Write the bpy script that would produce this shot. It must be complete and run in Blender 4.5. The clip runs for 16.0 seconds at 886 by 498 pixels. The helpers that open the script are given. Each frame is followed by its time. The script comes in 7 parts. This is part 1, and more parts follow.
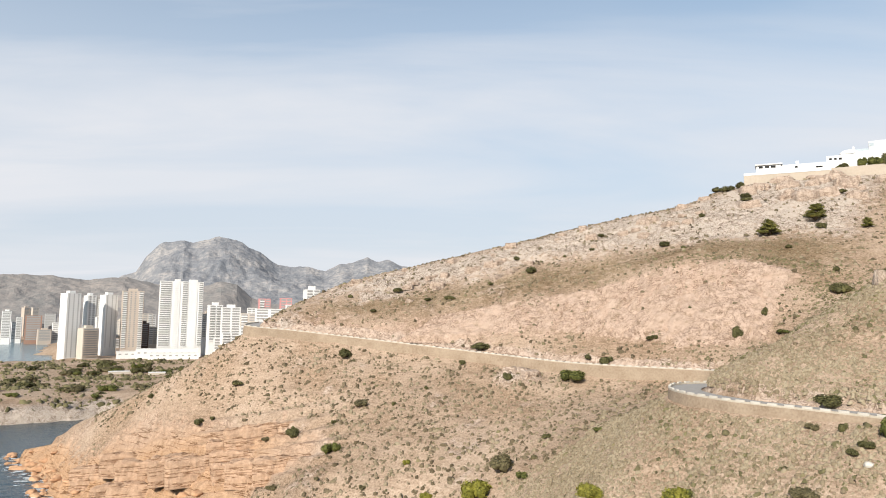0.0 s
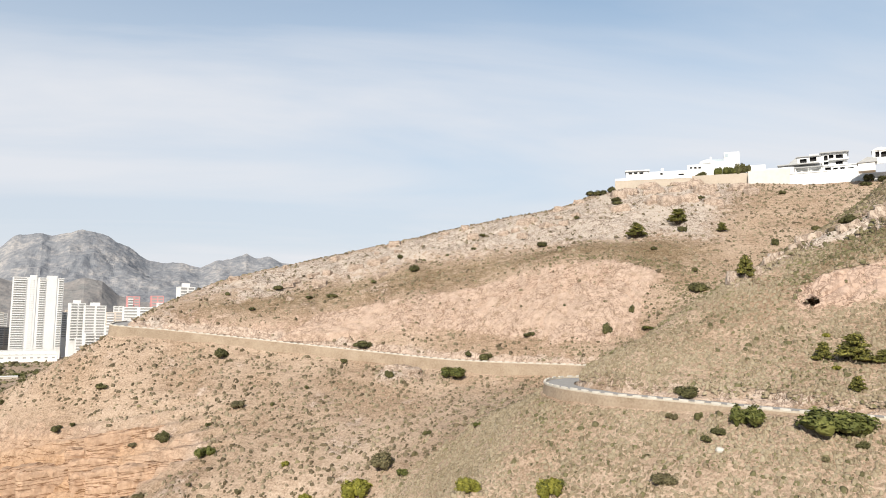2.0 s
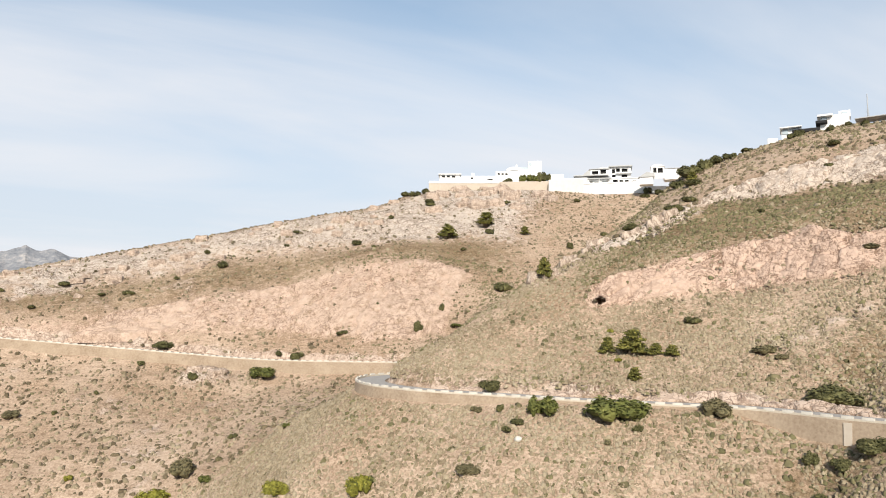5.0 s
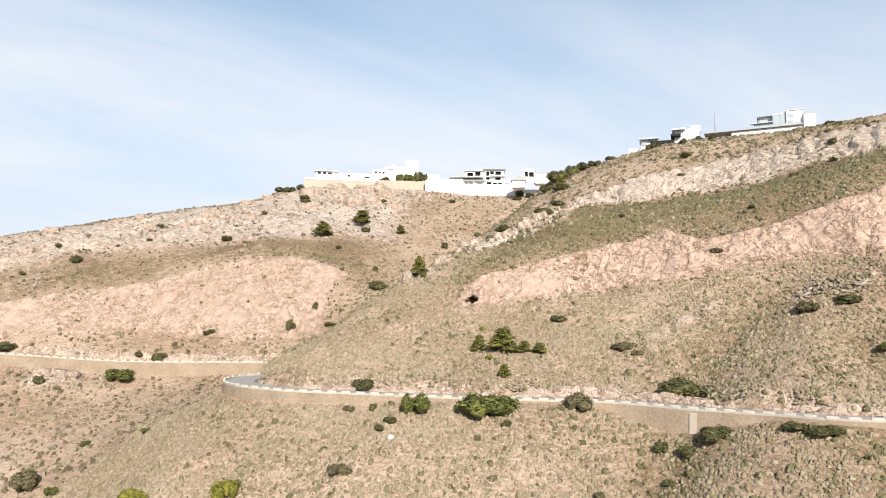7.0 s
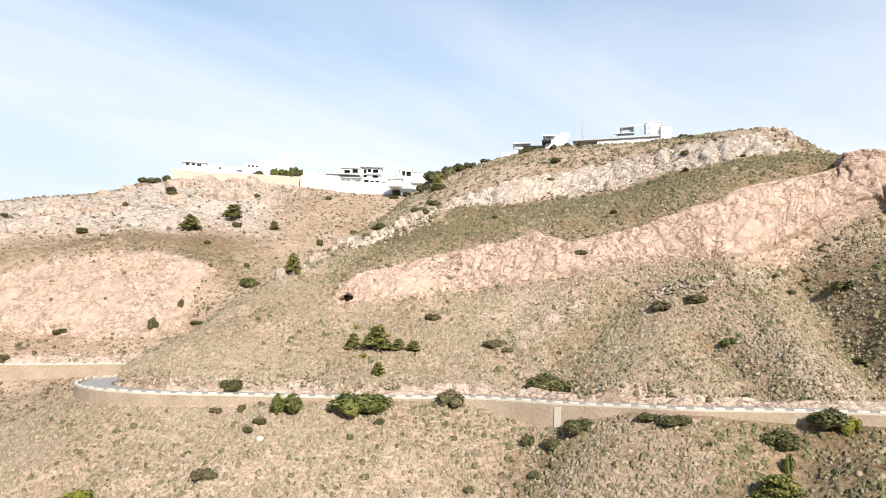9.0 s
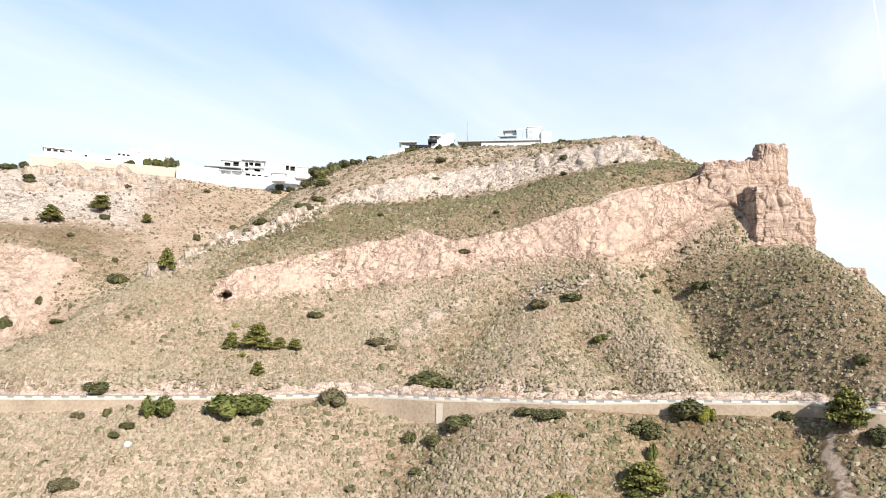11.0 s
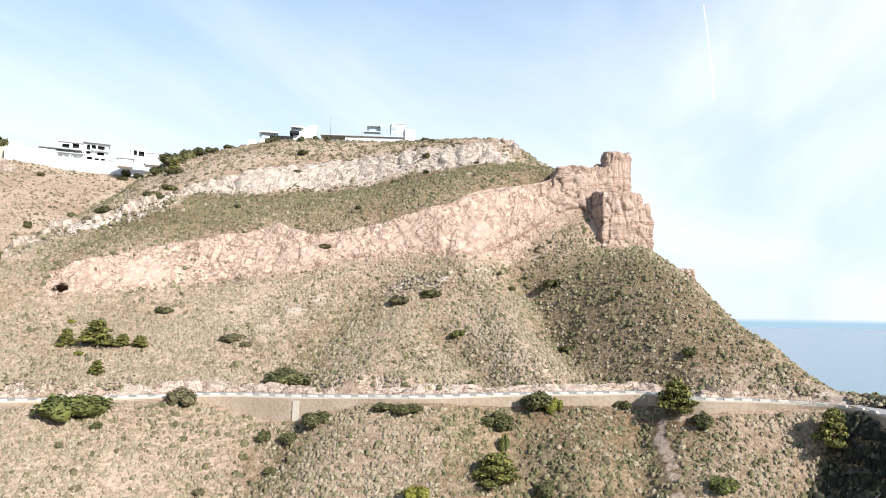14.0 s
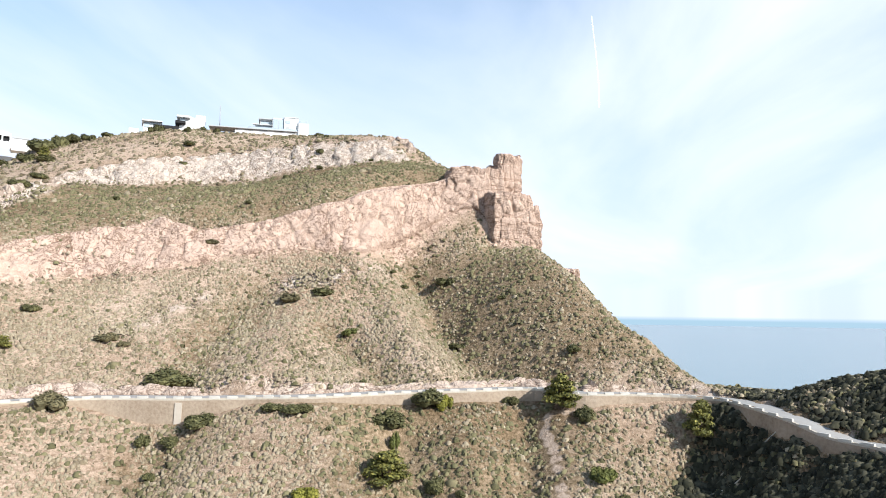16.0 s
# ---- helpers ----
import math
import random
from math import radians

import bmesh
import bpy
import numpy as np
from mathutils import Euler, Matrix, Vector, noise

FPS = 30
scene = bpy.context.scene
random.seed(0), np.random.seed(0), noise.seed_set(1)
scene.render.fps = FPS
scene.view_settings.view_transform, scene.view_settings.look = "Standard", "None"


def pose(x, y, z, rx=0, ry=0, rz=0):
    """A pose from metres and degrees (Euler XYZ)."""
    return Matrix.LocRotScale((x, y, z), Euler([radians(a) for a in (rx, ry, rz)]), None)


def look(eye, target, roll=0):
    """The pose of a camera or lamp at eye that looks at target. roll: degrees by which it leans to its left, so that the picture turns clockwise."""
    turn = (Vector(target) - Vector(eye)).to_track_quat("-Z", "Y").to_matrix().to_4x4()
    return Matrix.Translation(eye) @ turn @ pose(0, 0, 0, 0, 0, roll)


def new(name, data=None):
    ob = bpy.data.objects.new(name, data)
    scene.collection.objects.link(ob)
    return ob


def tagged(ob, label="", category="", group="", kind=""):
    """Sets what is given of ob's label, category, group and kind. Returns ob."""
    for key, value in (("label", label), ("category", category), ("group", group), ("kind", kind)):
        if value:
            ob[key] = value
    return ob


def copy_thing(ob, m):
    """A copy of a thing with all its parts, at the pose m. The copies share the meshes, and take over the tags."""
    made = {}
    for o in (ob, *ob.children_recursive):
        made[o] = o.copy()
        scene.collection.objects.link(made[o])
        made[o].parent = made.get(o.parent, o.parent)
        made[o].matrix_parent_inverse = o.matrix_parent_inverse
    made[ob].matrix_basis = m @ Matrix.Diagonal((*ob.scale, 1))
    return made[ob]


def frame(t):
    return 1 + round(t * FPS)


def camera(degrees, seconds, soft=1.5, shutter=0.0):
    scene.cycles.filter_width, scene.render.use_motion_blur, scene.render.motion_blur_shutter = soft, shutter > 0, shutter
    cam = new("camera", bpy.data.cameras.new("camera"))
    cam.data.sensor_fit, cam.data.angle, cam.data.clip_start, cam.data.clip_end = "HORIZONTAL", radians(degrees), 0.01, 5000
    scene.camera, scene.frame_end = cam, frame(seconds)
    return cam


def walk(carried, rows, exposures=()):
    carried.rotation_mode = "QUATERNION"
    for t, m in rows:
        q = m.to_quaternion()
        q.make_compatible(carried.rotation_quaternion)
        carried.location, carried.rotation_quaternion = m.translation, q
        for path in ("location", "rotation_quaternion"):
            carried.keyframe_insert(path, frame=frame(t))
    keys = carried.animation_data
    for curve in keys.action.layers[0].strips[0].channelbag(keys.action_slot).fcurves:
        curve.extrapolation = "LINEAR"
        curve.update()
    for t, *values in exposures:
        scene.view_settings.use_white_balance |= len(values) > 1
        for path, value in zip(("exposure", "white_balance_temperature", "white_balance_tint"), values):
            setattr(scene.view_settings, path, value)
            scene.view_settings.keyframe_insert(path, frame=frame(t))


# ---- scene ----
# ------------------------------------------------------------------ camera
EYE = 80.0
cam = camera(65.02, 16.0, soft=1.0)
ROWS = [
    (0.0, -0.00, 5.56, 0.81),
    (0.5, -1.96, 5.53, 0.78),
    (1.0, -4.45, 5.55, 0.68),
    (1.5, -7.06, 5.52, 0.63),
    (2.0, -9.62, 5.52, 0.64),
    (2.5, -12.12, 5.50, 0.65),
    (3.0, -14.67, 5.51, 0.59),
    (3.5, -17.12, 5.50, 0.58),
    (4.0, -19.79, 5.51, 0.54),
    (6.5, -32.40, 5.50, 0.46),
    (7.0, -35.14, 5.49, 0.47),
    (7.5, -37.96, 5.48, 0.46),
    (8.0, -40.74, 5.47, 0.49),
    (10.5, -52.12, 5.37, 0.47),
    (11.0, -54.89, 5.34, 0.46),
    (11.5, -57.57, 5.29, 0.46),
    (12.0, -59.82, 5.25, 0.48),
    (12.5, -61.55, 5.21, 0.48),
    (13.0, -62.79, 5.17, 0.57),
    (13.5, -64.30, 5.13, 0.59),
    (14.0, -66.32, 5.11, 0.65),
    (14.5, -68.54, 5.11, 0.68),
    (15.0, -70.73, 5.09, 0.69),
    (15.5, -72.95, 5.07, 0.66),
    (16.0, -75.11, 5.06, 0.67),
]
walk(cam, [(t, pose(0, 0, EYE, 90 + pitch, 0, yaw) @ pose(0, 0, 0, 0, 0, roll)) for t, yaw, pitch, roll in ROWS],
     exposures=[(0.0, 0.34, 6620, 10), (4.0, 0.38, 6680, 10), (6.5, 0.52, 6600, 10), (8.0, 0.60, 6550, 10), (10.5, 0.74, 6320, 10), (16.0, 0.74, 5980, 9)])

# ------------------------------------------------------------------ world and sun
SUN_AZ, SUN_EL = 204.0, 30.0
world = bpy.data.worlds.new("sky")
scene.world = world
world.use_nodes = True


def node(tree, kind, at=(0, 0), **props):
    n = tree.nodes.new(kind)
    for key, value in props.items():
        if key.startswith("in_"):
            n.inputs[int(key[3:])].default_value = value
    return n


def build_world():
    t = world.node_tree
    t.nodes.clear()
    out = t.nodes.new("ShaderNodeOutputWorld")
    bg = t.nodes.new("ShaderNodeBackground")
    sky = t.nodes.new("ShaderNodeTexSky")
    sky.sky_type, sky.sun_disc = "NISHITA", False
    sky.sun_elevation, sky.sun_rotation = radians(SUN_EL), radians(SUN_AZ)
    sky.altitude, sky.dust_density, sky.ozone_density = 80, 0.6, 1.5
    bg.inputs[1].default_value = 0.12
    tc = t.nodes.new("ShaderNodeTexCoord")
    sep = t.nodes.new("ShaderNodeSeparateXYZ")
    t.links.new(tc.outputs["Generated"], sep.inputs[0])
    # cloud sheet: the direction laid on a flat layer high above
    up = t.nodes.new("ShaderNodeMath"); up.operation = "MAXIMUM"; up.inputs[1].default_value = 0.03
    t.links.new(sep.outputs[2], up.inputs[0])
    add = t.nodes.new("ShaderNodeMath"); add.operation = "ADD"; add.inputs[1].default_value = 0.12
    t.links.new(up.outputs[0], add.inputs[0])
    div = t.nodes.new("ShaderNodeVectorMath"); div.operation = "DIVIDE"
    t.links.new(tc.outputs["Generated"], div.inputs[0])
    t.links.new(add.outputs[0], div.inputs[1])
    mp = t.nodes.new("ShaderNodeMapping")
    mp.inputs["Rotation"].default_value = (0, 0, radians(-38))
    mp.inputs["Scale"].default_value = (0.35, 1.0, 0.0)
    t.links.new(div.outputs[0], mp.inputs[0])
    n1 = t.nodes.new("ShaderNodeTexNoise")
    n1.inputs["Scale"].default_value, n1.inputs["Detail"].default_value = 1.1, 9
    n1.inputs["Roughness"].default_value, n1.inputs["Distortion"].default_value = 0.52, 0.5
    t.links.new(mp.outputs[0], n1.inputs["Vector"])
    ramp = t.nodes.new("ShaderNodeValToRGB")
    ramp.color_ramp.elements[0].position, ramp.color_ramp.elements[1].position = 0.37, 0.63
    t.links.new(n1.outputs[0], ramp.inputs[0])
    # thin veil, thick near the horizon and thinning overhead
    low = t.nodes.new("ShaderNodeValToRGB")
    for k, (p, v) in enumerate(((0.0, 0.95), (0.14, 0.88), (0.30, 0.66), (0.5, 0.24), (1.0, 0.08))):
        e = low.color_ramp.elements[k] if k < 2 else low.color_ramp.elements.new(p)
        e.position, e.color = p, (v, v, v, 1)
    t.links.new(sep.outputs[2], low.inputs[0])
    # the clear blue stretch high over the ridge
    wob = t.nodes.new("ShaderNodeVectorMath"); wob.operation = "MULTIPLY_ADD"
    wob.inputs[1].default_value = (0.22, 0.22, 0.10)
    t.links.new(n1.outputs["Color"], wob.inputs[0]); t.links.new(tc.outputs["Generated"], wob.inputs[2])
    dot = t.nodes.new("ShaderNodeVectorMath"); dot.operation = "DOT_PRODUCT"
    ca, ce = radians(36), radians(43)
    dot.inputs[1].default_value = (math.sin(ca) * math.cos(ce), math.cos(ca) * math.cos(ce), math.sin(ce))
    t.links.new(wob.outputs[0], dot.inputs[0])
    clear = t.nodes.new("ShaderNodeMapRange")
    clear.inputs["From Min"].default_value, clear.inputs["From Max"].default_value = 1.02, 1.14
    clear.inputs["To Min"].default_value, clear.inputs["To Max"].default_value = 1.0, 0.22
    t.links.new(dot.outputs["Value"], clear.inputs[0])
    thin = t.nodes.new("ShaderNodeMath"); thin.operation = "MULTIPLY"
    t.links.new(low.outputs[0], thin.inputs[0]); t.links.new(clear.outputs[0], thin.inputs[1])
    tint = t.nodes.new("ShaderNodeMixRGB"); tint.blend_type = "MULTIPLY"; tint.inputs[0].default_value = 1.0
    tint.inputs[2].default_value = (0.84, 1.02, 1.0, 1)
    t.links.new(sky.outputs[0], tint.inputs[1])
    veil = t.nodes.new("ShaderNodeMixRGB")
    veil.inputs[2].default_value = (4.35, 4.72, 5.35, 1)
    t.links.new(thin.outputs[0], veil.inputs[0])
    t.links.new(tint.outputs[0], veil.inputs[1])
    # broad patches where the cloud gathers
    mp2 = t.nodes.new("ShaderNodeMapping")
    mp2.inputs["Rotation"].default_value, mp2.inputs["Scale"].default_value = (0, 0, radians(-20)), (0.5, 0.9, 0.0)
    mp2.inputs["Location"].default_value = (0.35, 0.1, 0)
    t.links.new(div.outputs[0], mp2.inputs[0])
    n2 = t.nodes.new("ShaderNodeTexNoise")
    n2.inputs["Scale"].default_value, n2.inputs["Detail"].default_value = 0.55, 3
    t.links.new(mp2.outputs[0], n2.inputs["Vector"])
    patch = t.nodes.new("ShaderNodeMapRange")
    patch.inputs["From Min"].default_value, patch.inputs["From Max"].default_value = 0.36, 0.60
    patch.inputs["To Min"].default_value, patch.inputs["To Max"].default_value = 0.5, 1.0
    t.links.new(n2.outputs[0], patch.inputs[0])
    mul = t.nodes.new("ShaderNodeMath"); mul.operation = "MULTIPLY"
    t.links.new(ramp.outputs[0], mul.inputs[0])
    t.links.new(patch.outputs[0], mul.inputs[1])
    mul2 = t.nodes.new("ShaderNodeMath"); mul2.operation = "MULTIPLY"
    over = t.nodes.new("ShaderNodeMapRange")
    over.inputs["From Min"].default_value, over.inputs["From Max"].default_value = 0.42, 0.72
    over.inputs["To Min"].default_value, over.inputs["To Max"].default_value = 1.0, 0.12
    t.links.new(sep.outputs[2], over.inputs[0])
    fall = t.nodes.new("ShaderNodeMath"); fall.operation = "MULTIPLY"
    t.links.new(mul.outputs[0], fall.inputs[0]); t.links.new(over.outputs[0], fall.inputs[1])
    t.links.new(fall.outputs[0], mul2.inputs[0]); t.links.new(clear.outputs[0], mul2.inputs[1])
    cloud = t.nodes.new("ShaderNodeMixRGB")
    cloud.inputs[2].default_value = (5.3, 5.45, 5.8, 1)
    t.links.new(mul2.outputs[0], cloud.inputs[0])
    t.links.new(veil.outputs[0], cloud.inputs[1])
    # below the horizon: distant open water
    hz = t.nodes.new("ShaderNodeMapRange")
    hz.inputs["From Min"].default_value, hz.inputs["From Max"].default_value = -0.010, -0.004
    t.links.new(sep.outputs[2], hz.inputs[0])
    sea = t.nodes.new("ShaderNodeMixRGB")
    sea.inputs[1].default_value = (2.55, 3.5, 4.05, 1)
    t.links.new(hz.outputs[0], sea.inputs[0])
    t.links.new(cloud.outputs[0], sea.inputs[2])
    t.links.new(sea.outputs[0], bg.inputs[0])
    t.links.new(bg.outputs[0], out.inputs[0])


build_world()
sun = new("sun", bpy.data.lights.new("sun", "SUN"))
sun.data.energy, sun.data.angle, sun.data.color = 5.0, radians(0.55), (1.0, 0.94, 0.845)
_d = Vector((math.sin(radians(SUN_AZ)) * math.cos(radians(SUN_EL)), math.cos(radians(SUN_AZ)) * math.cos(radians(SUN_EL)), math.sin(radians(SUN_EL))))
sun.matrix_world = look(_d * 300 + Vector((0, 0, 100)), (0, 0, 100))


# ------------------------------------------------------------------ materials
def material(name, colours, scales=(1.0, 0.2), rough=0.9, bump=0.3, island=0.0, spec=0.3, per_object=0.0, contrast=1.6, space="Object"):
    """Colour from noise at two scales between the given colours, with bump."""
    m = bpy.data.materials.new(name)
    m.use_nodes = True
    t = m.node_tree
    b = t.nodes["Principled BSDF"]
    b.inputs["Roughness"].default_value = rough
    b.inputs["Specular IOR Level"].default_value = spec
    tc = t.nodes.new("ShaderNodeTexCoord")
    fac = None
    for k, s in enumerate(scales):
        n = t.nodes.new("ShaderNodeTexNoise")
        n.inputs["Scale"].default_value, n.inputs["Detail"].default_value = s, 6
        t.links.new(tc.outputs[space], n.inputs["Vector"])
        if fac is None:
            fac = n.outputs[0]
            first = n
        else:
            mix = t.nodes.new("ShaderNodeMath"); mix.operation = "ADD"
            t.links.new(fac, mix.inputs[0]); t.links.new(n.outputs[0], mix.inputs[1])
            half = t.nodes.new("ShaderNodeMath"); half.operation = "MULTIPLY"; half.inputs[1].default_value = 0.5
            t.links.new(mix.outputs[0], half.inputs[0])
            fac = half.outputs[0]
    if island or per_object:
        src = t.nodes.new("ShaderNodeNewGeometry").outputs["Random Per Island"] if island else t.nodes.new("ShaderNodeObjectInfo").outputs["Random"]
        mr = t.nodes.new("ShaderNodeMapRange")
        w = island or per_object
        mr.inputs["To Min"].default_value, mr.inputs["To Max"].default_value = -w, w
        t.links.new(src, mr.inputs[0])
        ad = t.nodes.new("ShaderNodeMath"); ad.operation = "ADD"
        t.links.new(fac, ad.inputs[0]); t.links.new(mr.outputs[0], ad.inputs[1])
        fac = ad.outputs[0]
    ramp = t.nodes.new("ShaderNodeValToRGB")
    els = ramp.color_ramp.elements
    lo, hi = 0.5 - 0.5 / contrast, 0.5 + 0.5 / contrast
    for k, c in enumerate(colours):
        p = lo + (hi - lo) * k / max(1, len(colours) - 1)
        e = els[k] if k < 2 else els.new(p)
        e.position, e.color = p, (*c, 1)
    t.links.new(fac, ramp.inputs[0])
    t.links.new(ramp.outputs[0], b.inputs["Base Color"])
    if bump:
        bn = t.nodes.new("ShaderNodeBump")
        bn.inputs["Strength"].default_value = bump
        bn.inputs["Distance"].default_value = 0.3 / scales[0]
        t.links.new(first.outputs[0], bn.inputs["Height"])
        t.links.new(bn.outputs[0], b.inputs["Normal"])
    return m


def ground_material():
    """Dry earth, limestone and scrub, laid by the masks rock, green, pale and red of the land."""
    m = bpy.data.materials.new("hillside_ground")
    m.use_nodes = True
    t = m.node_tree
    b = t.nodes["Principled BSDF"]
    b.inputs["Roughness"].default_value, b.inputs["Specular IOR Level"].default_value = 0.95, 0.1
    tc = t.nodes.new("ShaderNodeTexCoord")
    L = t.links.new

    def noise_tex(scale, detail=6, rough=0.6, stretch=None, dist=0.0):
        n = t.nodes.new("ShaderNodeTexNoise")
        n.inputs["Scale"].default_value, n.inputs["Detail"].default_value, n.inputs["Roughness"].default_value = scale, detail, rough
        n.inputs["Distortion"].default_value = dist
        src = tc.outputs["Object"]
        if stretch:
            mp = t.nodes.new("ShaderNodeMapping")
            mp.inputs["Scale"].default_value = stretch
            L(src, mp.inputs[0])
            src = mp.outputs[0]
        L(src, n.inputs["Vector"])
        return n.outputs[0]

    def ramp(f, stops):
        r = t.nodes.new("ShaderNodeValToRGB")
        for k, (p, c) in enumerate(stops):
            e = r.color_ramp.elements[k] if k < 2 else r.color_ramp.elements.new(p)
            e.position, e.color = p, (*c, 1)
        L(f, r.inputs[0])
        return r.outputs[0]

    def mix(f, a, c, kind="MIX"):
        n = t.nodes.new("ShaderNodeMixRGB")
        n.blend_type = kind
        if isinstance(f, float):
            n.inputs[0].default_value = f
        else:
            L(f, n.inputs[0])
        L(a, n.inputs[1]); L(c, n.inputs[2])
        return n.outputs[0]

    def attr(name):
        n = t.nodes.new("ShaderNodeAttribute")
        n.attribute_name = name
        return n.outputs["Fac"]

    def math_node(op, a, c):
        n = t.nodes.new("ShaderNodeMath"); n.operation = op; n.use_clamp = op in ("MULTIPLY",) and False
        for k, v in enumerate((a, c)):
            if isinstance(v, (int, float)):
                n.inputs[k].default_value = v
            else:
                L(v, n.inputs[k])
        return n.outputs[0]

    def step(f, lo, hi):
        n = t.nodes.new("ShaderNodeMapRange")
        n.interpolation_type = "SMOOTHSTEP"
        n.inputs["From Min"].default_value, n.inputs["From Max"].default_value = lo, hi
        L(f, n.inputs[0])
        return n.outputs[0]

    mid, fine, big = noise_tex(0.35, 8), noise_tex(1.5, 8, 0.8), noise_tex(0.035, 4)
    earth = ramp(fine, [(0.36, (0.19, 0.135, 0.09)), (0.43, (0.39, 0.31, 0.228)), (0.50, (0.55, 0.455, 0.352)), (0.60, (0.72, 0.625, 0.515))])
    earth2 = ramp(mid, [(0.34, (0.385, 0.307, 0.222)), (0.64, (0.585, 0.495, 0.388))])
    earth = mix(0.3, earth, earth2)
    scrub = ramp(fine, [(0.36, (0.12, 0.092, 0.053)), (0.45, (0.25, 0.198, 0.122)), (0.53, (0.36, 0.288, 0.19)), (0.64, (0.50, 0.41, 0.295))])
    strata = noise_tex(0.25, 8, 0.65, (0.5, 0.5, 2.6), 0.4)
    crack = noise_tex(0.9, 8, 0.66, (1.0, 1.0, 0.38))
    rock = mix(0.5, ramp(strata, [(0.3, (0.52, 0.405, 0.305)), (0.5, (0.59, 0.465, 0.36)), (0.7, (0.65, 0.53, 0.42))]),
               ramp(crack, [(0.27, (0.40, 0.29, 0.21)), (0.38, (0.57, 0.445, 0.34)), (0.7, (0.65, 0.53, 0.42))]))
    red = mix(0.5, ramp(strata, [(0.3, (0.63, 0.49, 0.395)), (0.7, (0.715, 0.58, 0.48))]), ramp(crack, [(0.26, (0.44, 0.31, 0.23)), (0.36, (0.655, 0.515, 0.42)), (0.7, (0.725, 0.585, 0.485))]))
    pale = mix(0.5, ramp(strata, [(0.3, (0.58, 0.535, 0.455)), (0.7, (0.725, 0.675, 0.595))]), ramp(crack, [(0.28, (0.34, 0.28, 0.215)), (0.40, (0.64, 0.59, 0.51)), (0.66, (0.755, 0.70, 0.62))]))
    orange = mix(0.5, ramp(strata, [(0.3, (0.54, 0.34, 0.19)), (0.7, (0.72, 0.52, 0.34))]), ramp(crack, [(0.28, (0.34, 0.19, 0.11)), (0.42, (0.62, 0.42, 0.255)), (0.62, (0.76, 0.57, 0.39))]))
    rock = mix(attr("red"), rock, red)
    rock = mix(attr("pale"), rock, pale)
    rock = mix(attr("orange"), rock, orange)
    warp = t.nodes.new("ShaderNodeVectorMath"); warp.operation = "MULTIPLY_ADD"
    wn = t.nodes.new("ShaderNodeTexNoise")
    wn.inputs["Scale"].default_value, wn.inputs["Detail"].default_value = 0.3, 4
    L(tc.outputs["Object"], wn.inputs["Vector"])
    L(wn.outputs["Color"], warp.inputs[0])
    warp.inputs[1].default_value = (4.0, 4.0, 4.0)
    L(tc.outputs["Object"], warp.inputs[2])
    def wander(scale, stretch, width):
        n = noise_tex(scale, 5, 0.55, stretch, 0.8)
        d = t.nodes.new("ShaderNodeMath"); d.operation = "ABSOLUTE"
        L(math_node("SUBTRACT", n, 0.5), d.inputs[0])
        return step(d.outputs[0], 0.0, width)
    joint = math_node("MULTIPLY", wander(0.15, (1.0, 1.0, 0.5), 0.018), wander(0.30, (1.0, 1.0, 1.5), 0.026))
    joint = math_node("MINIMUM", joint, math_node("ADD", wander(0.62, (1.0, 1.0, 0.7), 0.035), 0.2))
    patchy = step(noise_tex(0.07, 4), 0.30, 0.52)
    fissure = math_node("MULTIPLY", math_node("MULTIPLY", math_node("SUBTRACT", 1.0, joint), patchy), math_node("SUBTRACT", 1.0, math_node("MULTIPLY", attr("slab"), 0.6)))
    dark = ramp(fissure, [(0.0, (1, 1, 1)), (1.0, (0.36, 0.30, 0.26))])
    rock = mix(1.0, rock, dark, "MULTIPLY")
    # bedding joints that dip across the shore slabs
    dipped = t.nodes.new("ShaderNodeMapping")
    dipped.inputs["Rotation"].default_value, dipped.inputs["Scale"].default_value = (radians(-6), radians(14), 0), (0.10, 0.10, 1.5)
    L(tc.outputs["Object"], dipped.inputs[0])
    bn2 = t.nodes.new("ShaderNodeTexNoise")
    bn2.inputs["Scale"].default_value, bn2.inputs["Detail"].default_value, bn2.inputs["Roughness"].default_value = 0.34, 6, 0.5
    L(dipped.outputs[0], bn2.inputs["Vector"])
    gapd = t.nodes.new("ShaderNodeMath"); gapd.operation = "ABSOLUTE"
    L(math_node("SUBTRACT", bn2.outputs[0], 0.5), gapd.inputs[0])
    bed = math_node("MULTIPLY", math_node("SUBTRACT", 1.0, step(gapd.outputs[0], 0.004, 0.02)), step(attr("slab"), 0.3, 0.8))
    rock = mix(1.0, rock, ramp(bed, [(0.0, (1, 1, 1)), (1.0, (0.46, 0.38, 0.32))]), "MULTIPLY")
    green = math_node("ADD", attr("green"), math_node("MULTIPLY", math_node("SUBTRACT", mid, 0.5), 1.6))
    col = mix(step(green, 0.25, 0.8), earth, scrub)
    # stony terraces that run level along the slope
    tread = noise_tex(1.0, 6, 0.62, (0.16, 0.16, 1.5), 0.6)
    col = mix(1.0, col, ramp(tread, [(0.34, (0.80, 0.77, 0.74)), (0.46, (0.97, 0.965, 0.96)), (0.62, (1.06, 1.055, 1.05))]), "MULTIPLY")
    col = mix(step(big, 0.3, 0.75), col, mix(0.6, col, col, "MULTIPLY"))
    rk = math_node("ADD", attr("rock"), math_node("MULTIPLY", math_node("SUBTRACT", mid, 0.5), 2.2))
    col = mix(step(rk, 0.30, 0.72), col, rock)
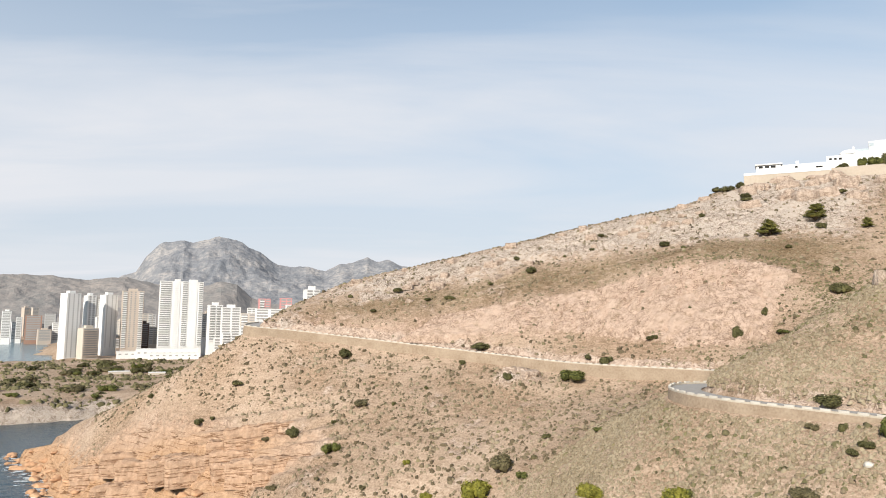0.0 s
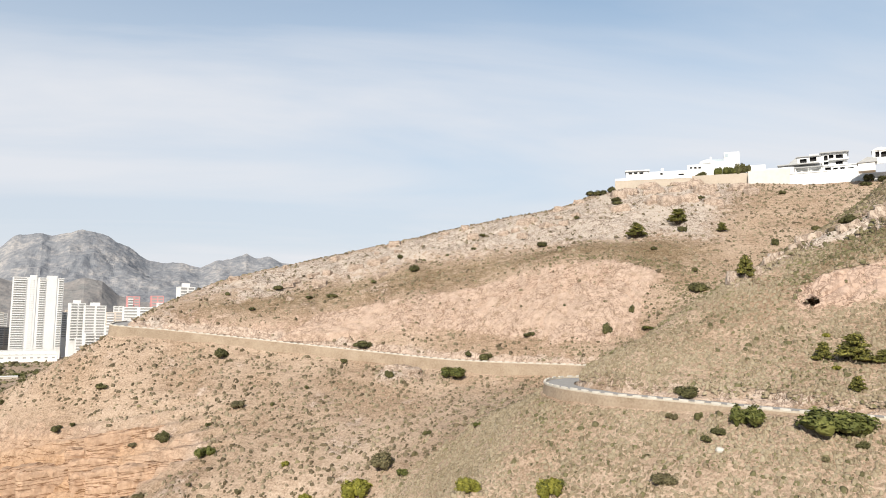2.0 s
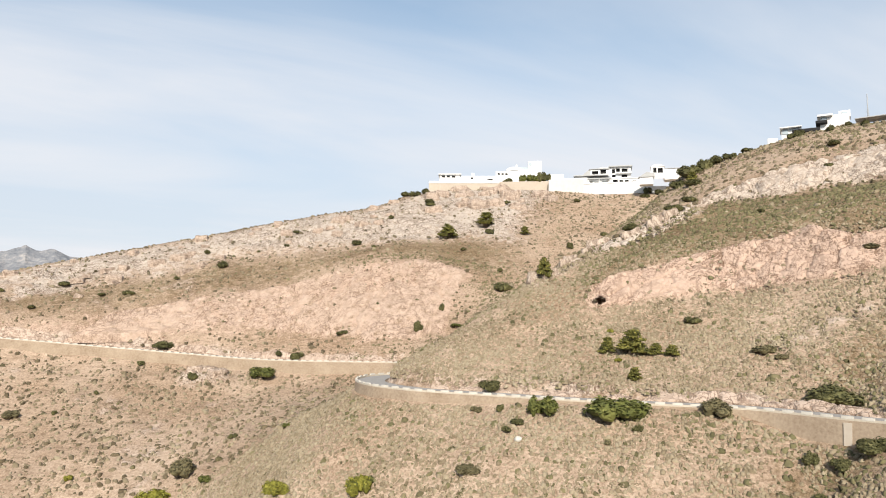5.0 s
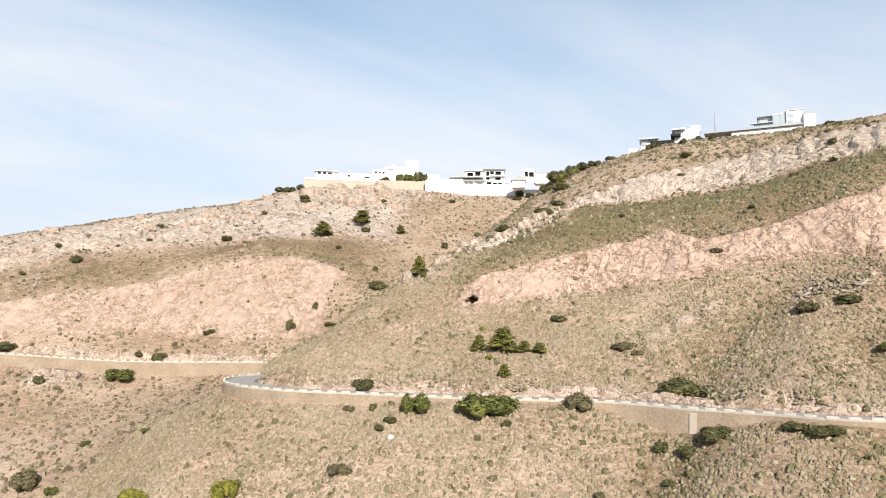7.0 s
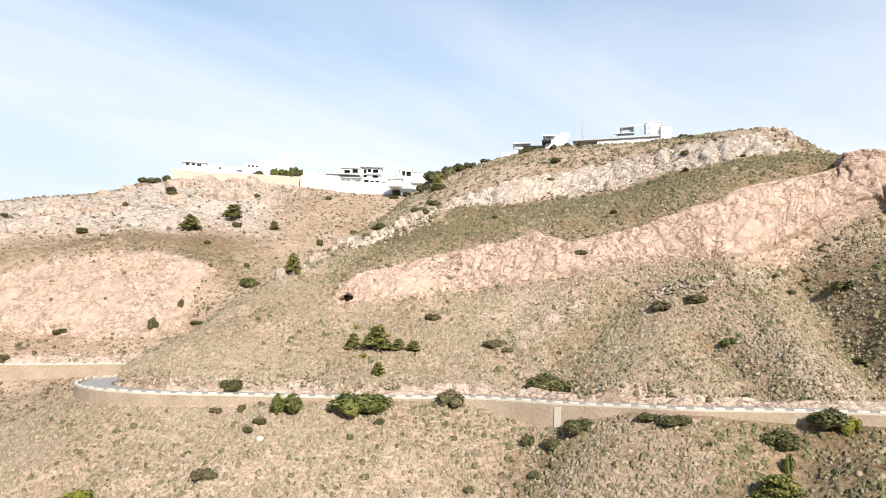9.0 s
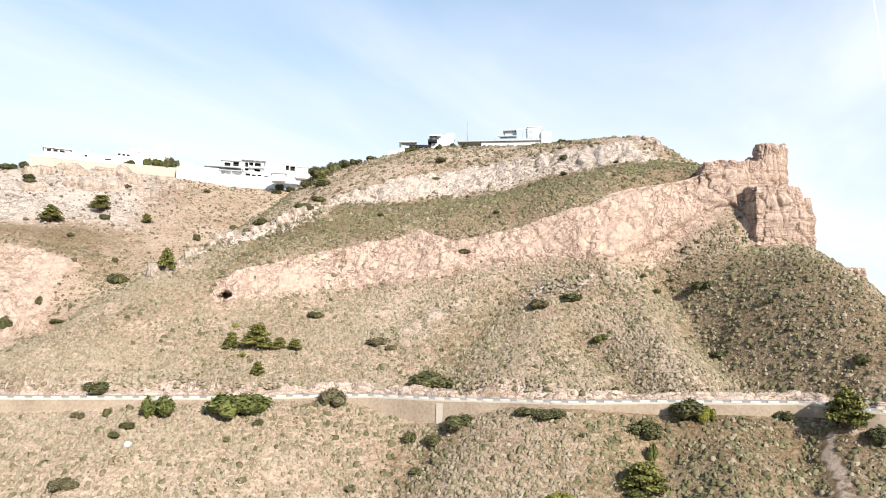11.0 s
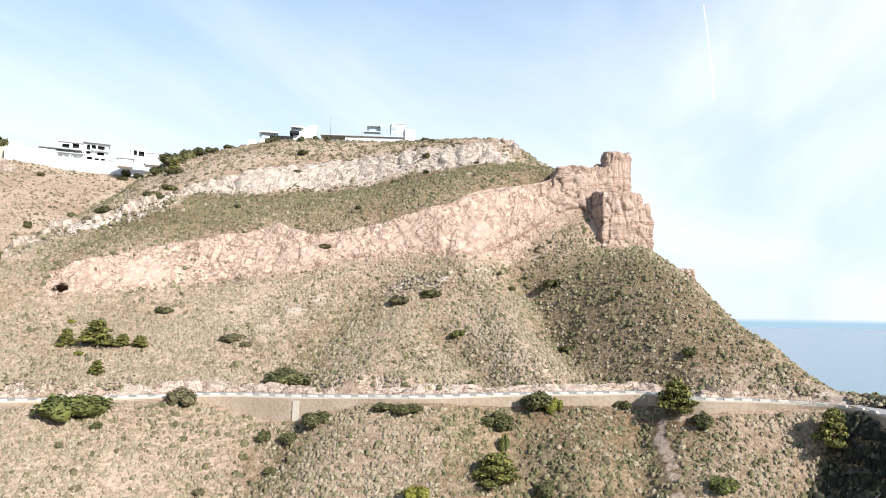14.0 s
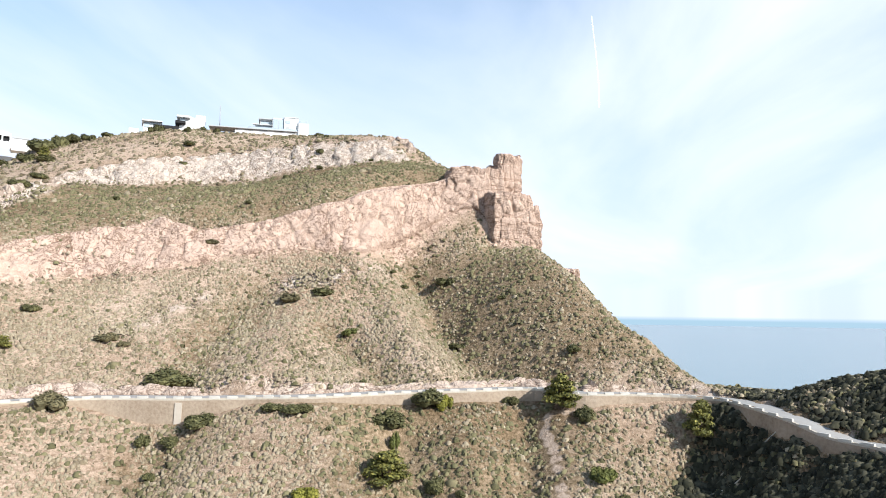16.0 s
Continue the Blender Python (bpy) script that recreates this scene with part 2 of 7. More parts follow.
    col = mix(step(math_node("ADD", attr("path"), math_node("MULTIPLY", math_node("SUBTRACT", mid, 0.5), 0.8)), 0.3, 0.7), col, ramp(fine, [(0.38, (0.34, 0.265, 0.19)), (0.55, (0.60, 0.50, 0.395))]))
    tone = t.nodes.new("ShaderNodeRGB")
    tone.outputs[0].default_value = (0.75, 0.685, 0.66, 1)
    col = mix(1.0, col, tone.outputs[0], "MULTIPLY")
    L(col, b.inputs["Base Color"])
    bn = t.nodes.new("ShaderNodeBump")
    bn.inputs["Strength"].default_value, bn.inputs["Distance"].default_value = 0.6, 0.45
    h = math_node("ADD", fine, math_node("MULTIPLY", crack, 1.2))
    h = math_node("ADD", h, math_node("MULTIPLY", math_node("MULTIPLY", joint, attr("rock")), 1.3))
    L(h, bn.inputs["Height"])
    L(bn.outputs[0], b.inputs["Normal"])
    return m


M_GROUND = ground_material()
M_ASPHALT = material("asphalt", [(0.26, 0.243, 0.225), (0.34, 0.322, 0.30)], (0.6, 6.0), 0.9, 0.1)
M_MASONRY = material("rubble_masonry", [(0.18, 0.13, 0.088), (0.265, 0.20, 0.142), (0.32, 0.25, 0.182), (0.37, 0.30, 0.225)], (1.9, 0.22), 0.95, 0.6, contrast=2.2)
M_WHITEWASH = material("weathered_white_paint", [(0.38, 0.345, 0.295), (0.50, 0.465, 0.41), (0.58, 0.55, 0.505)], (1.5, 0.3), 0.8, 0.1)
M_COPING = material("bare_parapet_stone", [(0.33, 0.28, 0.215), (0.44, 0.385, 0.31), (0.52, 0.46, 0.38)], (1.8, 0.3), 0.9, 0.2)


def sea_material():
    m = bpy.data.materials.new("sea_water")
    m.use_nodes = True
    t = m.node_tree
    b = t.nodes["Principled BSDF"]
    b.inputs["Base Color"].default_value = (0.018, 0.055, 0.076, 1)
    b.inputs["Roughness"].default_value, b.inputs["IOR"].default_value = 0.22, 1.33
    tc = t.nodes.new("ShaderNodeTexCoord")
    mp = t.nodes.new("ShaderNodeMapping")
    mp.inputs["Rotation"].default_value, mp.inputs["Scale"].default_value = (0, 0, 0.5), (1, 2.2, 1)
    t.links.new(tc.outputs["Object"], mp.inputs[0])
    n = t.nodes.new("ShaderNodeTexNoise")
    n.inputs["Scale"].default_value, n.inputs["Detail"].default_value = 0.12, 8
    t.links.new(mp.outputs[0], n.inputs["Vector"])
    bn = t.nodes.new("ShaderNodeBump")
    bn.inputs["Distance"].default_value = 1.6
    # choppy in the cove to the west, calm on the open water to the east
    sp, mr = t.nodes.new("ShaderNodeSeparateXYZ"), t.nodes.new("ShaderNodeMapRange")
    t.links.new(tc.outputs["Object"], sp.inputs[0])
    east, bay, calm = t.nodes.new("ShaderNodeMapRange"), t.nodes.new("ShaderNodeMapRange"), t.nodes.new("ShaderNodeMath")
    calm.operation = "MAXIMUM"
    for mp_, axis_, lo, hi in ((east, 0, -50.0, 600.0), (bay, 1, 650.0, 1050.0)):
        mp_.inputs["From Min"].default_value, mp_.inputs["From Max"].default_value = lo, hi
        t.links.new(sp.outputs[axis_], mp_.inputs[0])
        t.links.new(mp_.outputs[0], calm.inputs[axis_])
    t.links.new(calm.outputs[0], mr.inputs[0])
    mr.inputs["To Min"].default_value, mr.inputs["To Max"].default_value = 0.6, 0.08
    t.links.new(mr.outputs[0], bn.inputs["Strength"])
    # haze and reflected sky put into the colour, paler east and in the bay
    haze_tint = t.nodes.new("ShaderNodeMixRGB")
    t.links.new(calm.outputs[0], haze_tint.inputs[0])
    haze_tint.inputs[1].default_value, haze_tint.inputs[2].default_value = (0.012, 0.040, 0.056, 1), (0.135, 0.205, 0.232, 1)
    t.links.new(haze_tint.outputs[0], b.inputs["Base Color"])
    t.links.new(n.outputs[0], bn.inputs["Height"])
    t.links.new(bn.outputs[0], b.inputs["Normal"])
    return m


M_SEA = sea_material()

# ------------------------------------------------------------------ the lie of the land: crests, band edges, road and shore
ROAD = [
    (-93.8, 360, 75.6), (-92.9, 337.4, 75.2), (-87.9, 318.1, 74.3), (-67, 317, 72.6), (-45.9, 312.7, 70.7),
    (-20, 304.3, 68.4), (4.4, 294, 66.3), (26.8, 280.7, 64.6), (46.8, 265.9, 63.3), (64.6, 251.9, 63.1),
    (80.4, 238.8, 63.3), (88.3, 231.8, 63.4), (92.2, 217.2, 63.6), (89.8, 199.8, 63.9), (82.6, 185.4, 64.1),
    (72.7, 175.5, 64.3), (65.1, 174.7, 64.4), (57.2, 169.9, 64.4), (52.5, 160.6, 64.3), (52.3, 150.4, 64.3),
    (55.2, 143.1, 64.2), (58.9, 136.9, 64.1), (70.3, 123.9, 64), (80.5, 111, 64), (91.3, 100.2, 64),
    (101.7, 89.8, 64), (106.5, 75.1, 64), (110.8, 63.2, 64.2), (113.6, 53.5, 64.4), (121.5, 41.1, 64.7),
    (127.6, 28.5, 65), (132.8, 17.1, 65.2), (128.7, 9.1, 65.1), (132.3, -0.7, 65), (134.3, -8.6, 64.8),
    (132, -16, 64.7), (124.1, -20.1, 64.4), (118.1, -23.9, 63.6), (112.5, -28.2, 62.2), (107.9, -33.4, 61.8),
    (94.6, -38.2, 61.4), (85.6, -45.5, 61),
]
LOW_BAND_FOOT = [
    (103.8, 140.4, 81.7), (118.2, 131.5, 84), (134.8, 120.3, 86.5), (143.9, 105.4, 88.8), (152.6, 95.4, 92.3),
    (160.5, 81.5, 94.4), (167.1, 65.9, 94.5), (177.4, 59.2, 98.5), (183.3, 53.6, 102.9), (188.9, 46.4, 107.5),
    (191.1, 41.2, 108.6), (190.1, 38.6, 104), (187.6, 36, 97.6), (188.5, 23.5, 97.5),
]
LOW_BAND_TOP = [
    (106.9, 144.3, 87.7), (114.5, 142.3, 91.1), (123.4, 137.7, 93.7), (137.2, 130.9, 97.9), (148.3, 120.3, 101.3),
    (152.1, 115.4, 102.9), (153.5, 106.8, 100.7), (158.5, 97.4, 101.4), (164.1, 88.4, 104.5), (169.1, 79.1, 107.9),
    (177.3, 66.5, 112.8), (188.6, 54.9, 116.5), (193, 47.1, 119), (195.1, 40.3, 119.7),
]
HIGH_BAND_FOOT = [
    (105.9, 153.4, 90.5), (125.5, 158.7, 98.9), (145.7, 158, 106.7), (166.8, 159.5, 115.1), (177.7, 144.4, 117.2),
    (192, 131.4, 120), (199.4, 113.7, 121.4), (206.6, 96.6, 125.3), (210.5, 78.8, 127.7), (217.1, 66.5, 129.2),
    (202.6, 51.7, 123),
]
HIGH_BAND_TOP = [
    (131.4, 161.3, 103), (154.4, 162.5, 113), (171.1, 163.7, 119.9), (187, 152, 126.8), (203.9, 139.6, 131.6),
    (214.7, 122.4, 135.4), (220.6, 103, 137.6), (222.8, 83.3, 138.2), (227.2, 75.2, 139.2),
]
CREST_EAST = [
    (210.9, 195.8, 141.3), (227.7, 185.3, 147.8), (247.3, 169.4, 152.6), (241.2, 137.5, 147.6), (238.6, 121, 145.8),
    (238.7, 111.5, 145.6), (234.3, 89.7, 143.1), (232.2, 76.8, 141.2),
]
SHOULDER = [
    (182.6, 22.3, 96.6), (166.3, 11, 88.3), (155, 3.7, 79.4), (152.9, -4.4, 75.8), (145.8, -9.5, 70.5),
    (134.9, -14.6, 65.9),
]
SPUR = [
    (63.9, 166.1, 68.5), (70.9, 165.5, 72.3), (83.6, 166.1, 79.4), (102.7, 169.3, 88.4), (119.2, 176.5, 94.4),
    (143, 187.8, 104.5), (170.3, 199.1, 116.9), (193.3, 208.1, 130.4), (204.7, 208.3, 138.4),
]
WEST_ROCK_FOOT = [
    (-73.7, 323.2, 76), (-46.2, 315, 71.9), (-20.4, 309.4, 70.9), (16.5, 300.3, 71.7), (50.3, 285.8, 72.6),
    (69.6, 271.2, 71.5), (93.1, 246.8, 69.6), (115.1, 242.7, 71.6),
]
WEST_ROCK_TOP = [
    (-59.3, 329.9, 79.3), (-32, 324.2, 78.2), (-5.8, 319.7, 79.6), (17.3, 317.4, 84.3), (42.2, 310.9, 88.8),
    (67.8, 301.3, 93.8), (88, 294.9, 101), (102.1, 287, 104.2), (123.9, 278, 104.5), (137.8, 265.8, 99.3),
]
WEST_SLOPE = [
    (-67, 340.7, 84.7), (-45.8, 347.5, 88), (-23.6, 350.8, 91.2), (19, 350.8, 98.9), (47.6, 351.3, 106.5),
    (85, 329.5, 110.8), (116.7, 306.4, 114.2), (152.8, 303.1, 116.9), (172.6, 286.6, 114.1),
]
CREST_WEST = [
    (-78.2, 320.3, 76), (-66.8, 346.6, 87.6), (-54.1, 364, 95.9), (-25.8, 379.7, 104.8), (5.1, 387.8, 113),
    (37.2, 392.4, 121.3), (69.2, 391.9, 129.4), (99.8, 386, 136.5), (128.2, 375.8, 141.3), (149.7, 381.4, 148.9),
    (176.5, 400.7, 159.3),
]
PLATEAU_EDGE = [
    (154.7, 392.8, 153.6), (175, 397.8, 158), (220.3, 393.1, 163.2), (250.7, 372.1, 162), (267.5, 345.7, 157.2),
    (288.7, 321.2, 155),
]
NOSE = [
    (-89.3, 318.7, 73.5), (-111.4, 321.2, 60.1), (-125.9, 326.6, 50.8), (-157.5, 340.3, 33.3), (-183.7, 355.3, 21.3),
    (-211, 374.7, 9.1), (-236.2, 392.4, 0.7),
]
RAVINE = [
    (3.6, 205, 28.6), (19.6, 204.1, 36), (35.1, 199.9, 44.2), (46.1, 192.6, 52.5), (56.5, 183.5, 58.7),
    (76, 197.9, 60.5),
]
VALLEY = [
    (84, 197.9, 70), (101.4, 217.5, 75), (132.5, 229.5, 86), (172.1, 245.7, 97), (220.3, 272, 117),
    (267.7, 297.3, 140),
]
LOW_SLOPE_WEST = [
    (-133.6, 293.2, 4.6), (-81.7, 242, 18.2), (-48.5, 221.5, 23.8), (-26.8, 215.1, 25.7), (-9.7, 212.9, 26.4),
]
LOW_SLOPE_EAST = [
    (23.8, 135.7, 46.3), (39.3, 133.7, 47), (49.4, 119.8, 50.6), (55.3, 108.4, 49.5), (68.5, 94.1, 50.7),
    (82.2, 82.3, 51.3), (92.6, 68.6, 52.7), (94.2, 57.9, 52.1), (99.2, 42, 52.1), (106.6, 26.5, 51.4),
    (111, 9.7, 51.7), (116.1, -7.2, 51.7), (125.7, -12.4, 57.1), (132.5, -15, 60.8), (123.3, -13.3, 50.4),
    (117.4, -18.7, 52.3), (112.2, -23.9, 54),
]
SHORE = [
    (-236.3, 392.7, 0), (-188.8, 339.7, 0), (-168, 309.7, 0), (-118, 264.9, 0), (-78.8, 242.5, 0),
    (-35.6, 201.9, 0), (0, 160, 0), (19.8, 92.9, 5), (35, 60.6, 8), (53.7, 31, 12),
    (60, 0, 15), (51, -20.6, 25), (20, -34.6, 30),
]
SHADE_HILL = [
    (139, -23.7, 63.7), (140.1, -28.5, 64.9), (139.7, -30.7, 65.6), (139.1, -33, 67.3), (138.1, -37.2, 68.3),
    (135.5, -42.5, 69.3), (132, -62, 76), (122, -80, 80), (90, -95, 80), (40, -100, 70),
]
SHADE_RIDGE = [
    (104, -58, 70), (84, -59, 66), (62, -52, 58), (40, -46, 46),
]
BACK_WEST = [
    (-75.3, 390.8, 75.6), (-60.8, 408.5, 83.9), (-28.8, 424.6, 92.8), (5.7, 432.8, 101), (41.4, 437.2, 109.3),
    (77, 436.2, 117.4), (111.1, 429.6, 124.5), (142.7, 418.4, 129.3), (166.1, 423.3, 136.9), (194.7, 441.8, 147.3),
]
BACK_WEST_LOW = [
    (-100.9, 329.9, 55), (-98.4, 367.1, 40), (-76.2, 512.4, 28), (7.1, 537.7, 28), (95.2, 539.6, 28),
    (176.6, 517.8, 28), (237, 537.9, 28),
]
PLATEAU_BACK = [
    (171.2, 434.6, 155.6), (193.1, 439, 160), (242.3, 432.4, 165.2), (275.8, 409.4, 164), (295.1, 381.2, 159.2),
    (318.8, 354.7, 157),
]
PLATEAU_FAR = [
    (219.2, 498.5, 150), (312.1, 463.3, 154), (362.3, 403, 147), (313, 254.8, 139.8), (336.7, 192, 139.6),
    (338.4, 158, 137.6), (336.6, 111.3, 133.2),
]
BACK_EAST = [
    (247.5, 229.8, 139.3), (266.5, 216.9, 145.8), (288.5, 197.7, 150.6), (284.6, 162.3, 145.6), (283.2, 143.6, 143.8),
    (284, 132.6, 143.6), (281, 107.6, 141.1), (279.6, 92.5, 139.2),
]
BACK_CLIFF = [
    (236.4, 41.7, 112), (214.5, 15, 70), (184.9, -6.5, 45), (163.8, -20.1, 40), (161.4, -34.3, 30),
    (148.3, -59.9, 30), (122.6, -102.8, 40),
]
SEA_FLOOR_EAST = [
    (313.8, 102, 100), (295.4, 52.1, 40), (269.3, 18.8, 5), (239.9, -8.4, -5), (216.7, -38.2, -8),
    (199.3, -80.5, -8), (152, -152, -8), (55.6, -207.7, -8), (-31.1, -115.9, -8),
]
SEA_FLOOR_WEST = [
    (-261.4, 402.6, -6), (-227.9, 364.7, -6), (-185.5, 296.8, -6), (-128.8, 214.3, -6), (-61.6, 169.1, -6),
    (-9.6, 109.6, -6), (13.7, 37.6, -6), (14.8, -2.6, -6), (-98.5, -17.4, -8), (-173.2, 100, -8),
    (-50, -86.6, -6),
]
HEADLAND_FOOT = [
    (-358.9, 459.4, -1), (-291.5, 504.9, -1), (-258.6, 530.3, -1), (-209.8, 519.2, 2), (-148.3, 456.5, 6),
]
HEADLAND_TOP = [
    (-364.5, 466.5, 9), (-296, 512.7, 9.5), (-253.6, 543.8, 10), (-206.1, 536.8, 12), (-143.3, 468.6, 16),
]
HEADLAND_PLAIN = [
    (-443.3, 567.4, 13), (-360, 623.5, 13), (-262.2, 649, 15), (-155.3, 579.6, 20), (-86.3, 614, 24),
    (56.7, 647.5, 25), (239.4, 657.8, 25),
]
TOWN_PLAIN = [
    (-591, 756.5, 18), (-480, 831.4, 19), (-328.3, 902.1, 21), (-166.7, 945.4, 22), (83.7, 956.3, 24),
    (328.3, 902.1, 26),
]
OPEN_SEA = [
    (394.7, 143.6, -9), (374.2, 66, -10), (328.7, -28.8, -10), (290, -135.2, -10), (212.1, -252.8, -10),
    (57.3, -325, -10), (121.6, -689.4, -12), (536.2, -450, -12), (697.3, -61, -12), (676.1, 181.2, -12),
    (794.7, 422.5, -12), (1075.9, -94.1, -12), (694.2, -827.3, -12),
]
INLET = [
    (-252.5, 408.2, -4), (-258.2, 451.4, -4),
]
CAVE = (107.8, 139.8, 83.9)
GULLY_CLIFF = [
    (177, 55), (161.8, 43.2), (152.9, 35.2), (148.2, 30.1), (140.5, 24.2),
]
GULLY_MID = [
    (142.5, 62.5), (139, 56.5), (137.6, 52), (133.5, 47.5),
]
RIB_EAST = [
    (166, 58.7), (153, 51), (144.2, 45.5), (138, 38.5),
]
RIB_MID = [
    (137.4, 69), (124.9, 67.4), (116.6, 70.3),
]
GULLY_LOW = [
    (118.5, 39), (112.7, 36.2), (108.6, 31.8), (102, 27),
]
RIB_LOW = [
    (116, 27), (109, 24), (103, 21),
]
GULLY_PINES = [
    (145.8, 86.3), (129.5, 85.3), (116.6, 83),
]
GULLY_WALL = [
    (103.9, 74.5), (99.8, 74.5), (94, 73.7), (90.7, 72.8),
]
TRACK = [
    (127.2, 9), (127.2, 11), (126.8, 14), (124.5, 14.3), (120.3, 12.4), (115.8, 11.1), (111.9, 10.3), (106, 8.5),
]
GULLY_TRACK = [
    (127.1, 18.1), (119.7, 16), (110.6, 15.7),
]
RIB_TRACK = [
    (119.2, 11.3), (112.6, 8.9), (108.5, 9.4),
]
OUTCROP_SPUR = [
    (104, 160.9), (111.9, 160), (124.4, 163.4), (132.5, 160), (145.8, 159.7), (154.9, 157.7),
]
PALE_STRIP = [
    (124.6, 101.7), (133.1, 99), (141.2, 94.3),
]
PALE_LEDGE = [
    (153.7, 77.6), (156, 73.9), (157.7, 68.9),
]
OUTCROP_WEST = [
    (24.9, 271.6), (29.6, 275), (34, 266.5),
]
SLAB_ONE = [
    (-142.3, 309.6), (-109.4, 287.5), (-80.3, 266.7), (-66.2, 268.9),
]
SLAB_TWO = [
    (-123.5, 285.3), (-95.4, 268.7), (-73.4, 258.5), (-52.1, 252.9),
]
CREST_CLIFF = [
    (226.7, 79.8), (227.1, 75.1), (223.3, 71.1),
]
LEDGE_LOW = [
    (151.9, 80.3), (156.1, 73.2), (163.4, 64.5), (167.5, 60.3),
]
PATH = [
    (-0.1, 270.9), (10.5, 263.7), (11.9, 248.2), (10.4, 234.2),
]


def fade(t):
    return t * t * t * (t * (t * 6 - 15) + 10)


_perm = np.random.RandomState(5).permutation(512)
_perm = np.concatenate([_perm, _perm, _perm])
_grad = np.random.RandomState(6).normal(size=(1536, 3))
_grad /= np.linalg.norm(_grad, axis=1)[:, None]


def perlin(x, y, z=0.0):
    """Gradient noise on arrays, about -0.7 to 0.7."""
    x, y, z = np.broadcast_arrays(np.asarray(x, float), np.asarray(y, float), np.asarray(z, float))
    xi, yi, zi = np.floor(x).astype(int), np.floor(y).astype(int), np.floor(z).astype(int)
    xf, yf, zf = x - xi, y - yi, z - zi
    u, v, w = fade(xf), fade(yf), fade(zf)
    total = 0.0
    for dx in (0, 1):
        for dy in (0, 1):
            for dz in (0, 1):
                h = _perm[(_perm[(_perm[(xi + dx) & 511] + yi + dy) & 511] + zi + dz) & 511]
                g = _grad[h]
                dot = g[..., 0] * (xf - dx) + g[..., 1] * (yf - dy) + g[..., 2] * (zf - dz)
                total = total + dot * (u if dx else 1 - u) * (v if dy else 1 - v) * (w if dz else 1 - w)
    return total


def fbm(x, y, z=0.0, octaves=4):
    return sum(perlin(x * 2 ** k, y * 2 ** k, np.asarray(z) * 2 ** k + 7.3 * k) / 2 ** k for k in range(octaves))


def cells(x, y, z, seed=0):
    """Cell noise: distance to the nearest and the second nearest of scattered points."""
    xi, yi, zi = np.floor(x).astype(int), np.floor(y).astype(int), np.floor(z).astype(int)
    f1, f2 = np.full(len(x), 9.0), np.full(len(x), 9.0)
    for dx in (-1, 0, 1):
        for dy in (-1, 0, 1):
            for dz in (-1, 0, 1):
                h = _perm[(_perm[(_perm[(xi + dx + seed) & 511] + yi + dy) & 511] + zi + dz) & 511]
                g = _grad[h] * 0.42 + 0.5
                d = np.sqrt((xi + dx + g[:, 0] - x) ** 2 + (yi + dy + g[:, 1] - y) ** 2 + (zi + dz + g[:, 2] - z) ** 2)
                f2 = np.minimum(f2, np.maximum(f1, d))
                f1 = np.minimum(f1, d)
    return f1, f2


def dense(line, gap):
    p = np.array(line, float)
    out = [p[:1]]
    for a, b in zip(p[:-1], p[1:]):
        n = max(1, int(np.linalg.norm(b - a) / gap))
        out.append(a + (b - a) * (np.arange(1, n + 1) / n)[:, None])
    return np.concatenate(out)


def smooth_line(line, gap):
    """A rounded course through the line's points."""
    p = np.array(line, float)
    q = np.concatenate([2 * p[:1] - p[1:2], p, 2 * p[-1:] - p[-2:-1]])
    out = []
    for i in range(1, len(q) - 2):
        n = max(2, int(np.linalg.norm(q[i + 1] - q[i]) / gap))
        s = (np.arange(n) / n)[:, None]
        a, b, c, d = q[i - 1], q[i], q[i + 1], q[i + 2]
        out.append(0.5 * (2 * b + (c - a) * s + (2 * a - 5 * b + 4 * c - d) * s ** 2 + (3 * b - a - 3 * c + d) * s ** 3))
    out.append(p[-1:])
    return np.concatenate(out)


ROAD_LINE = smooth_line(ROAD, 1.5)
_t = np.gradient(ROAD_LINE[:, :2], axis=0)
_t /= np.linalg.norm(_t, axis=1)[:, None]
ROAD_IN = np.stack([-_t[:, 1], _t[:, 0]], 1)      # to the uphill side, which lies to the left of travel
ROAD_WIDTH = 6.2
_az = np.degrees(np.arctan2(ROAD_LINE[:, 0], ROAD_LINE[:, 1]))
ROAD_WIDE = np.where(_az > 80, np.interp(_az, (88, 97, 101), (6.2, 5.6, 4.4)), 6.2)      # narrower past the saddle




WALL_SHOWS = [
    (22.9, 2.6), (27.3, 2.2), (31.8, 1.2), (33.8, 0.4), (46.6, 0.3), (48.9, 1.5), (52.1, 5.0), (55.3, 5.0), (58.0, 1.6), (61.2, 0.3), (64.8, 0.4), (67.4, 1.2), (70.0, 2.2), (75.4, 2.2), (77.4, 1.2), (80.1, 2.4), (82.7, 2.6),
]


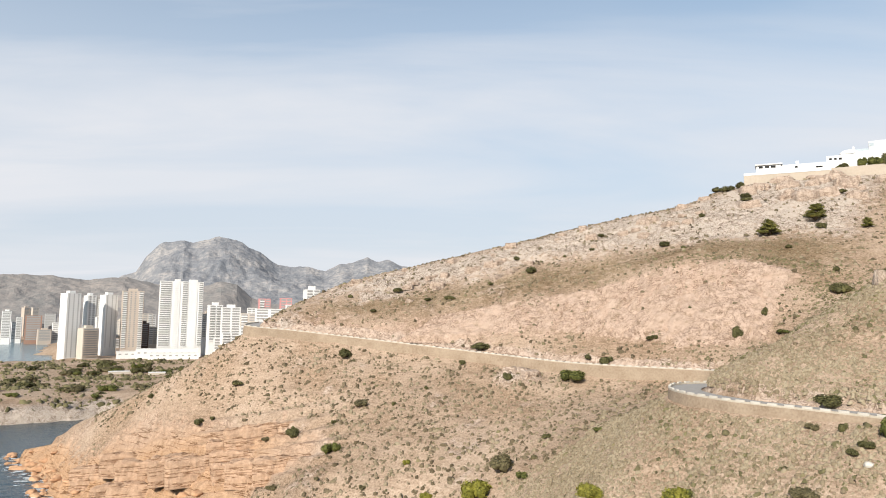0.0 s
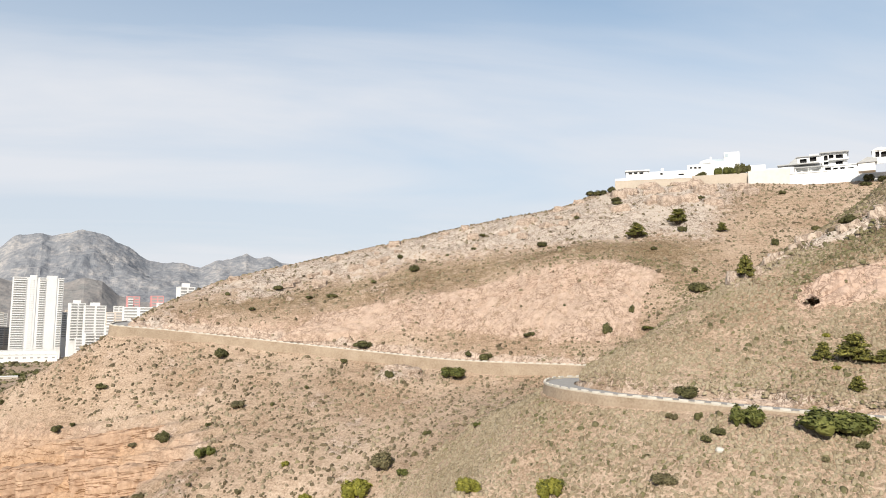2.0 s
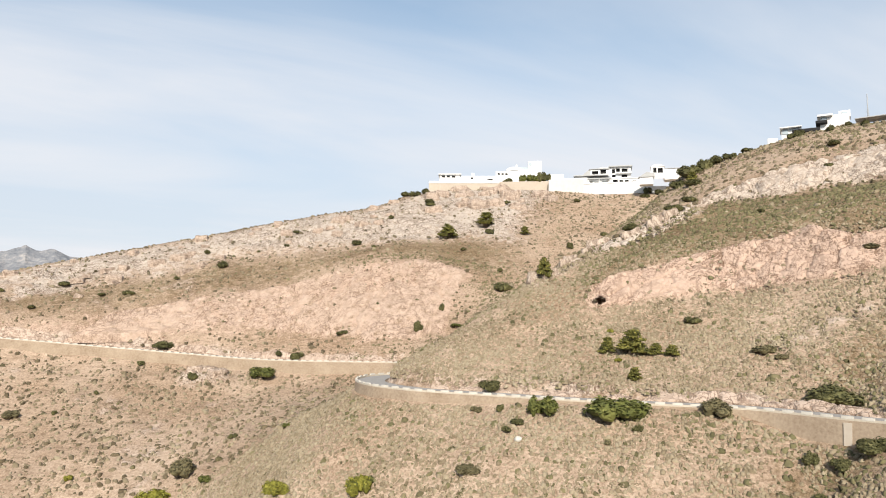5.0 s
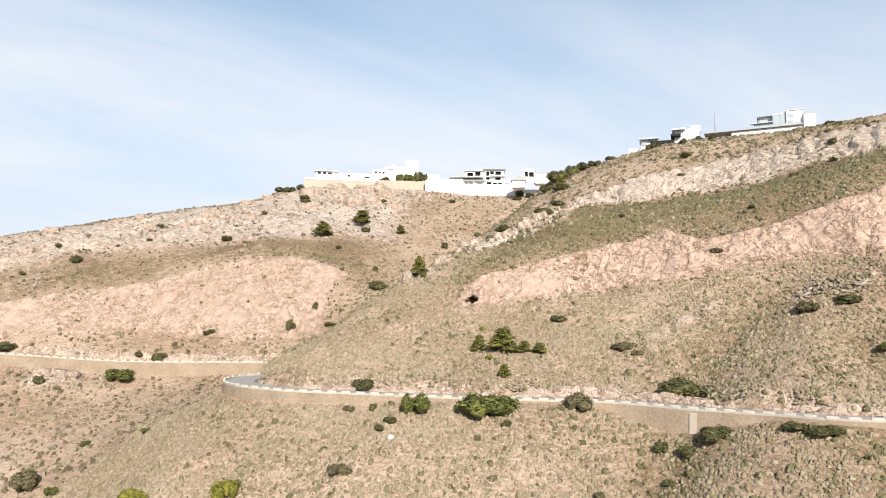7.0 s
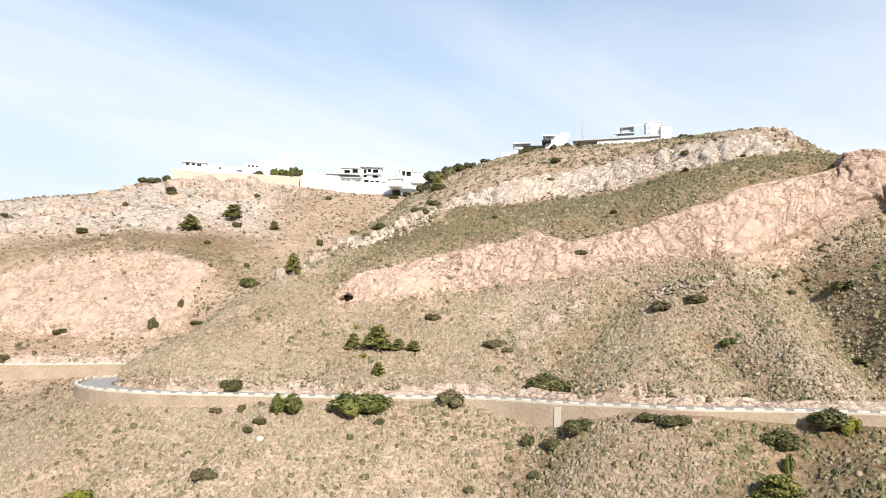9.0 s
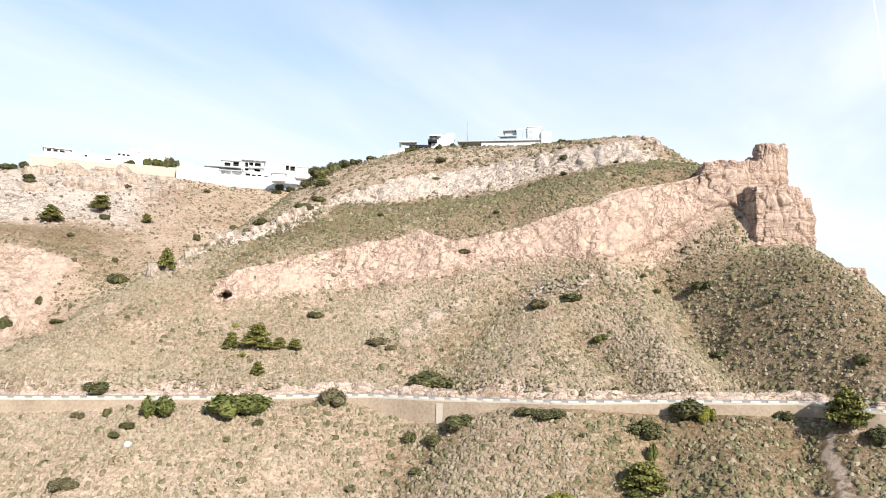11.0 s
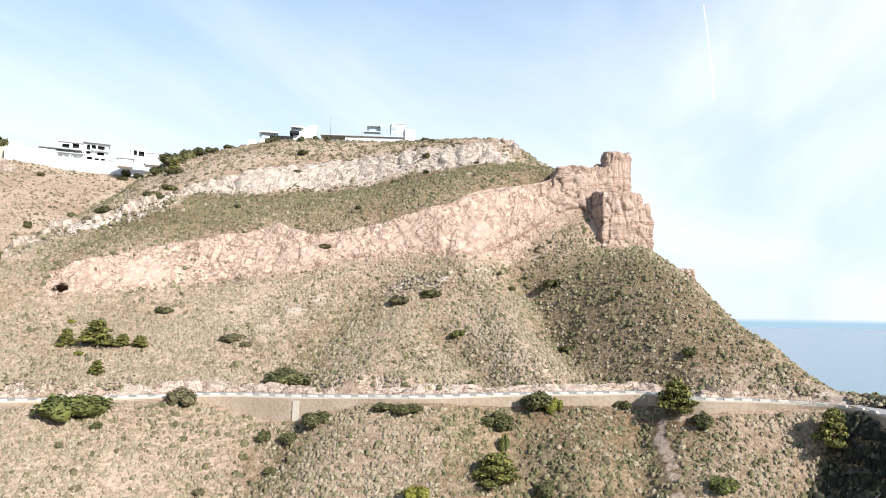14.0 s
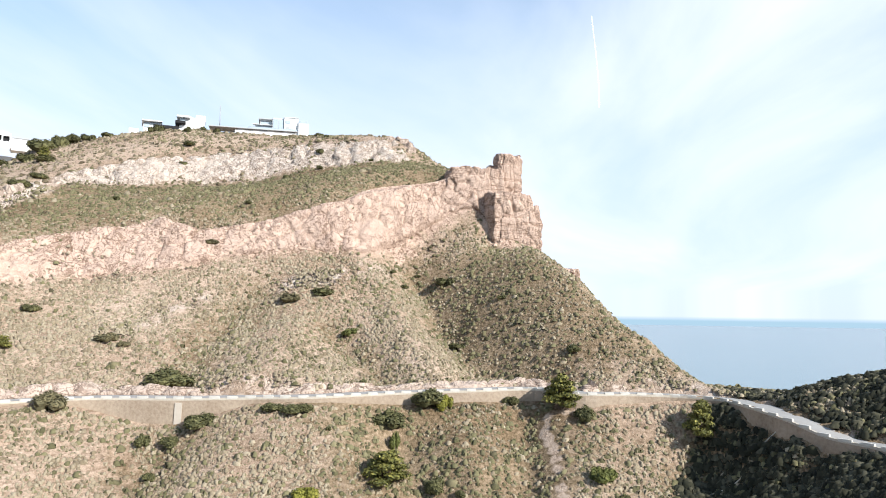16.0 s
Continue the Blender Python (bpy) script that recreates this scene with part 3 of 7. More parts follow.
def wall_drop():
    """How far the retaining wall's foot lies below the road, along its course."""
    d = np.hypot(ROAD_LINE[:, 0], ROAD_LINE[:, 1])
    drop = np.where(d > 232, 4.6, 1.35)
    tall = np.linalg.norm(ROAD_LINE[:, :2] - np.array(GULLY_WALL[0]), axis=1)
    drop = drop + 2.9 * np.exp(-(tall / 9.0) ** 2)
    east = (ROAD_LINE[:, 0] > 112) & (ROAD_LINE[:, 1] < 50) & (ROAD_LINE[:, 1] > 8)
    bend = (ROAD_LINE[:, 0] < 58) & (d < 190)
    drop = np.where((ROAD_LINE[:, 0] > 100) & (ROAD_LINE[:, 1] < 80) & (ROAD_LINE[:, 1] > 55) & (tall > 10), 0.9, drop)
    drop = np.where(_az > 93.5, 0.8, drop)
    drop = drop * (1 + 0.5 * fbm(ROAD_LINE[:, 0] / 13, ROAD_LINE[:, 1] / 13, 1, 3))
    shown = np.interp(_az, [a for a, _ in WALL_SHOWS], [h for _, h in WALL_SHOWS])
    drop = np.where((_az > 24) & (_az < 84) & (d < 178) & (ROAD_LINE[:, 1] > 10) & (ROAD_LINE[:, 1] < 137), shown, drop)
    east, bend = east & (_az > 84), bend & (_az < 24)
    return np.convolve(np.pad(drop + 0.9 * east * (_az < 86) + 1.2 * bend, 4, "edge"), np.ones(9) / 9, "valid")


WALL_DROP = wall_drop()


def beside_road(off, dz):
    return np.column_stack([ROAD_LINE[:, :2] + ROAD_IN * off, ROAD_LINE[:, 2] + dz])[::4]


def land_solver():
    pts = [dense(l, g) for l, g in ((LOW_BAND_FOOT, 6), (LOW_BAND_TOP, 6), (HIGH_BAND_FOOT, 7), (HIGH_BAND_TOP, 7), (CREST_EAST, 8), (SHOULDER, 8),
           (SPUR, 8), (WEST_ROCK_FOOT, 9), (WEST_ROCK_TOP, 9), (WEST_SLOPE, 12), (CREST_WEST, 9), (PLATEAU_EDGE, 10), (NOSE, 9), (RAVINE, 9), (VALLEY, 12),
           (LOW_SLOPE_WEST, 14), (LOW_SLOPE_EAST, 12), (SHORE, 16), (SHADE_HILL, 9), (SHADE_RIDGE, 9), (BACK_WEST, 20), (BACK_WEST_LOW, 40), (PLATEAU_BACK, 20),
           (PLATEAU_FAR, 30), (BACK_EAST, 15), (BACK_CLIFF, 12), (SEA_FLOOR_EAST, 30), (SEA_FLOOR_WEST, 30), (HEADLAND_FOOT, 20), (HEADLAND_TOP, 20),
           (HEADLAND_PLAIN, 50), (TOWN_PLAIN, 90), (OPEN_SEA, 60), (INLET, 20))]
    past = _az[::4] > 93.5
    pts = [beside_road(-1.6, -WALL_DROP), beside_road(-3.4, -1.9)[past]] + pts + [beside_road(ROAD_WIDTH + 2.4, 2.0)]
    p = np.concatenate(pts)
    key = np.round(p[:, :2] / 2.5).astype(int)
    _, keep = np.unique(key, axis=0, return_index=True)
    p = p[np.sort(keep)]
    c, s = p.mean(0), 100.0
    q = (p[:, :2] - c[:2]) / s
    r = np.linalg.norm(q[:, None] - q[None], axis=2)
    n = len(q)
    a = np.zeros((n + 3, n + 3))
    a[:n, :n] = r - 0.012 * np.eye(n)
    a[:n, n], a[:n, n + 1:] = 1, q
    a[n:, :n] = a[:n, n:].T
    w = np.linalg.solve(a, np.concatenate([p[:, 2], [0, 0, 0]]))

    def height(x, y):
        out = np.empty(len(x))
        for i in range(0, len(x), 20000):
            u = (np.column_stack([x[i:i + 20000], y[i:i + 20000]]) - c[:2]) / s
            d = np.sqrt(((u[:, None] - q[None]) ** 2).sum(2))
            out[i:i + 20000] = d @ w[:n] + w[n] + u @ w[n + 1:]
        return out
    return height


def smoothstep(lo, hi, v):
    t = np.clip((v - lo) / (hi - lo), 0, 1)
    return t * t * (3 - 2 * t)


solve_height = land_solver()


def far_height(x, y):
    """Town plain, bay, and the foothills behind it."""
    az, d = np.degrees(np.arctan2(x, y)), np.hypot(x, y)
    z = 20 + 0 * x
    bay = smoothstep(-28.2, -28.8, az) * smoothstep(995, 1015, d) * smoothstep(2095, 2070, d)
    z = np.where(d > 2000, np.maximum(4, 20 - (d - 1200) * 0.01), z)
    z = z + (-6 - z) * bay
    hills = smoothstep(2500, 3600, d)
    z = z + hills * 45
    east = smoothstep(24, 30, az) * smoothstep(650, 800, d) + smoothstep(55, 62, az)
    west = smoothstep(-36, -40, az)
    sea = np.clip(east + west, 0, 1)
    return z + (-9 - z) * sea


def road_offset(x, y):
    """Offset from the road's outer edge to its uphill side, how far off, and the road's height there."""
    off, near, zr = np.full(len(x), 99.0), np.full(len(x), 1e9), np.zeros(len(x))
    wide = ROAD_WIDE[::2]
    for i in range(0, len(x), 20000):
        sl = slice(i, i + 20000)
        px = np.column_stack([x[sl], y[sl]])
        mid = ROAD_LINE[::2]
        d2 = ((px[:, None] - mid[None, :, :2]) ** 2).sum(2)
        k = d2.argmin(1)
        rel = px - mid[k, :2]
        off[sl] = (rel * ROAD_IN[::2][k]).sum(1)
        off[sl] = np.where(off[sl] > 0, off[sl] * ROAD_WIDTH / wide[k], off[sl])
        near[sl], zr[sl] = np.sqrt(d2[np.arange(len(k)), k]), mid[k, 2]
    return off, near, zr


def inside(poly, x, y):
    p = np.array(poly)[:, :2]
    odd = np.zeros(len(x), bool)
    for (x0, y0), (x1, y1) in zip(p, np.roll(p, -1, 0)):
        if y0 != y1:
            odd ^= ((y0 > y) != (y1 > y)) & (x < (x1 - x0) * (y - y0) / (y1 - y0) + x0)
    return odd


def edge_distance(line, x, y):
    p = dense(line, 2.0)[:, :2]
    out = np.empty(len(x))
    for i in range(0, len(x), 20000):
        q = np.column_stack([x[i:i + 20000], y[i:i + 20000]])
        out[i:i + 20000] = np.sqrt(((q[:, None] - p[None]) ** 2).sum(2).min(1))
    return out


def zone(low, high, x, y, soft):
    """1 inside the strip between two lines, fading out over soft metres."""
    poly = list(low) + list(high)[::-1]
    box = np.array(poly)[:, :2]
    near = (x > box[:, 0].min() - soft) & (x < box[:, 0].max() + soft) & (y > box[:, 1].min() - soft) & (y < box[:, 1].max() + soft)
    out = np.zeros(len(x))
    xs, ys = x[near], y[near]
    d = edge_distance(poly + poly[:1], xs, ys)
    out[near] = np.clip(0.5 + np.where(inside(poly, xs, ys), d, -d) / soft, 0, 1)
    return out


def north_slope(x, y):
    """The cool slope south of the cove, where closed scrub carries the shade in its colour."""
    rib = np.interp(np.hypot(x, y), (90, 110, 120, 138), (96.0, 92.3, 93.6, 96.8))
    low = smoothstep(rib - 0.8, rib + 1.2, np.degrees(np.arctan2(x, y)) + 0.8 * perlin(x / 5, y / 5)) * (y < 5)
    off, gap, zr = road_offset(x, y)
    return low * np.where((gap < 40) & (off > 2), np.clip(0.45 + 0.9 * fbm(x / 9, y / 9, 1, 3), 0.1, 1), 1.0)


def green_zones(x, y):
    """Where the scrub is dense and green."""
    def by(line, reach):
        return smoothstep(reach, 0, edge_distance([(a, b, 0) for a, b in line], x, y))
    g = zone(LOW_BAND_TOP, HIGH_BAND_FOOT[1:], x, y, 14) * 0.75 + zone(WEST_ROCK_TOP, WEST_SLOPE, x, y, 24) * 0.52
    g += zone([(a, b, 0) for a, b in GULLY_CLIFF], [LOW_BAND_FOOT[-2], LOW_BAND_FOOT[-1], SHOULDER[1], SHOULDER[3], SHOULDER[4]], x, y, 12) * 0.62
    az, d = np.degrees(np.arctan2(x, y)), np.hypot(x, y)
    g += 0.36 * smoothstep(46, 70, az) * smoothstep(134, 124, d) + 0.16 * smoothstep(48, 70, az) * smoothstep(120, 140, d)
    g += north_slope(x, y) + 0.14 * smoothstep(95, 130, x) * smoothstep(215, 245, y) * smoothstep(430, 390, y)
    return g + 0.5 * by(GULLY_PINES, 14) + 0.4 * by(GULLY_MID, 8) + 0.75 * by(GULLY_LOW, 20) + 0.15 * by(GULLY_CLIFF, 16) + 0.45 * by(GULLY_TRACK, 14) + 0.45 * by(GULLY_WALL, 12) + 0.6 * by([(p[0], p[1]) for p in SPUR[:8]], 10)


def land(x, y):
    """Height and masks of the land."""
    d = np.hypot(x, y)
    z = far_height(x, y)
    core = d < 1100
    zc = solve_height(x[core], y[core])
    w = smoothstep(1080, 960, d[core])
    z[core] = z[core] * (1 - w) + zc * w
    mask = {k: np.zeros(len(x)) for k in ("rock", "green", "pale", "red", "slab", "orange", "path")}
    near = (d < 620) & (y > -200)
    xs, ys = x[near], y[near]
    zs = z[near]
    off, gap, zr = road_offset(xs, ys)
    calm = smoothstep(0, 14, gap)
    tops = np.minimum(edge_distance(CREST_EAST, xs, ys), edge_distance(CREST_WEST + PLATEAU_EDGE, xs, ys))
    calm = calm * (0.2 + 0.8 * smoothstep(2, 16, tops))
    zs += calm * (2.0 * fbm(xs / 42, ys / 42, 0, 3) + 0.8 * fbm(xs / 11, ys / 11, 3, 3) + 0.16 * fbm(xs / 3.2, ys / 3.2, 9, 2))
    # gullies and ribs running down the slopes
    for line, rise, width in ((GULLY_CLIFF, -8.5, 9), (GULLY_CLIFF, -3.0, 22), (GULLY_MID, -3.6, 5), (RIB_EAST, 3.4, 8), (RIB_MID, 2.4, 8), (GULLY_PINES, -3.0, 8), (GULLY_WALL, -2.8, 7),
                              (GULLY_TRACK, -2.4, 5), (RIB_TRACK, 1.6, 6), (GULLY_LOW, -3.4, 6), (RIB_LOW, 2.2, 6), (SLAB_ONE, 2.6, 8), (SLAB_TWO, 2.6, 8), (OUTCROP_SPUR, 1.6, 4),
                              (OUTCROP_WEST, 2.2, 5), (PALE_LEDGE, 1.2, 3)):
        d = edge_distance([(a, b, 0) for a, b in line], xs, ys)
        zs += smoothstep(2, 9, gap) * rise * np.exp(-(d / width) ** 1.4)
    # tilted ledges of the shore slabs and of the pale crest
    lp = [(a, b, 0) for a, b in SLAB_ONE + SLAB_TWO[::-1]]
    ledge = np.clip(smoothstep(30, 5, edge_distance(lp, xs, ys)) + smoothstep(24, 10, zs) * (xs < 40), 0, 1) * smoothstep(6, 16, gap)
    tilt = -0.16 * xs + 0.10 * ys + 1.6 * fbm(xs / 26, ys / 26, 2, 3)
    u = (zs + tilt) / 4.2
    stepped = (np.floor(u) + smoothstep(0.72, 1.0, u - np.floor(u))) * 4.2 - tilt
    zs += (stepped - zs) * ledge * 0.9
    # bench of the road, wall foot outside, cut bank inside
    bench = (gap < 25)
    o, b = off[bench], zs[bench]
    on = smoothstep(0.6, 3.0, o) * smoothstep(ROAD_WIDTH + 2.6, ROAD_WIDTH + 0.6, o)
    b = np.where(o < 1.0, np.minimum(b, zr[bench] - 0.3), b)
    b = np.where(o > ROAD_WIDTH + 0.5, np.maximum(b, zr[bench] + 0.3), b)
    zs[bench] = b + (zr[bench] - 0.25 - b) * on
    z[near] = zs
    rock = zone(LOW_BAND_FOOT, LOW_BAND_TOP, xs, ys, 5)
    high = zone(HIGH_BAND_FOOT[1:9], HIGH_BAND_TOP, xs, ys, 9) * 0.95
    west = zone(WEST_ROCK_FOOT, WEST_ROCK_TOP, xs, ys, 14) * 0.72
    crest = zone(WEST_SLOPE, CREST_WEST + PLATEAU_EDGE[1:4], xs, ys, 26) * 0.85
    stony = smoothstep(0.05, 0.45, fbm(xs / 17, ys / 17, 6, 4)) * 0.5 * smoothstep(60, 20, xs) * smoothstep(170, 200, ys) * smoothstep(3, 10, gap)

    def along(line, reach, much):
        return smoothstep(reach, reach * 0.2, edge_distance([(a, b, 0) for a, b in line], xs, ys)) * much
    spur = along(OUTCROP_SPUR, 7, 0.75) + along(OUTCROP_WEST, 9, 0.7) + along(PALE_STRIP, 4, 0.55) + along(PALE_LEDGE, 4, 0.35) + along(LEDGE_LOW, 4, 0.5)
    slab = along(SLAB_ONE, 16, 0.8) + along(SLAB_TWO, 18, 0.8)
    track = along(TRACK, 1.7, 1.0)
    cut = smoothstep(ROAD_WIDTH - 1.0, ROAD_WIDTH + 1.2, off) * smoothstep(ROAD_WIDTH + 5.5, ROAD_WIDTH + 2.0, off) * (gap < 15) * (0.62 + 0.5 * fbm(xs / 14, ys / 14, 5, 2))
    shore = smoothstep(26, 6, zs) * (xs < 60) * smoothstep(450, 425, ys)
    bluff = smoothstep(15, 9, zs) * (ys > 425)
    mask["rock"][near] = np.clip(rock + high + west + crest + spur + cut + slab + shore * 0.8 + stony + bluff, 0, 1)
    mask["pale"][near] = np.clip(crest * 1.2 + high * 0.9 + cut * 0.9 + spur + 0.25 * slab + stony + bluff, 0, 1) * (1 - rock)
    mask["red"][near] = np.clip(rock * 0.6 + west * 0.5 + shore * 0.9 + slab * 0.4, 0, 1)
    mask["path"][near] = np.clip(track, 0, 1)
    mask["orange"][near] = np.clip(shore * 1.1 + slab * 0.6, 0, 1)
    mask["slab"][near] = np.clip(slab + shore, 0, 1)
    g = green_zones(xs, ys)
    mask["green"][near] = np.clip(g + 0.12, 0, 1)
    far = ~near
    mask["green"][far] = 0.06 + 0.5 * fbm(x[far] / 60, y[far] / 60, 2, 3)
    return z, mask


def axis(parts):
    """Grid lines: stretches of (from, to, gap)."""
    out = []
    for a, b, gap in parts:
        n = max(1, int(round((b - a) / gap)))
        out += list(a + (b - a) * np.arange(n) / n)
    return np.array(out + [parts[-1][1]])


GX = axis([(-4600, -1500, 260), (-1500, -700, 60), (-700, -430, 12), (-430, -260, 3.0), (-260, -50, 1.3), (-50, 40, 1.6), (40, 216, 1.0), (216, 330, 2.6), (330, 700, 14), (700, 1500, 70), (1500, 4600, 280)])
GY = axis([(-1500, -250, 120), (-250, -60, 12), (-60, 0, 4), (0, 200, 1.0), (200, 390, 1.4), (390, 470, 2.0), (470, 700, 6), (700, 1500, 25), (1500, 4700, 120)])


def build_land():
    xx, yy = np.meshgrid(GX, GY)
    x, y = xx.ravel(), yy.ravel()
    z, mask = land(x, y)
    hz = z.reshape(xx.shape)
    # rough rock faces: pushed out along the slope's normal
    gy, gx = np.gradient(hz, GY, GX)
    nrm = np.stack([-gx.ravel(), -gy.ravel(), np.ones(len(x))], 1)
    nrm /= np.linalg.norm(nrm, axis=1)[:, None]
    rk = mask["rock"] * (1 - 0.8 * mask["slab"])
    sel = rk > 0.05
    a, b, c = x[sel], y[sel], z[sel]
    w1, w2 = 1.5 * perlin(a / 8, b / 8, c / 8), 1.5 * perlin(a / 8, b / 8, c / 8 + 40)
    f1, f2 = cells((a + w1) / 6.5, (b + w2) / 6.5, c / 9.0)
    e1, e2 = cells((a + w1) / 2.8, (b + w2) / 2.8, c / 3.2, 77)
    push = 1.2 * fbm(a / 14, b / 14, c / 12, 3) + 0.8 * (0.5 - f1) + 0.35 * (0.5 - e1) - 0.8 * smoothstep(0.12, 0.0, f2 - f1) - 0.2 * smoothstep(0.2, 0.0, e2 - e1)
    co = np.column_stack([x, y, z])
    co[sel] += nrm[sel] * (push * rk[sel] * 0.9)[:, None]
    nx, ny = len(GX), len(GY)
    i = (np.arange(ny - 1)[:, None] * nx + np.arange(nx - 1)[None]).ravel()
    quads = np.column_stack([i, i + 1, i + nx + 1, i + nx])
    mid = co[quads].mean(1)
    quads = quads[((mid[:, 0] - CAVE[0]) / 1.5) ** 2 + ((mid[:, 1] - CAVE[1]) / 1.5) ** 2 + ((mid[:, 2] - CAVE[2]) / 1.6) ** 2 > 1]
    me = bpy.data.meshes.new("ground")
    me.vertices.add(len(co))
    me.vertices.foreach_set("co", co.ravel())
    me.loops.add(quads.size)
    me.loops.foreach_set("vertex_index", quads.ravel().astype(np.int32))
    me.polygons.add(len(quads))
    me.polygons.foreach_set("loop_start", np.arange(len(quads), dtype=np.int32) * 4)
    me.update()
    me.validate()
    for k, v in mask.items():
        at = me.attributes.new(k, "FLOAT", "POINT")
        at.data.foreach_set("value", v.astype(np.float32))
    me.polygons.foreach_set("use_smooth", np.ones(len(quads), bool))
    me.materials.append(M_GROUND)
    ob = new("ground", me)
    tagged(ob, "dry limestone hillside with scrub, rock bands and bare earth", "ground", kind="structure")
    return hz


LAND_Z = build_land()


def ground_z(x, y):
    """Height of the built land at a place."""
    i = int(np.clip(np.searchsorted(GX, x) - 1, 0, len(GX) - 2))
    j = int(np.clip(np.searchsorted(GY, y) - 1, 0, len(GY) - 2))
    u, v = (x - GX[i]) / (GX[i + 1] - GX[i]), (y - GY[j]) / (GY[j + 1] - GY[j])
    h = LAND_Z
    return float((h[j, i] * (1 - u) + h[j, i + 1] * u) * (1 - v) + (h[j + 1, i] * (1 - u) + h[j + 1, i + 1] * u) * v)


def build_sea():
    bm = bmesh.new()
    vs = [bm.verts.new(p) for p in ((-4800, -3000, 0), (4900, -3000, 0), (4900, 4900, 0), (-4800, 4900, 0))]
    bm.faces.new(vs)
    me = bpy.data.meshes.new("water")
    bm.to_mesh(me)
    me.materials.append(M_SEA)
    tagged(new("water", me), "calm blue sea with fine ripples round the headland", "sea", kind="structure")


build_sea()


def mesh_object(name, bm, mat, smooth=False):
    me = bpy.data.meshes.new(name)
    bm.normal_update()
    bm.to_mesh(me)
    bm.free()
    for m in (mat if isinstance(mat, (list, tuple)) else [mat]):
        me.materials.append(m)
    if smooth:
        me.polygons.foreach_set("use_smooth", np.ones(len(me.polygons), bool))
    return new(name, me)


def build_road():
    bm = bmesh.new()
    rows = []
    for p, n, w in zip(ROAD_LINE, ROAD_IN, ROAD_WIDE):
        rows.append([bm.verts.new((p[0] + n[0] * o, p[1] + n[1] * o, p[2] + dz)) for o, dz in ((-0.25, 0.0), (w / 2, 0.06), (w + 0.3, 0.0))])
    for a, b in zip(rows[:-1], rows[1:]):
        for k in range(2):
            bm.faces.new((a[k], b[k], b[k + 1], a[k + 1]))
    ob = mesh_object("road", bm, M_ASPHALT)
    tagged(ob, "narrow grey asphalt mountain road on a benched slope", "road", kind="structure")
    # retaining wall below the outer edge
    bm = bmesh.new()
    prof = ((-0.30, 0.02), (-0.62, 0.02), (-1.15, -6.0), (-0.40, -6.0))
    rows = [[bm.verts.new((p[0] + n[0] * o, p[1] + n[1] * o, p[2] + dz)) for o, dz in prof] for p, n in zip(ROAD_LINE, ROAD_IN)]
    for a, b in zip(rows[:-1], rows[1:]):
        for k in range(3):
            bm.faces.new((a[k], a[k + 1], b[k + 1], b[k]))
    ob = mesh_object("wall_retaining", bm, M_MASONRY)
    tagged(ob, "ochre rubble-masonry retaining wall below the mountain road", "retaining wall", kind="structure")


build_road()

# ------------------------------------------------------------------ helpers for things
def part(name, bm, mat, parent, label="", smooth=False):
    """Links a bmesh as one mesh object under a thing or under a part."""
    ob = mesh_object(name, bm, mat, smooth)
    ob.parent = parent
    if label:
        tagged(ob, label)
    return ob


def piece(name, me, parent, m):
    """Another object on a shared mesh, under its thing."""
    ob = new(name, me)
    ob.parent = parent
    ob.matrix_basis = m
    return ob


def thing(name, m, label, category, group="", kind=""):
    ob = new(name)
    ob.matrix_basis = m
    ob.empty_display_size = 0.5
    return tagged(ob, label, category, group, kind)


def box(x0, x1, y0, y1, z0, z1, bevel=0.0, bm=None):
    bm = bm or bmesh.new()
    vs = [bm.verts.new((x, y, z)) for z in (z0, z1) for x, y in ((x0, y0), (x1, y0), (x1, y1), (x0, y1))]
    fs = [bm.faces.new([vs[i] for i in f]) for f in ((3, 2, 1, 0), (4, 5, 6, 7), (0, 1, 5, 4), (1, 2, 6, 5), (2, 3, 7, 6), (3, 0, 4, 7))]
    if bevel:
        bmesh.ops.bevel(bm, geom=list({e for f in fs for e in f.edges}), offset=bevel, segments=1, affect="EDGES")
    return bm


def mesh_of(bm, name, mat):
    me = bpy.data.meshes.new(name)
    bm.normal_update()
    bm.to_mesh(me)
    bm.free()
    me.materials.append(mat)
    return me


M_WHITE = material("white_render", [(0.58, 0.57, 0.55), (0.66, 0.655, 0.64), (0.70, 0.695, 0.685)], (0.5, 0.06), 0.75, 0.03)
M_PALE = material("pale_plaster", [(0.46, 0.43, 0.39), (0.54, 0.51, 0.47), (0.59, 0.565, 0.53)], (0.5, 0.06), 0.8, 0.05)
M_CREAM = material("cream_render", [(0.45, 0.40, 0.34), (0.54, 0.49, 0.425)], (0.4, 0.06), 0.8, 0.03)
M_TAN = material("tan_brick", [(0.40, 0.335, 0.28), (0.50, 0.43, 0.37)], (0.8, 0.1), 0.85, 0.05)
M_BRICK = material("red_brown_brick", [(0.26, 0.15, 0.11), (0.34, 0.21, 0.16)], (0.8, 0.1), 0.85, 0.05)
M_BROWN = material("dark_brown_brick", [(0.10, 0.07, 0.055), (0.17, 0.12, 0.095)], (0.8, 0.1), 0.8, 0.05)
M_GREY = material("grey_concrete", [(0.30, 0.30, 0.30), (0.42, 0.42, 0.41)], (0.5, 0.07), 0.8, 0.04)
M_PINK = material("rose_render", [(0.50, 0.22, 0.22), (0.60, 0.30, 0.29)], (0.5, 0.07), 0.8, 0.03)
M_BLUEGLASS = material("pale_blue_glazing", [(0.30, 0.35, 0.38), (0.42, 0.47, 0.50)], (0.3, 0.05), 0.15, 0.0, spec=0.6)
# shade of recessed loggias, put into the colour of the window strips
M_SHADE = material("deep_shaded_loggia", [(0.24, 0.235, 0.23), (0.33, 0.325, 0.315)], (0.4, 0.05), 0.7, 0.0)
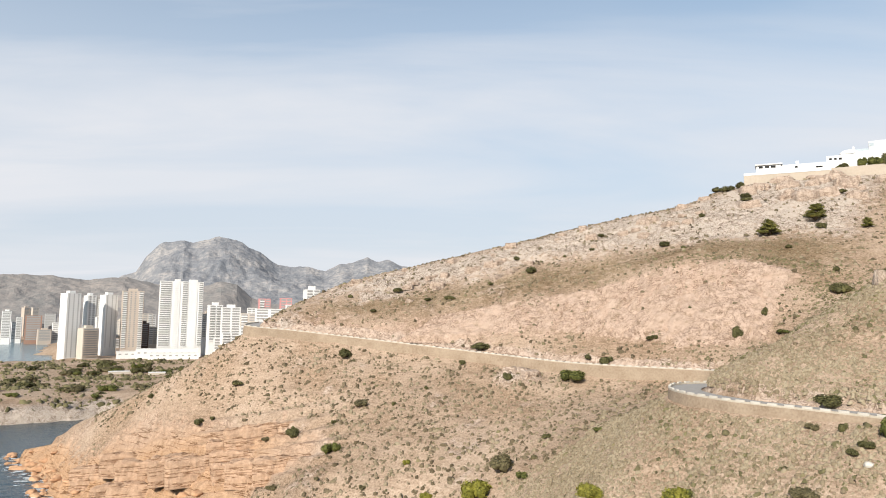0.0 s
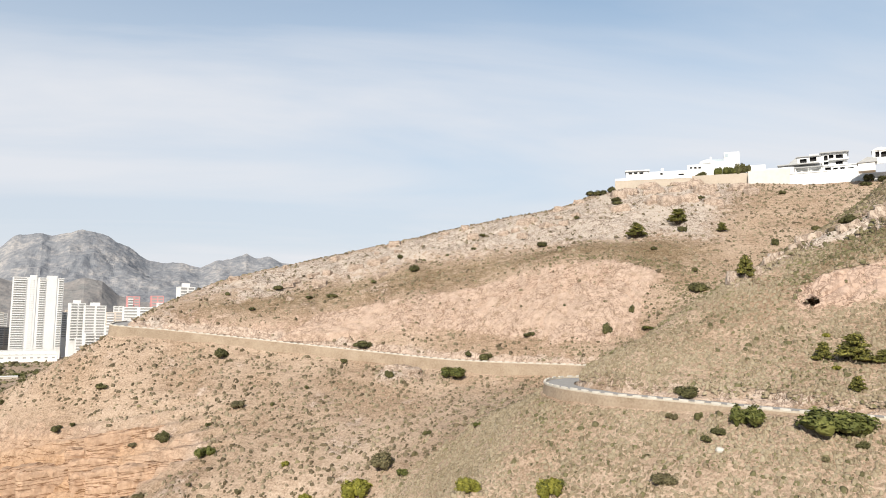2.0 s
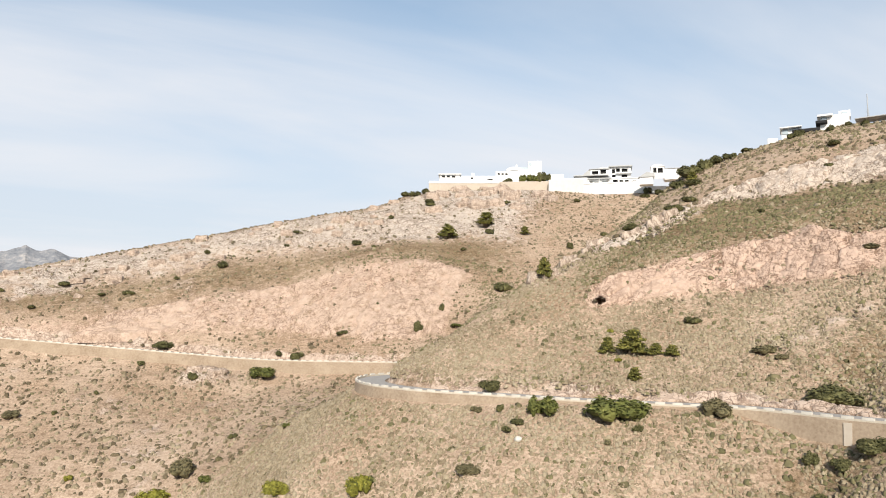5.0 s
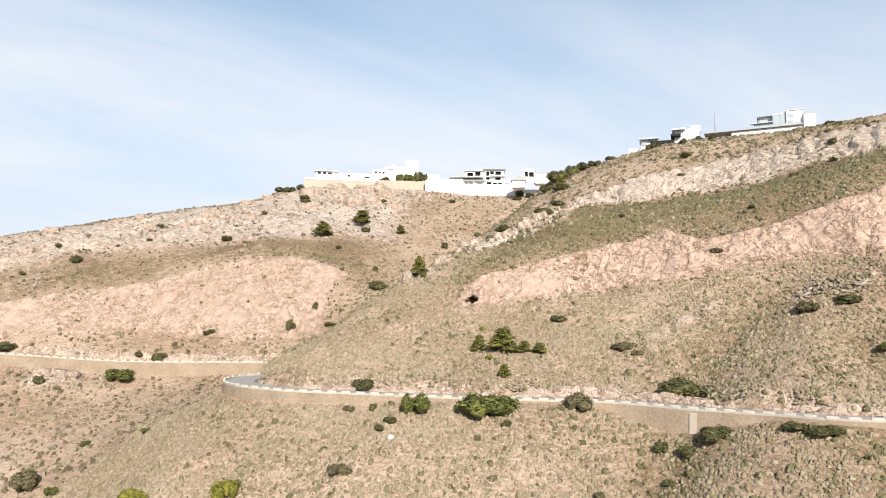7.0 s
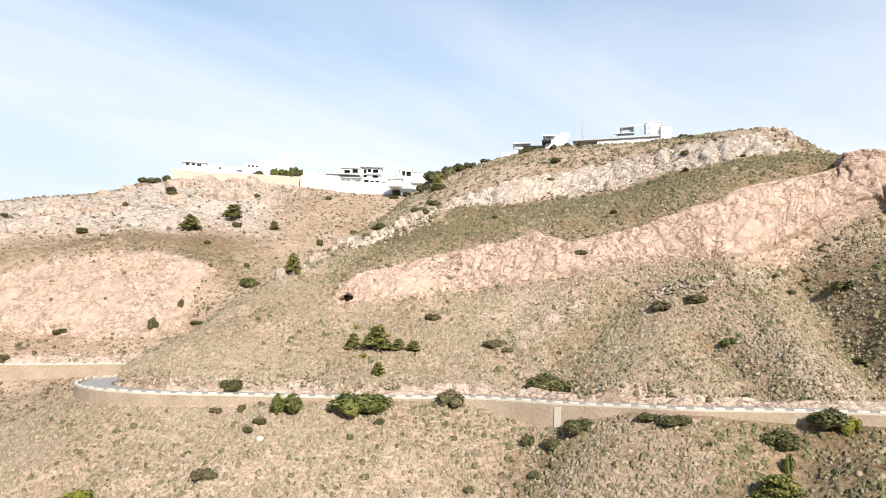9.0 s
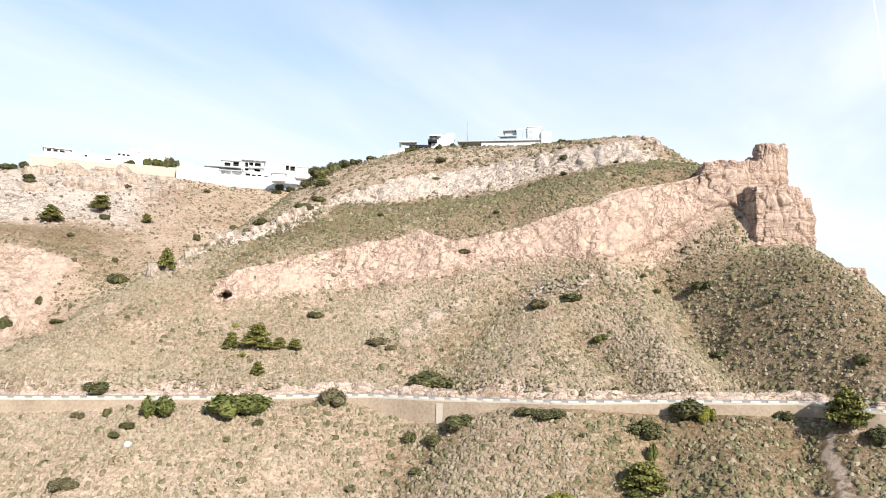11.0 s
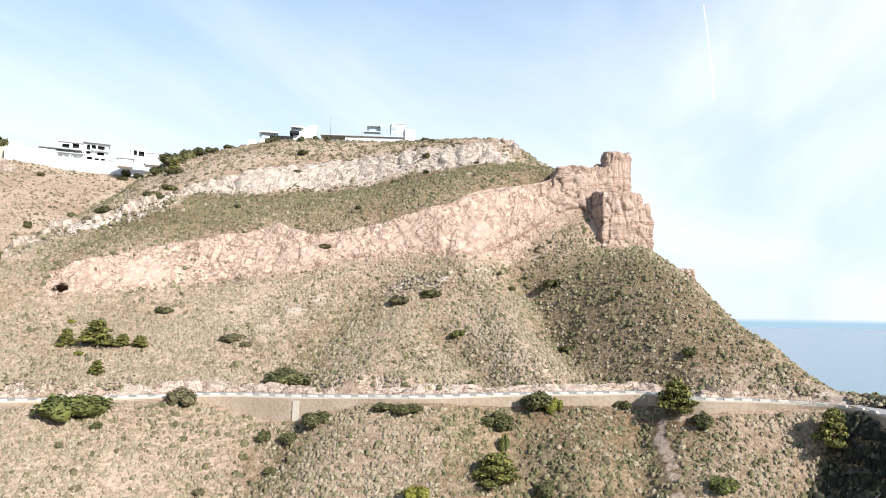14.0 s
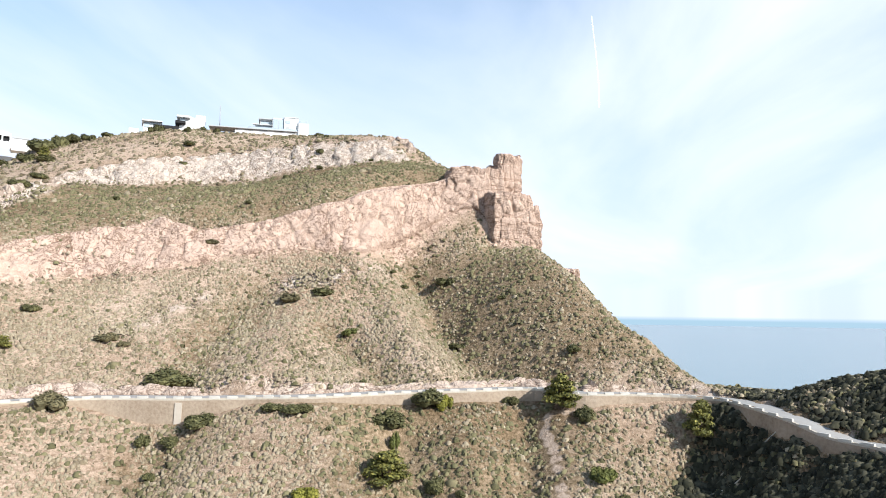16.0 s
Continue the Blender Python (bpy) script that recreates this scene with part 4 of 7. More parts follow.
M_STONE = material("sandstone_wall", [(0.33, 0.275, 0.22), (0.41, 0.35, 0.285), (0.46, 0.40, 0.335)], (0.8, 0.12), 0.9, 0.2)
M_METAL = material("galvanised_steel", [(0.30, 0.31, 0.32), (0.38, 0.39, 0.40)], (2.0, 0.3), 0.45, 0.0)
M_BARK = material("grey_bark", [(0.09, 0.065, 0.045), (0.17, 0.13, 0.095)], (6.0, 1.0), 0.95, 0.4)
M_SHORE = material("orange_shore_rock", [(0.24, 0.115, 0.06), (0.46, 0.27, 0.155), (0.58, 0.40, 0.26)], (0.8, 0.15), 0.9, 0.5)
LEAF = {
    "dark": material("dark_green_leaves", [(0.045, 0.044, 0.016), (0.092, 0.088, 0.033), (0.16, 0.148, 0.06)], (1.2, 0.3), 0.75, 0.0, island=0.25),
    "green": material("mid_green_leaves", [(0.045, 0.052, 0.012), (0.10, 0.108, 0.026), (0.18, 0.178, 0.05)], (1.2, 0.3), 0.75, 0.0, island=0.25),
    "lime": material("yellow_green_leaves", [(0.085, 0.085, 0.012), (0.18, 0.172, 0.025), (0.29, 0.265, 0.05)], (1.2, 0.3), 0.75, 0.0, island=0.25),
    "olive": material("dry_olive_leaves", [(0.065, 0.055, 0.028), (0.13, 0.112, 0.055), (0.21, 0.175, 0.095)], (1.2, 0.3), 0.8, 0.0, island=0.25),
    "pine": material("pine_needles", [(0.045, 0.047, 0.012), (0.125, 0.12, 0.028), (0.27, 0.24, 0.055)], (1.0, 0.3), 0.75, 0.0, island=0.28),
}
M_SCRUB = material("dry_scrub", [(0.105, 0.077, 0.046), (0.185, 0.143, 0.09), (0.245, 0.197, 0.13), (0.295, 0.243, 0.165), (0.34, 0.285, 0.20)], (6.0, 0.05), 0.95, 0.9, island=0.22, contrast=1.3)
M_SCRUB_FAR = material("brown_heath_scrub", [(0.06, 0.044, 0.025), (0.11, 0.085, 0.05), (0.17, 0.134, 0.084), (0.235, 0.19, 0.125), (0.30, 0.25, 0.17)], (2.4, 0.05), 0.95, 0.0, island=0.28, contrast=1.3)
M_SCRUB_GREEN = material("green_scrub", [(0.050, 0.044, 0.020), (0.097, 0.087, 0.041), (0.148, 0.131, 0.066), (0.212, 0.182, 0.102)], (6.0, 0.05), 0.95, 0.9, island=0.22, contrast=1.3)
# north-slope scrub, its colour darkened far below the others to deepen the shade
M_SCRUB_SHADED = material("shade_dark_scrub", [(0.009, 0.009, 0.005), (0.018, 0.018, 0.009), (0.035, 0.033, 0.018), (0.10, 0.09, 0.058)], (2.4, 0.05), 0.95, 0.0, island=0.3, contrast=1.3)

TOWERS = [
    (-476.1, 902.1, 18.9, 17.3, 83.8), (-468.7, 934, 20.1, 10.7, 80.8), (-447.6, 894.2, 21.9, 19.9, 36.4), (-460.1, 971.5, 28.9, 16.9, 74.1),
    (-429.4, 969.1, 29.4, 27.1, 79.4), (-442.4, 1039.8, 27.6, 13.9, 35.8), (-353.8, 946, 33.1, 55.6, 89), (-354, 1041.5, 32.1, 11.9, 29.2),
]
NEAR_BLOCKS = [
    (-295.6, 913.4, 42.6, 16.8, 47.7), (-271.7, 899.9, 43.4, 23.6, 44.1), (-240.3, 867.3, 49.2, 18.9, 30.6), (-197.1, 796, 58.5, 31.2, 26.9),
    (-211.9, 833.5, 77.5, 13.1, 20.2), (-187.7, 839.3, 83.2, 13.3, 15.6), (-158.7, 763.7, 72, 24.2, 17.8), (-127.4, 688.3, 78.6, 13.7, 25.6),
    (-338.3, 1004.6, 43.5, 12.3, 35.5), (-457.7, 1087.6, 28.8, 14.5, 48.8), (-419, 1017.1, 32.2, 12.1, 26), (-526.5, 1078.3, 26.5, 10.9, 44.9),
    (-247.8, 823.5, 42.6, 20.3, 14.5), (-212.4, 771.3, 50.2, 19.2, 14.8), (-178.4, 718.2, 59.4, 20.2, 12.7), (-271, 858.2, 34, 14.5, 15.1),
    (-288.5, 967.9, 45.4, 12, 37.3), (-257.7, 945.5, 54.1, 11.8, 33.4),
]
FAR_BLOCKS = [
    (-1031.2, 1655, 13.2, 19.2, 65), (-1085.3, 1774.4, 5.9, 11, 45.5), (-1045.4, 1728.4, 8, 11.9, 55.4), (-988.2, 1692.7, 7.2, 35.3, 61),
    (-1149.2, 1934.4, 2.8, 14.7, 85.4), (-1131.2, 1945, 2.7, 16.2, 85.8), (-1026.7, 1831.9, 1.9, 25.7, 70.5), (-951.7, 1679, 6.9, 28.2, 28.2),
    (-939.7, 1708.6, 7.4, 21.7, 43.8), (-971.4, 1748.3, 5.5, 19.7, 37.8), (-1191.6, 1967.2, 1.1, 37.9, 37.8), (-667.6, 1343.2, 28.2, 9.7, 78.8),
    (-683.6, 1391.1, 26.5, 8, 78.2),
]
FAR_HOUSES = [
    (-1206.5, 1935.7, -2.7, 15.8, 37.6), (-1336.9, 2175.3, -12.7, 17.3, 36.4), (-1127.8, 1857.6, 1, 10.4, 49.5), (-1207.7, 2022.4, -5.7, 15.3, 59.1),
    (-1243.3, 2116.1, -9.4, 18.9, 54.2), (-1203.1, 2078.4, -7.5, 17.8, 60.9), (-1129.7, 1977.7, -3.1, 12.9, 46.8), (-1086.2, 1936.8, -1.1, 18, 45.1),
    (-1106.4, 2002.6, -3.6, 16.8, 36.8), (-1230.2, 2258, -14, 14.4, 54.3), (-728.5, 1492.9, 15.4, 17.1, 50.1), (-580.4, 1204.3, 28, 12.9, 47.2),
    (-559.1, 1332, 23.7, 13.1, 47.6), (-568, 1374.9, 22, 10, 53.2),
]
INLAND_HOUSES = [
    (-471.9, 1406, 22.2, 10.9, 57.5), (-435.7, 1344.6, 25, 15.3, 47.3), (-416.8, 1317.8, 26.2, 10.3, 49.8), (-389.7, 1276.7, 28.1, 9.5, 46.7),
    (-445.2, 1519.2, 18.5, 13.9, 60.1), (-423.9, 1517.6, 18.8, 16.5, 50.4), (-375.4, 1386, 24.3, 11.8, 46.6), (-353.2, 1435.2, 22.8, 14.1, 57.8),
    (-386, 1643.9, 14.8, 10.9, 68.8),
]
WALLED_VILLA_AT = (193.9, 386.0, 26.67)
WALLED_VILLA = [
    ("retaining_wall", -22.8, 21.4, 0, 6, 156.7, 163.4, "stone"), ("parapet", -22.8, 21.5, -0.2, 0.6, 163.4, 164.8, "white"), ("wall", -16.3, -3.3, 6, 16, 166.6, 170.2, "white"),
    ("roof", -17, -2.5, 5, 17, 170, 170.7, "white"), ("window", -14.9, -12.8, 5.8, 6.2, 168.4, 169.5, "dark"), ("window", -11.7, -9.6, 5.8, 6.2, 168.4, 169.5, "dark"),
    ("window", -8.5, -6.1, 5.8, 6.2, 168.3, 169.4, "dark"), ("wall", -4, 21.2, 7, 14, 166.4, 169.6, "white"), ("chimney", 4.2, 5.9, 8, 10, 169.9, 171.7, "white"),
    ("window", 3.8, 5.2, 6.8, 7.2, 167.5, 168.6, "dark"), ("window", 14.3, 17.7, 6.8, 7.2, 166.8, 167.6, "dark"),
]
DOMED_VILLA_AT = (225.6, 373.1, 31.16)
DOMED_VILLA = [
    ("garden_wall", -12.4, 19.2, 0, 1.2, 159.2, 165.2, "stone"), ("terrace_wall", -12.5, 19.3, 1.2, 8, 159.4, 164.9, "stone"), ("wall", -15, -1.1, 8, 18, 166.8, 173.7, "white"),
    ("window", -13.6, -12.2, 7.8, 8.2, 171.3, 172.4, "dark"), ("window", -11.2, -9.8, 7.8, 8.2, 171.2, 172.3, "dark"), ("window", -8.7, -7.3, 7.8, 8.2, 171.1, 172.2, "dark"),
    ("wall", -7.8, 6.8, 12, 22, 167.3, 175.7, "white"), ("wall", 5.9, 14.6, 14, 24, 167.3, 181.3, "white"), ("window", 6.2, 8.4, 13.8, 14.2, 178.3, 180.5, "glass"), ("wall", 18.8, 28.4, 9, 16, 165, 171.3, "white"), ("wall", 19.2, 34, 4, 8, 160, 167.6, "cream"),
    ("chimney", -2.1, -1, 14, 16, 177.3, 179.1, "white"), ("wall", -1.1, 6.3, 15, 20, 175.8, 177.7, "glass"),
]
SHELL_VILLA_AT = (266.9, 337.1, 38.37)
SHELL_VILLA = [
    ("terrace_wall", -36, -14.4, 0, 4, 156, 165.0, "cream"), ("terrace_wall", -14.4, 4, 0, 2, 155, 161.2, "white"), ("terrace_wall", 4, 20, 0, 2, 154.6, 159.9, "white"),
    ("terrace_wall", 20, 34, 0, 2, 154, 158.8, "white"), ("terrace", -14.4, 26, 2, 10, 156, 162.5, "white"), ("terrace", -34, -12.4, 4, 14, 160, 166.4, "white"),
    ("coping", -14.5, 4.1, -0.15, 0.5, 161.2, 161.5, "grey"), ("deck", -21, 0.4, 6.5, 24, 167.9, 168.5, "grey"), ("wall", -19.5, 0, 11, 23, 166.6, 167.9, "white"),
]
SHELL_VILLA += [
    ("roof", -13.6, 2.2, 7.8, 24, 166.0, 166.6, "grey"), ("roof", 2.2, 26.2, 9.4, 24, 166.0, 166.5, "white"), ("roof", 0.6, 14.9, 10.2, 24, 173.8, 174.5, "grey"),
    ("balcony", 5, 14.7, 9.6, 12, 169.4, 170.1, "white"), ("roof", -11.4, 1.4, 11.2, 24, 172.8, 173.3, "grey"), ("roof", -4.9, 1.4, 11.4, 17, 173.3, 174.1, "white"),
    ("column", -12.2, -11.6, 8.4, 9.0, 162.5, 166.0, "white"), ("column", -5.6, -5.0, 8.4, 9.0, 162.5, 166.0, "white"), ("column", 1.0, 1.6, 8.4, 9.0, 162.5, 166.0, "white"),
]
SHELL_FRONTS = [
    (-12.6, 1.4, 10, 162.5, 166.0, [(-11.2, -9.2, 163.2, 165.2), (-8.3, -4.6, 163.1, 165.2), (-3.6, 0.1, 162.9, 165.1)]),
    (1.4, 25.6, 10, 161.8, 166.0, [(3.0, 5.9, 163.3, 165.5), (6.9, 9.3, 163.3, 165.1), (10.2, 12.6, 163.4, 165.1), (14.1, 17.0, 163.3, 164.6), (18.2, 19.8, 163.1, 164.1), (20.6, 22.5, 163.0, 163.9)]),
    (-10.8, 1.5, 12, 168.5, 172.8, [(-9.6, -6.0, 169.7, 171.9), (-4.5, -1.1, 170.0, 172.5)]),
    (1.5, 14.0, 12, 166.5, 173.8, [(2.6, 4.5, 169.9, 172.7), (5.1, 7.4, 170.8, 172.9), (8.4, 12.0, 170.5, 172.7), (2.5, 4.7, 167.5, 169.2), (8.3, 11.8, 167.3, 169.0)]),
]
ARCH_VILLA_AT = (273.0, 305.9, 41.75)
ARCH_VILLA = [
    ("wall", 7.4, 18.9, 8, 16, 160, 166.3, "white"), ("roof", 7.2, 19.2, 7.6, 16.4, 166.3, 166.7, "grey"),
    ("wall", -6.6, 1.0, 4, 11, 157, 161.3, "white"),
]
ARCH_FRONTS = [
    (-0.2, 7.3, 6, 160.5, 167.4, [(1.2, 3.0, 164.0, 166.9), (3.7, 6.5, 163.8, 166.6)]),
]
TERRACED_VILLA_AT = (246.2, 191.7, 52.10)
TERRACED_VILLA = [
    ("wall", -4.6, 2.5, 4, 12, 154.3, 159, "white"), ("window", -4.2, -2.1, 3.7, 4.2, 156.2, 158.3, "glass"), ("window", -1.7, 1.9, 3.7, 4.2, 157.4, 159.2, "glass"),
    ("roof", -5.2, 2.9, 2, 13, 158.5, 159, "white"), ("wall", -0.1, 11.1, 0, 7, 153.6, 156.2, "white"), ("roof", -0.6, 9.5, -1, 6, 155.4, 156.7, "dark"),
    ("wall", -9.9, -6.1, 2, 10, 153.4, 154.7, "white"),
]
RIDGE_VILLA_AT = (258.7, 181.5, 54.94)
RIDGE_VILLA = [
    ("wall", -6.1, 4.3, 3, 12, 158.3, 163.1, "white"), ("roof", -7.2, -1.5, 1, 12, 162.5, 163.3, "white"), ("window", -5.7, -3.6, 2.7, 3.2, 161.3, 162.4, "glass"),
    ("wall", 0.6, 4.8, 8, 14, 162.9, 165.7, "white"), ("window", 1.6, 3.7, 7.7, 8.2, 164, 165, "glass"), ("roof", -7.7, -3.5, 0, 8, 159.5, 160.6, "dark"),
]
GLASS_VILLA_AT = (266.8, 145.7, 61.36)
GLASS_VILLA = [
    ("terrace_wall", -17.5, 8, -3, 3, 153, 155.6, "white"), ("terrace_edge", -28, 8.4, -4, 4, 155.7, 156.1, "grey"), ("terrace_rail", -12, 8, -3.6, -3.5, 156.1, 156.9, "glass"),
    ("wall", -9.6, -2.3, 9, 18, 156.1, 160.8, "white"), ("window", -9.2, -5.9, 8.8, 9.1, 158.6, 160.6, "glass"), ("window", -5.6, -2.7, 8.8, 9.1, 158.6, 160.6, "glass"), ("window", -4.0, -2.8, 8.7, 9.1, 156.4, 158.4, "white"),
    ("wall", -7.6, -2.3, 10, 18, 160.8, 163.6, "white"), ("window", -7.2, -2.6, 9.8, 10.1, 161.1, 163.0, "glass"), ("roof", -8.2, -1.9, 8.4, 18, 163.6, 164.0, "grey"), ("deck", -10.6, -2.3, 7.6, 9.2, 160.8, 161.1, "white"),
]
GLASS_VILLA += [
    ("wall", -2.3, 2.8, 7.5, 18, 156.1, 164.2, "white"), ("window", -2.0, 0.3, 7.3, 7.6, 158.2, 163.8, "glass"), ("window", 0.5, 2.6, 7.3, 7.6, 158.2, 163.8, "glass"),
    ("wall", 2.8, 9.0, 6.5, 18, 156.1, 164.4, "white"), ("window", 3.4, 5.4, 6.3, 6.6, 161.8, 163.2, "glass"), ("window", 3.6, 5.2, 6.3, 6.6, 158.8, 160.4, "grey"), ("roof", 2.6, 9.2, 6.2, 18, 164.4, 164.7, "white"),
    ("wall", 9.0, 13.4, 5, 16, 154, 162.0, "white"), ("parapet", 9.4, 13.0, 5.2, 12, 162.0, 163.2, "glass"),
]
MAST_AT = (266.3, 173.8, 160.9, 8.8)
PODIUMS = [
    (-398.7, 906.2, 22.6, 37.3, 7.2), (-356.9, 912.7, 22.9, 75.1, 10.2), (-342, 897, 22.5, 60.6, 6.4),
    (-327.6, 729.9, 12.9, 30.9, 5.8), (-292.1, 723.2, 13.9, 16.1, 4.6), (-450.6, 779.1, 14.3, 10.8, 3.7),
]
PEAK_SKYLINE = [
    (-25.4, 2.3), (-24.6, 2.94), (-23.85, 3.16), (-23.46, 3.92), (-23.15, 4.53), (-22.23, 5.39), (-21.36, 5.62), (-20.48, 5.77), (-19.92, 5.56),
    (-19.39, 5.73), (-18.85, 5.95), (-18.3, 6.11), (-17.75, 6.17), (-17.09, 6.09), (-16.43, 5.87), (-15.66, 5.51), (-14.88, 5.15), (-14.09, 4.58),
    (-13.3, 4.11), (-12.33, 3.91), (-11.16, 4.08), (-10.35, 3.84), (-9.63, 3.65), (-8.51, 4.23), (-7.37, 4.39), (-6.23, 4.93), (-5.53, 4.58),
    (-4.37, 4.6), (-3.2, 4.16), (-2.03, 3.8), (0.78, 2.82),
]
FOOTHILL_SKYLINE = [
    (-37.44, 1.9), (-34.42, 2.4), (-32.5, 2.57), (-31.63, 2.65), (-30.28, 2.65), (-29.2, 2.65), (-27.93, 2.45), (-26.8, 2.4), (-25.83, 2.6),
    (-24.59, 2.79), (-22.25, 2.24), (-19.4, 1.98), (-17.6, 2.61), (-16.47, 2.4), (-15.3, 1.31), (-14.14, 0.9), (-11.5, 0.7), (-7.5, 0.6),
]
CONTRAIL = [
    (4295, 198, 1928), (4296, 179, 1737), (4297, 160, 1520), (4297, 155, 1340),
]

WEST_SLOPE_SHRUBS = [
    (-40.8, 303, 7.5, 5, "dark"), (-55.6, 262.7, 5.7, 4.4, "dark"), (-37.3, 242.5, 6.4, 4.4, "green"), (-85.2, 296.8, 5, 2.8, "dark"),
    (-98.1, 287.9, 4.5, 2.7, "dark"), (-30.2, 269.7, 6.6, 2.6, "olive"), (48.5, 257.9, 10.7, 5.3, "green"), (25, 267.9, 3.5, 3.1, "dark"),
    (8.3, 288.2, 3.5, 2.4, "dark"), (62.1, 263.6, 6.6, 3.3, "dark"), (56.9, 268.3, 4.9, 2.5, "dark"), (16.4, 296.4, 9.2, 2.2, "dark"),
    (-17.5, 264, 2.2, 1.7, "dark"), (-132.5, 323.4, 3.4, 2.8, "dark"), (-65.2, 265.3, 3.1, 1.8, "olive"), (-40, 264.4, 2.2, 1.7, "dark"),
    (-5.3, 272.4, 2.2, 1.8, "dark"), (-92.4, 286.5, 2.4, 2, "dark"), (-126.4, 327.8, 3.4, 2.3, "dark"), (-119.4, 322.9, 2.8, 2.2, "dark"),
]
WEST_CREST_SHRUBS = [
    (42.3, 342.6, 7.3, 3.9, "dark"), (38.7, 361.5, 3.5, 2.7, "dark"), (102.3, 320.1, 6, 2.5, "dark"), (156.1, 356.1, 7, 2.8, "dark"),
    (-22.3, 351.9, 5.7, 2.3, "dark"), (-7, 335.9, 4.4, 1.9, "dark"), (3.3, 331.4, 5.4, 1.9, "dark"), (23.8, 337.7, 3.3, 1.9, "dark"),
    (-45.8, 346.9, 2.8, 2, "dark"), (-32.9, 331.6, 3.8, 1.9, "dark"), (78.5, 264.2, 4.5, 1.8, "dark"), (109.3, 260.7, 2.8, 2.8, "dark"),
    (117.1, 254, 2.7, 2.7, "dark"), (105.7, 250.3, 3.5, 3.5, "dark"), (94.6, 267, 2.3, 1.8, "dark"), (61.5, 348.8, 2.3, 1.4, "dark"),
    (74.3, 344.6, 2.9, 1.7, "dark"),
]
VALLEY_HEAD_SHRUBS = [
    (145.6, 308.2, 10, 6.6, "pine"), (171, 316.2, 10.5, 6.4, "pine"), (166.4, 304.1, 5.6, 3.4, "dark"), (184.4, 299.6, 5.7, 4.3, "pine"),
    (102.9, 322.1, 5.5, 2.2, "dark"), (155.3, 352.7, 5.6, 2.5, "dark"), (129, 341.8, 3.6, 2.4, "dark"), (237.7, 328.8, 4.6, 2.6, "dark"),
    (198.7, 341, 4.5, 2.2, "dark"), (144.6, 288.8, 3.2, 1.8, "dark"), (150.7, 265.1, 3, 2.2, "dark"), (142.1, 248.7, 7, 4.2, "dark"),
    (105.2, 248.5, 3.9, 3.5, "dark"), (118.9, 243.2, 4.4, 1.8, "green"), (117.5, 254.8, 2.7, 2.7, "dark"), (80.1, 263.2, 3.1, 1.8, "dark"),
    (106.6, 306.5, 2.6, 1.6, "dark"), (82, 357.8, 4.2, 1.8, "dark"),
]
SPUR_SHRUBS = [
    (104.4, 159.5, 5, 5.3, "pine"), (196.7, 278, 3.9, 3.9, "dark"), (139.8, 166.1, 4.6, 2.8, "dark"), (277.4, 316.3, 6.8, 3.4, "dark"),
    (151.9, 161, 5.8, 2.2, "dark"), (162.8, 165.7, 4.9, 1.9, "dark"), (186.1, 187.2, 4.7, 3.9, "pine"), (184.6, 194, 3.9, 2.6, "dark"),
    (160.4, 136.2, 2.7, 1.4, "dark"), (207.7, 147, 5, 1.7, "dark"), (153.5, 100.6, 3.9, 1.3, "olive"), (147.6, 75.8, 5.9, 1.6, "olive"),
    (152.2, 70, 5.4, 2, "dark"), (195.4, 140.7, 3.1, 1.6, "dark"), (213.8, 100.3, 3.5, 1.9, "dark"), (166.8, 99.1, 2.5, 1.1, "dark"),
    (224.1, 287, 4.1, 2.7, "dark"),
]
UPHILL_PINES = [
    (98, 124.7, 3.6, 3.4, "pine"), (101.7, 120.9, 6.7, 4.9, "pine"), (105.1, 117.5, 3.6, 2.4, "pine"), (107.5, 115.1, 3.3, 2.4, "pine"),
    (103.2, 130.3, 1.6, 1.1, "lime"), (95.4, 112.8, 3.1, 2.6, "pine"), (97.7, 120.7, 1.8, 1, "lime"),
]
ROADSIDE_SHRUBS = [
    (73, 132.3, 6.1, 2.3, "dark"), (72.9, 112.3, 6.7, 5, "green"), (82.4, 102.4, 10.3, 4.7, "green"), (96.6, 92.7, 6.3, 3.5, "olive"),
    (117.5, 85.6, 8.9, 3.6, "dark"), (105, 70, 5.3, 2.9, "dark"), (100.1, 77.1, 3.3, 2.7, "dark"), (101.4, 73.3, 3.9, 2.4, "dark"),
    (68.5, 120.6, 2, 1.6, "dark"), (65.3, 124.4, 2.3, 1.4, "olive"), (68.5, 114.2, 3, 1.3, "dark"), (66.4, 113.6, 2.4, 1.3, "dark"),
    (83.1, 97.7, 2.1, 1.3, "dark"), (57.2, 112.3, 4.1, 1.8, "olive"), (118.6, 120.5, 3.6, 1.8, "dark"), (119.6, 101.8, 4.9, 1.9, "olive"),
    (108.7, 58.4, 3.7, 1.8, "dark"), (109.9, 53.8, 4.5, 1.4, "dark"),
]
RAVINE_SHRUBS = [
    (18.2, 205.8, 7.7, 5.7, "olive"), (10.6, 199.5, 8.8, 6.5, "lime"), (-3.8, 209.8, 3.8, 2.7, "lime"), (28.3, 135.7, 4.7, 3.4, "lime"),
    (42.6, 127.7, 5.7, 2.8, "green"), (22.9, 197.6, 3.9, 2.3, "green"), (-10.4, 224.8, 2.6, 1.8, "lime"), (-23.8, 218, 2.5, 1.6, "olive"),
    (-39.4, 228.1, 2.3, 1.5, "olive"), (32.2, 214.4, 2.8, 1.8, "dark"), (27, 204.3, 2.3, 1.5, "olive"), (-55.7, 236.7, 3.6, 2, "olive"),
    (42.2, 126.5, 5, 4.1, "lime"), (42.3, 190.3, 3.2, 1.6, "green"),
]
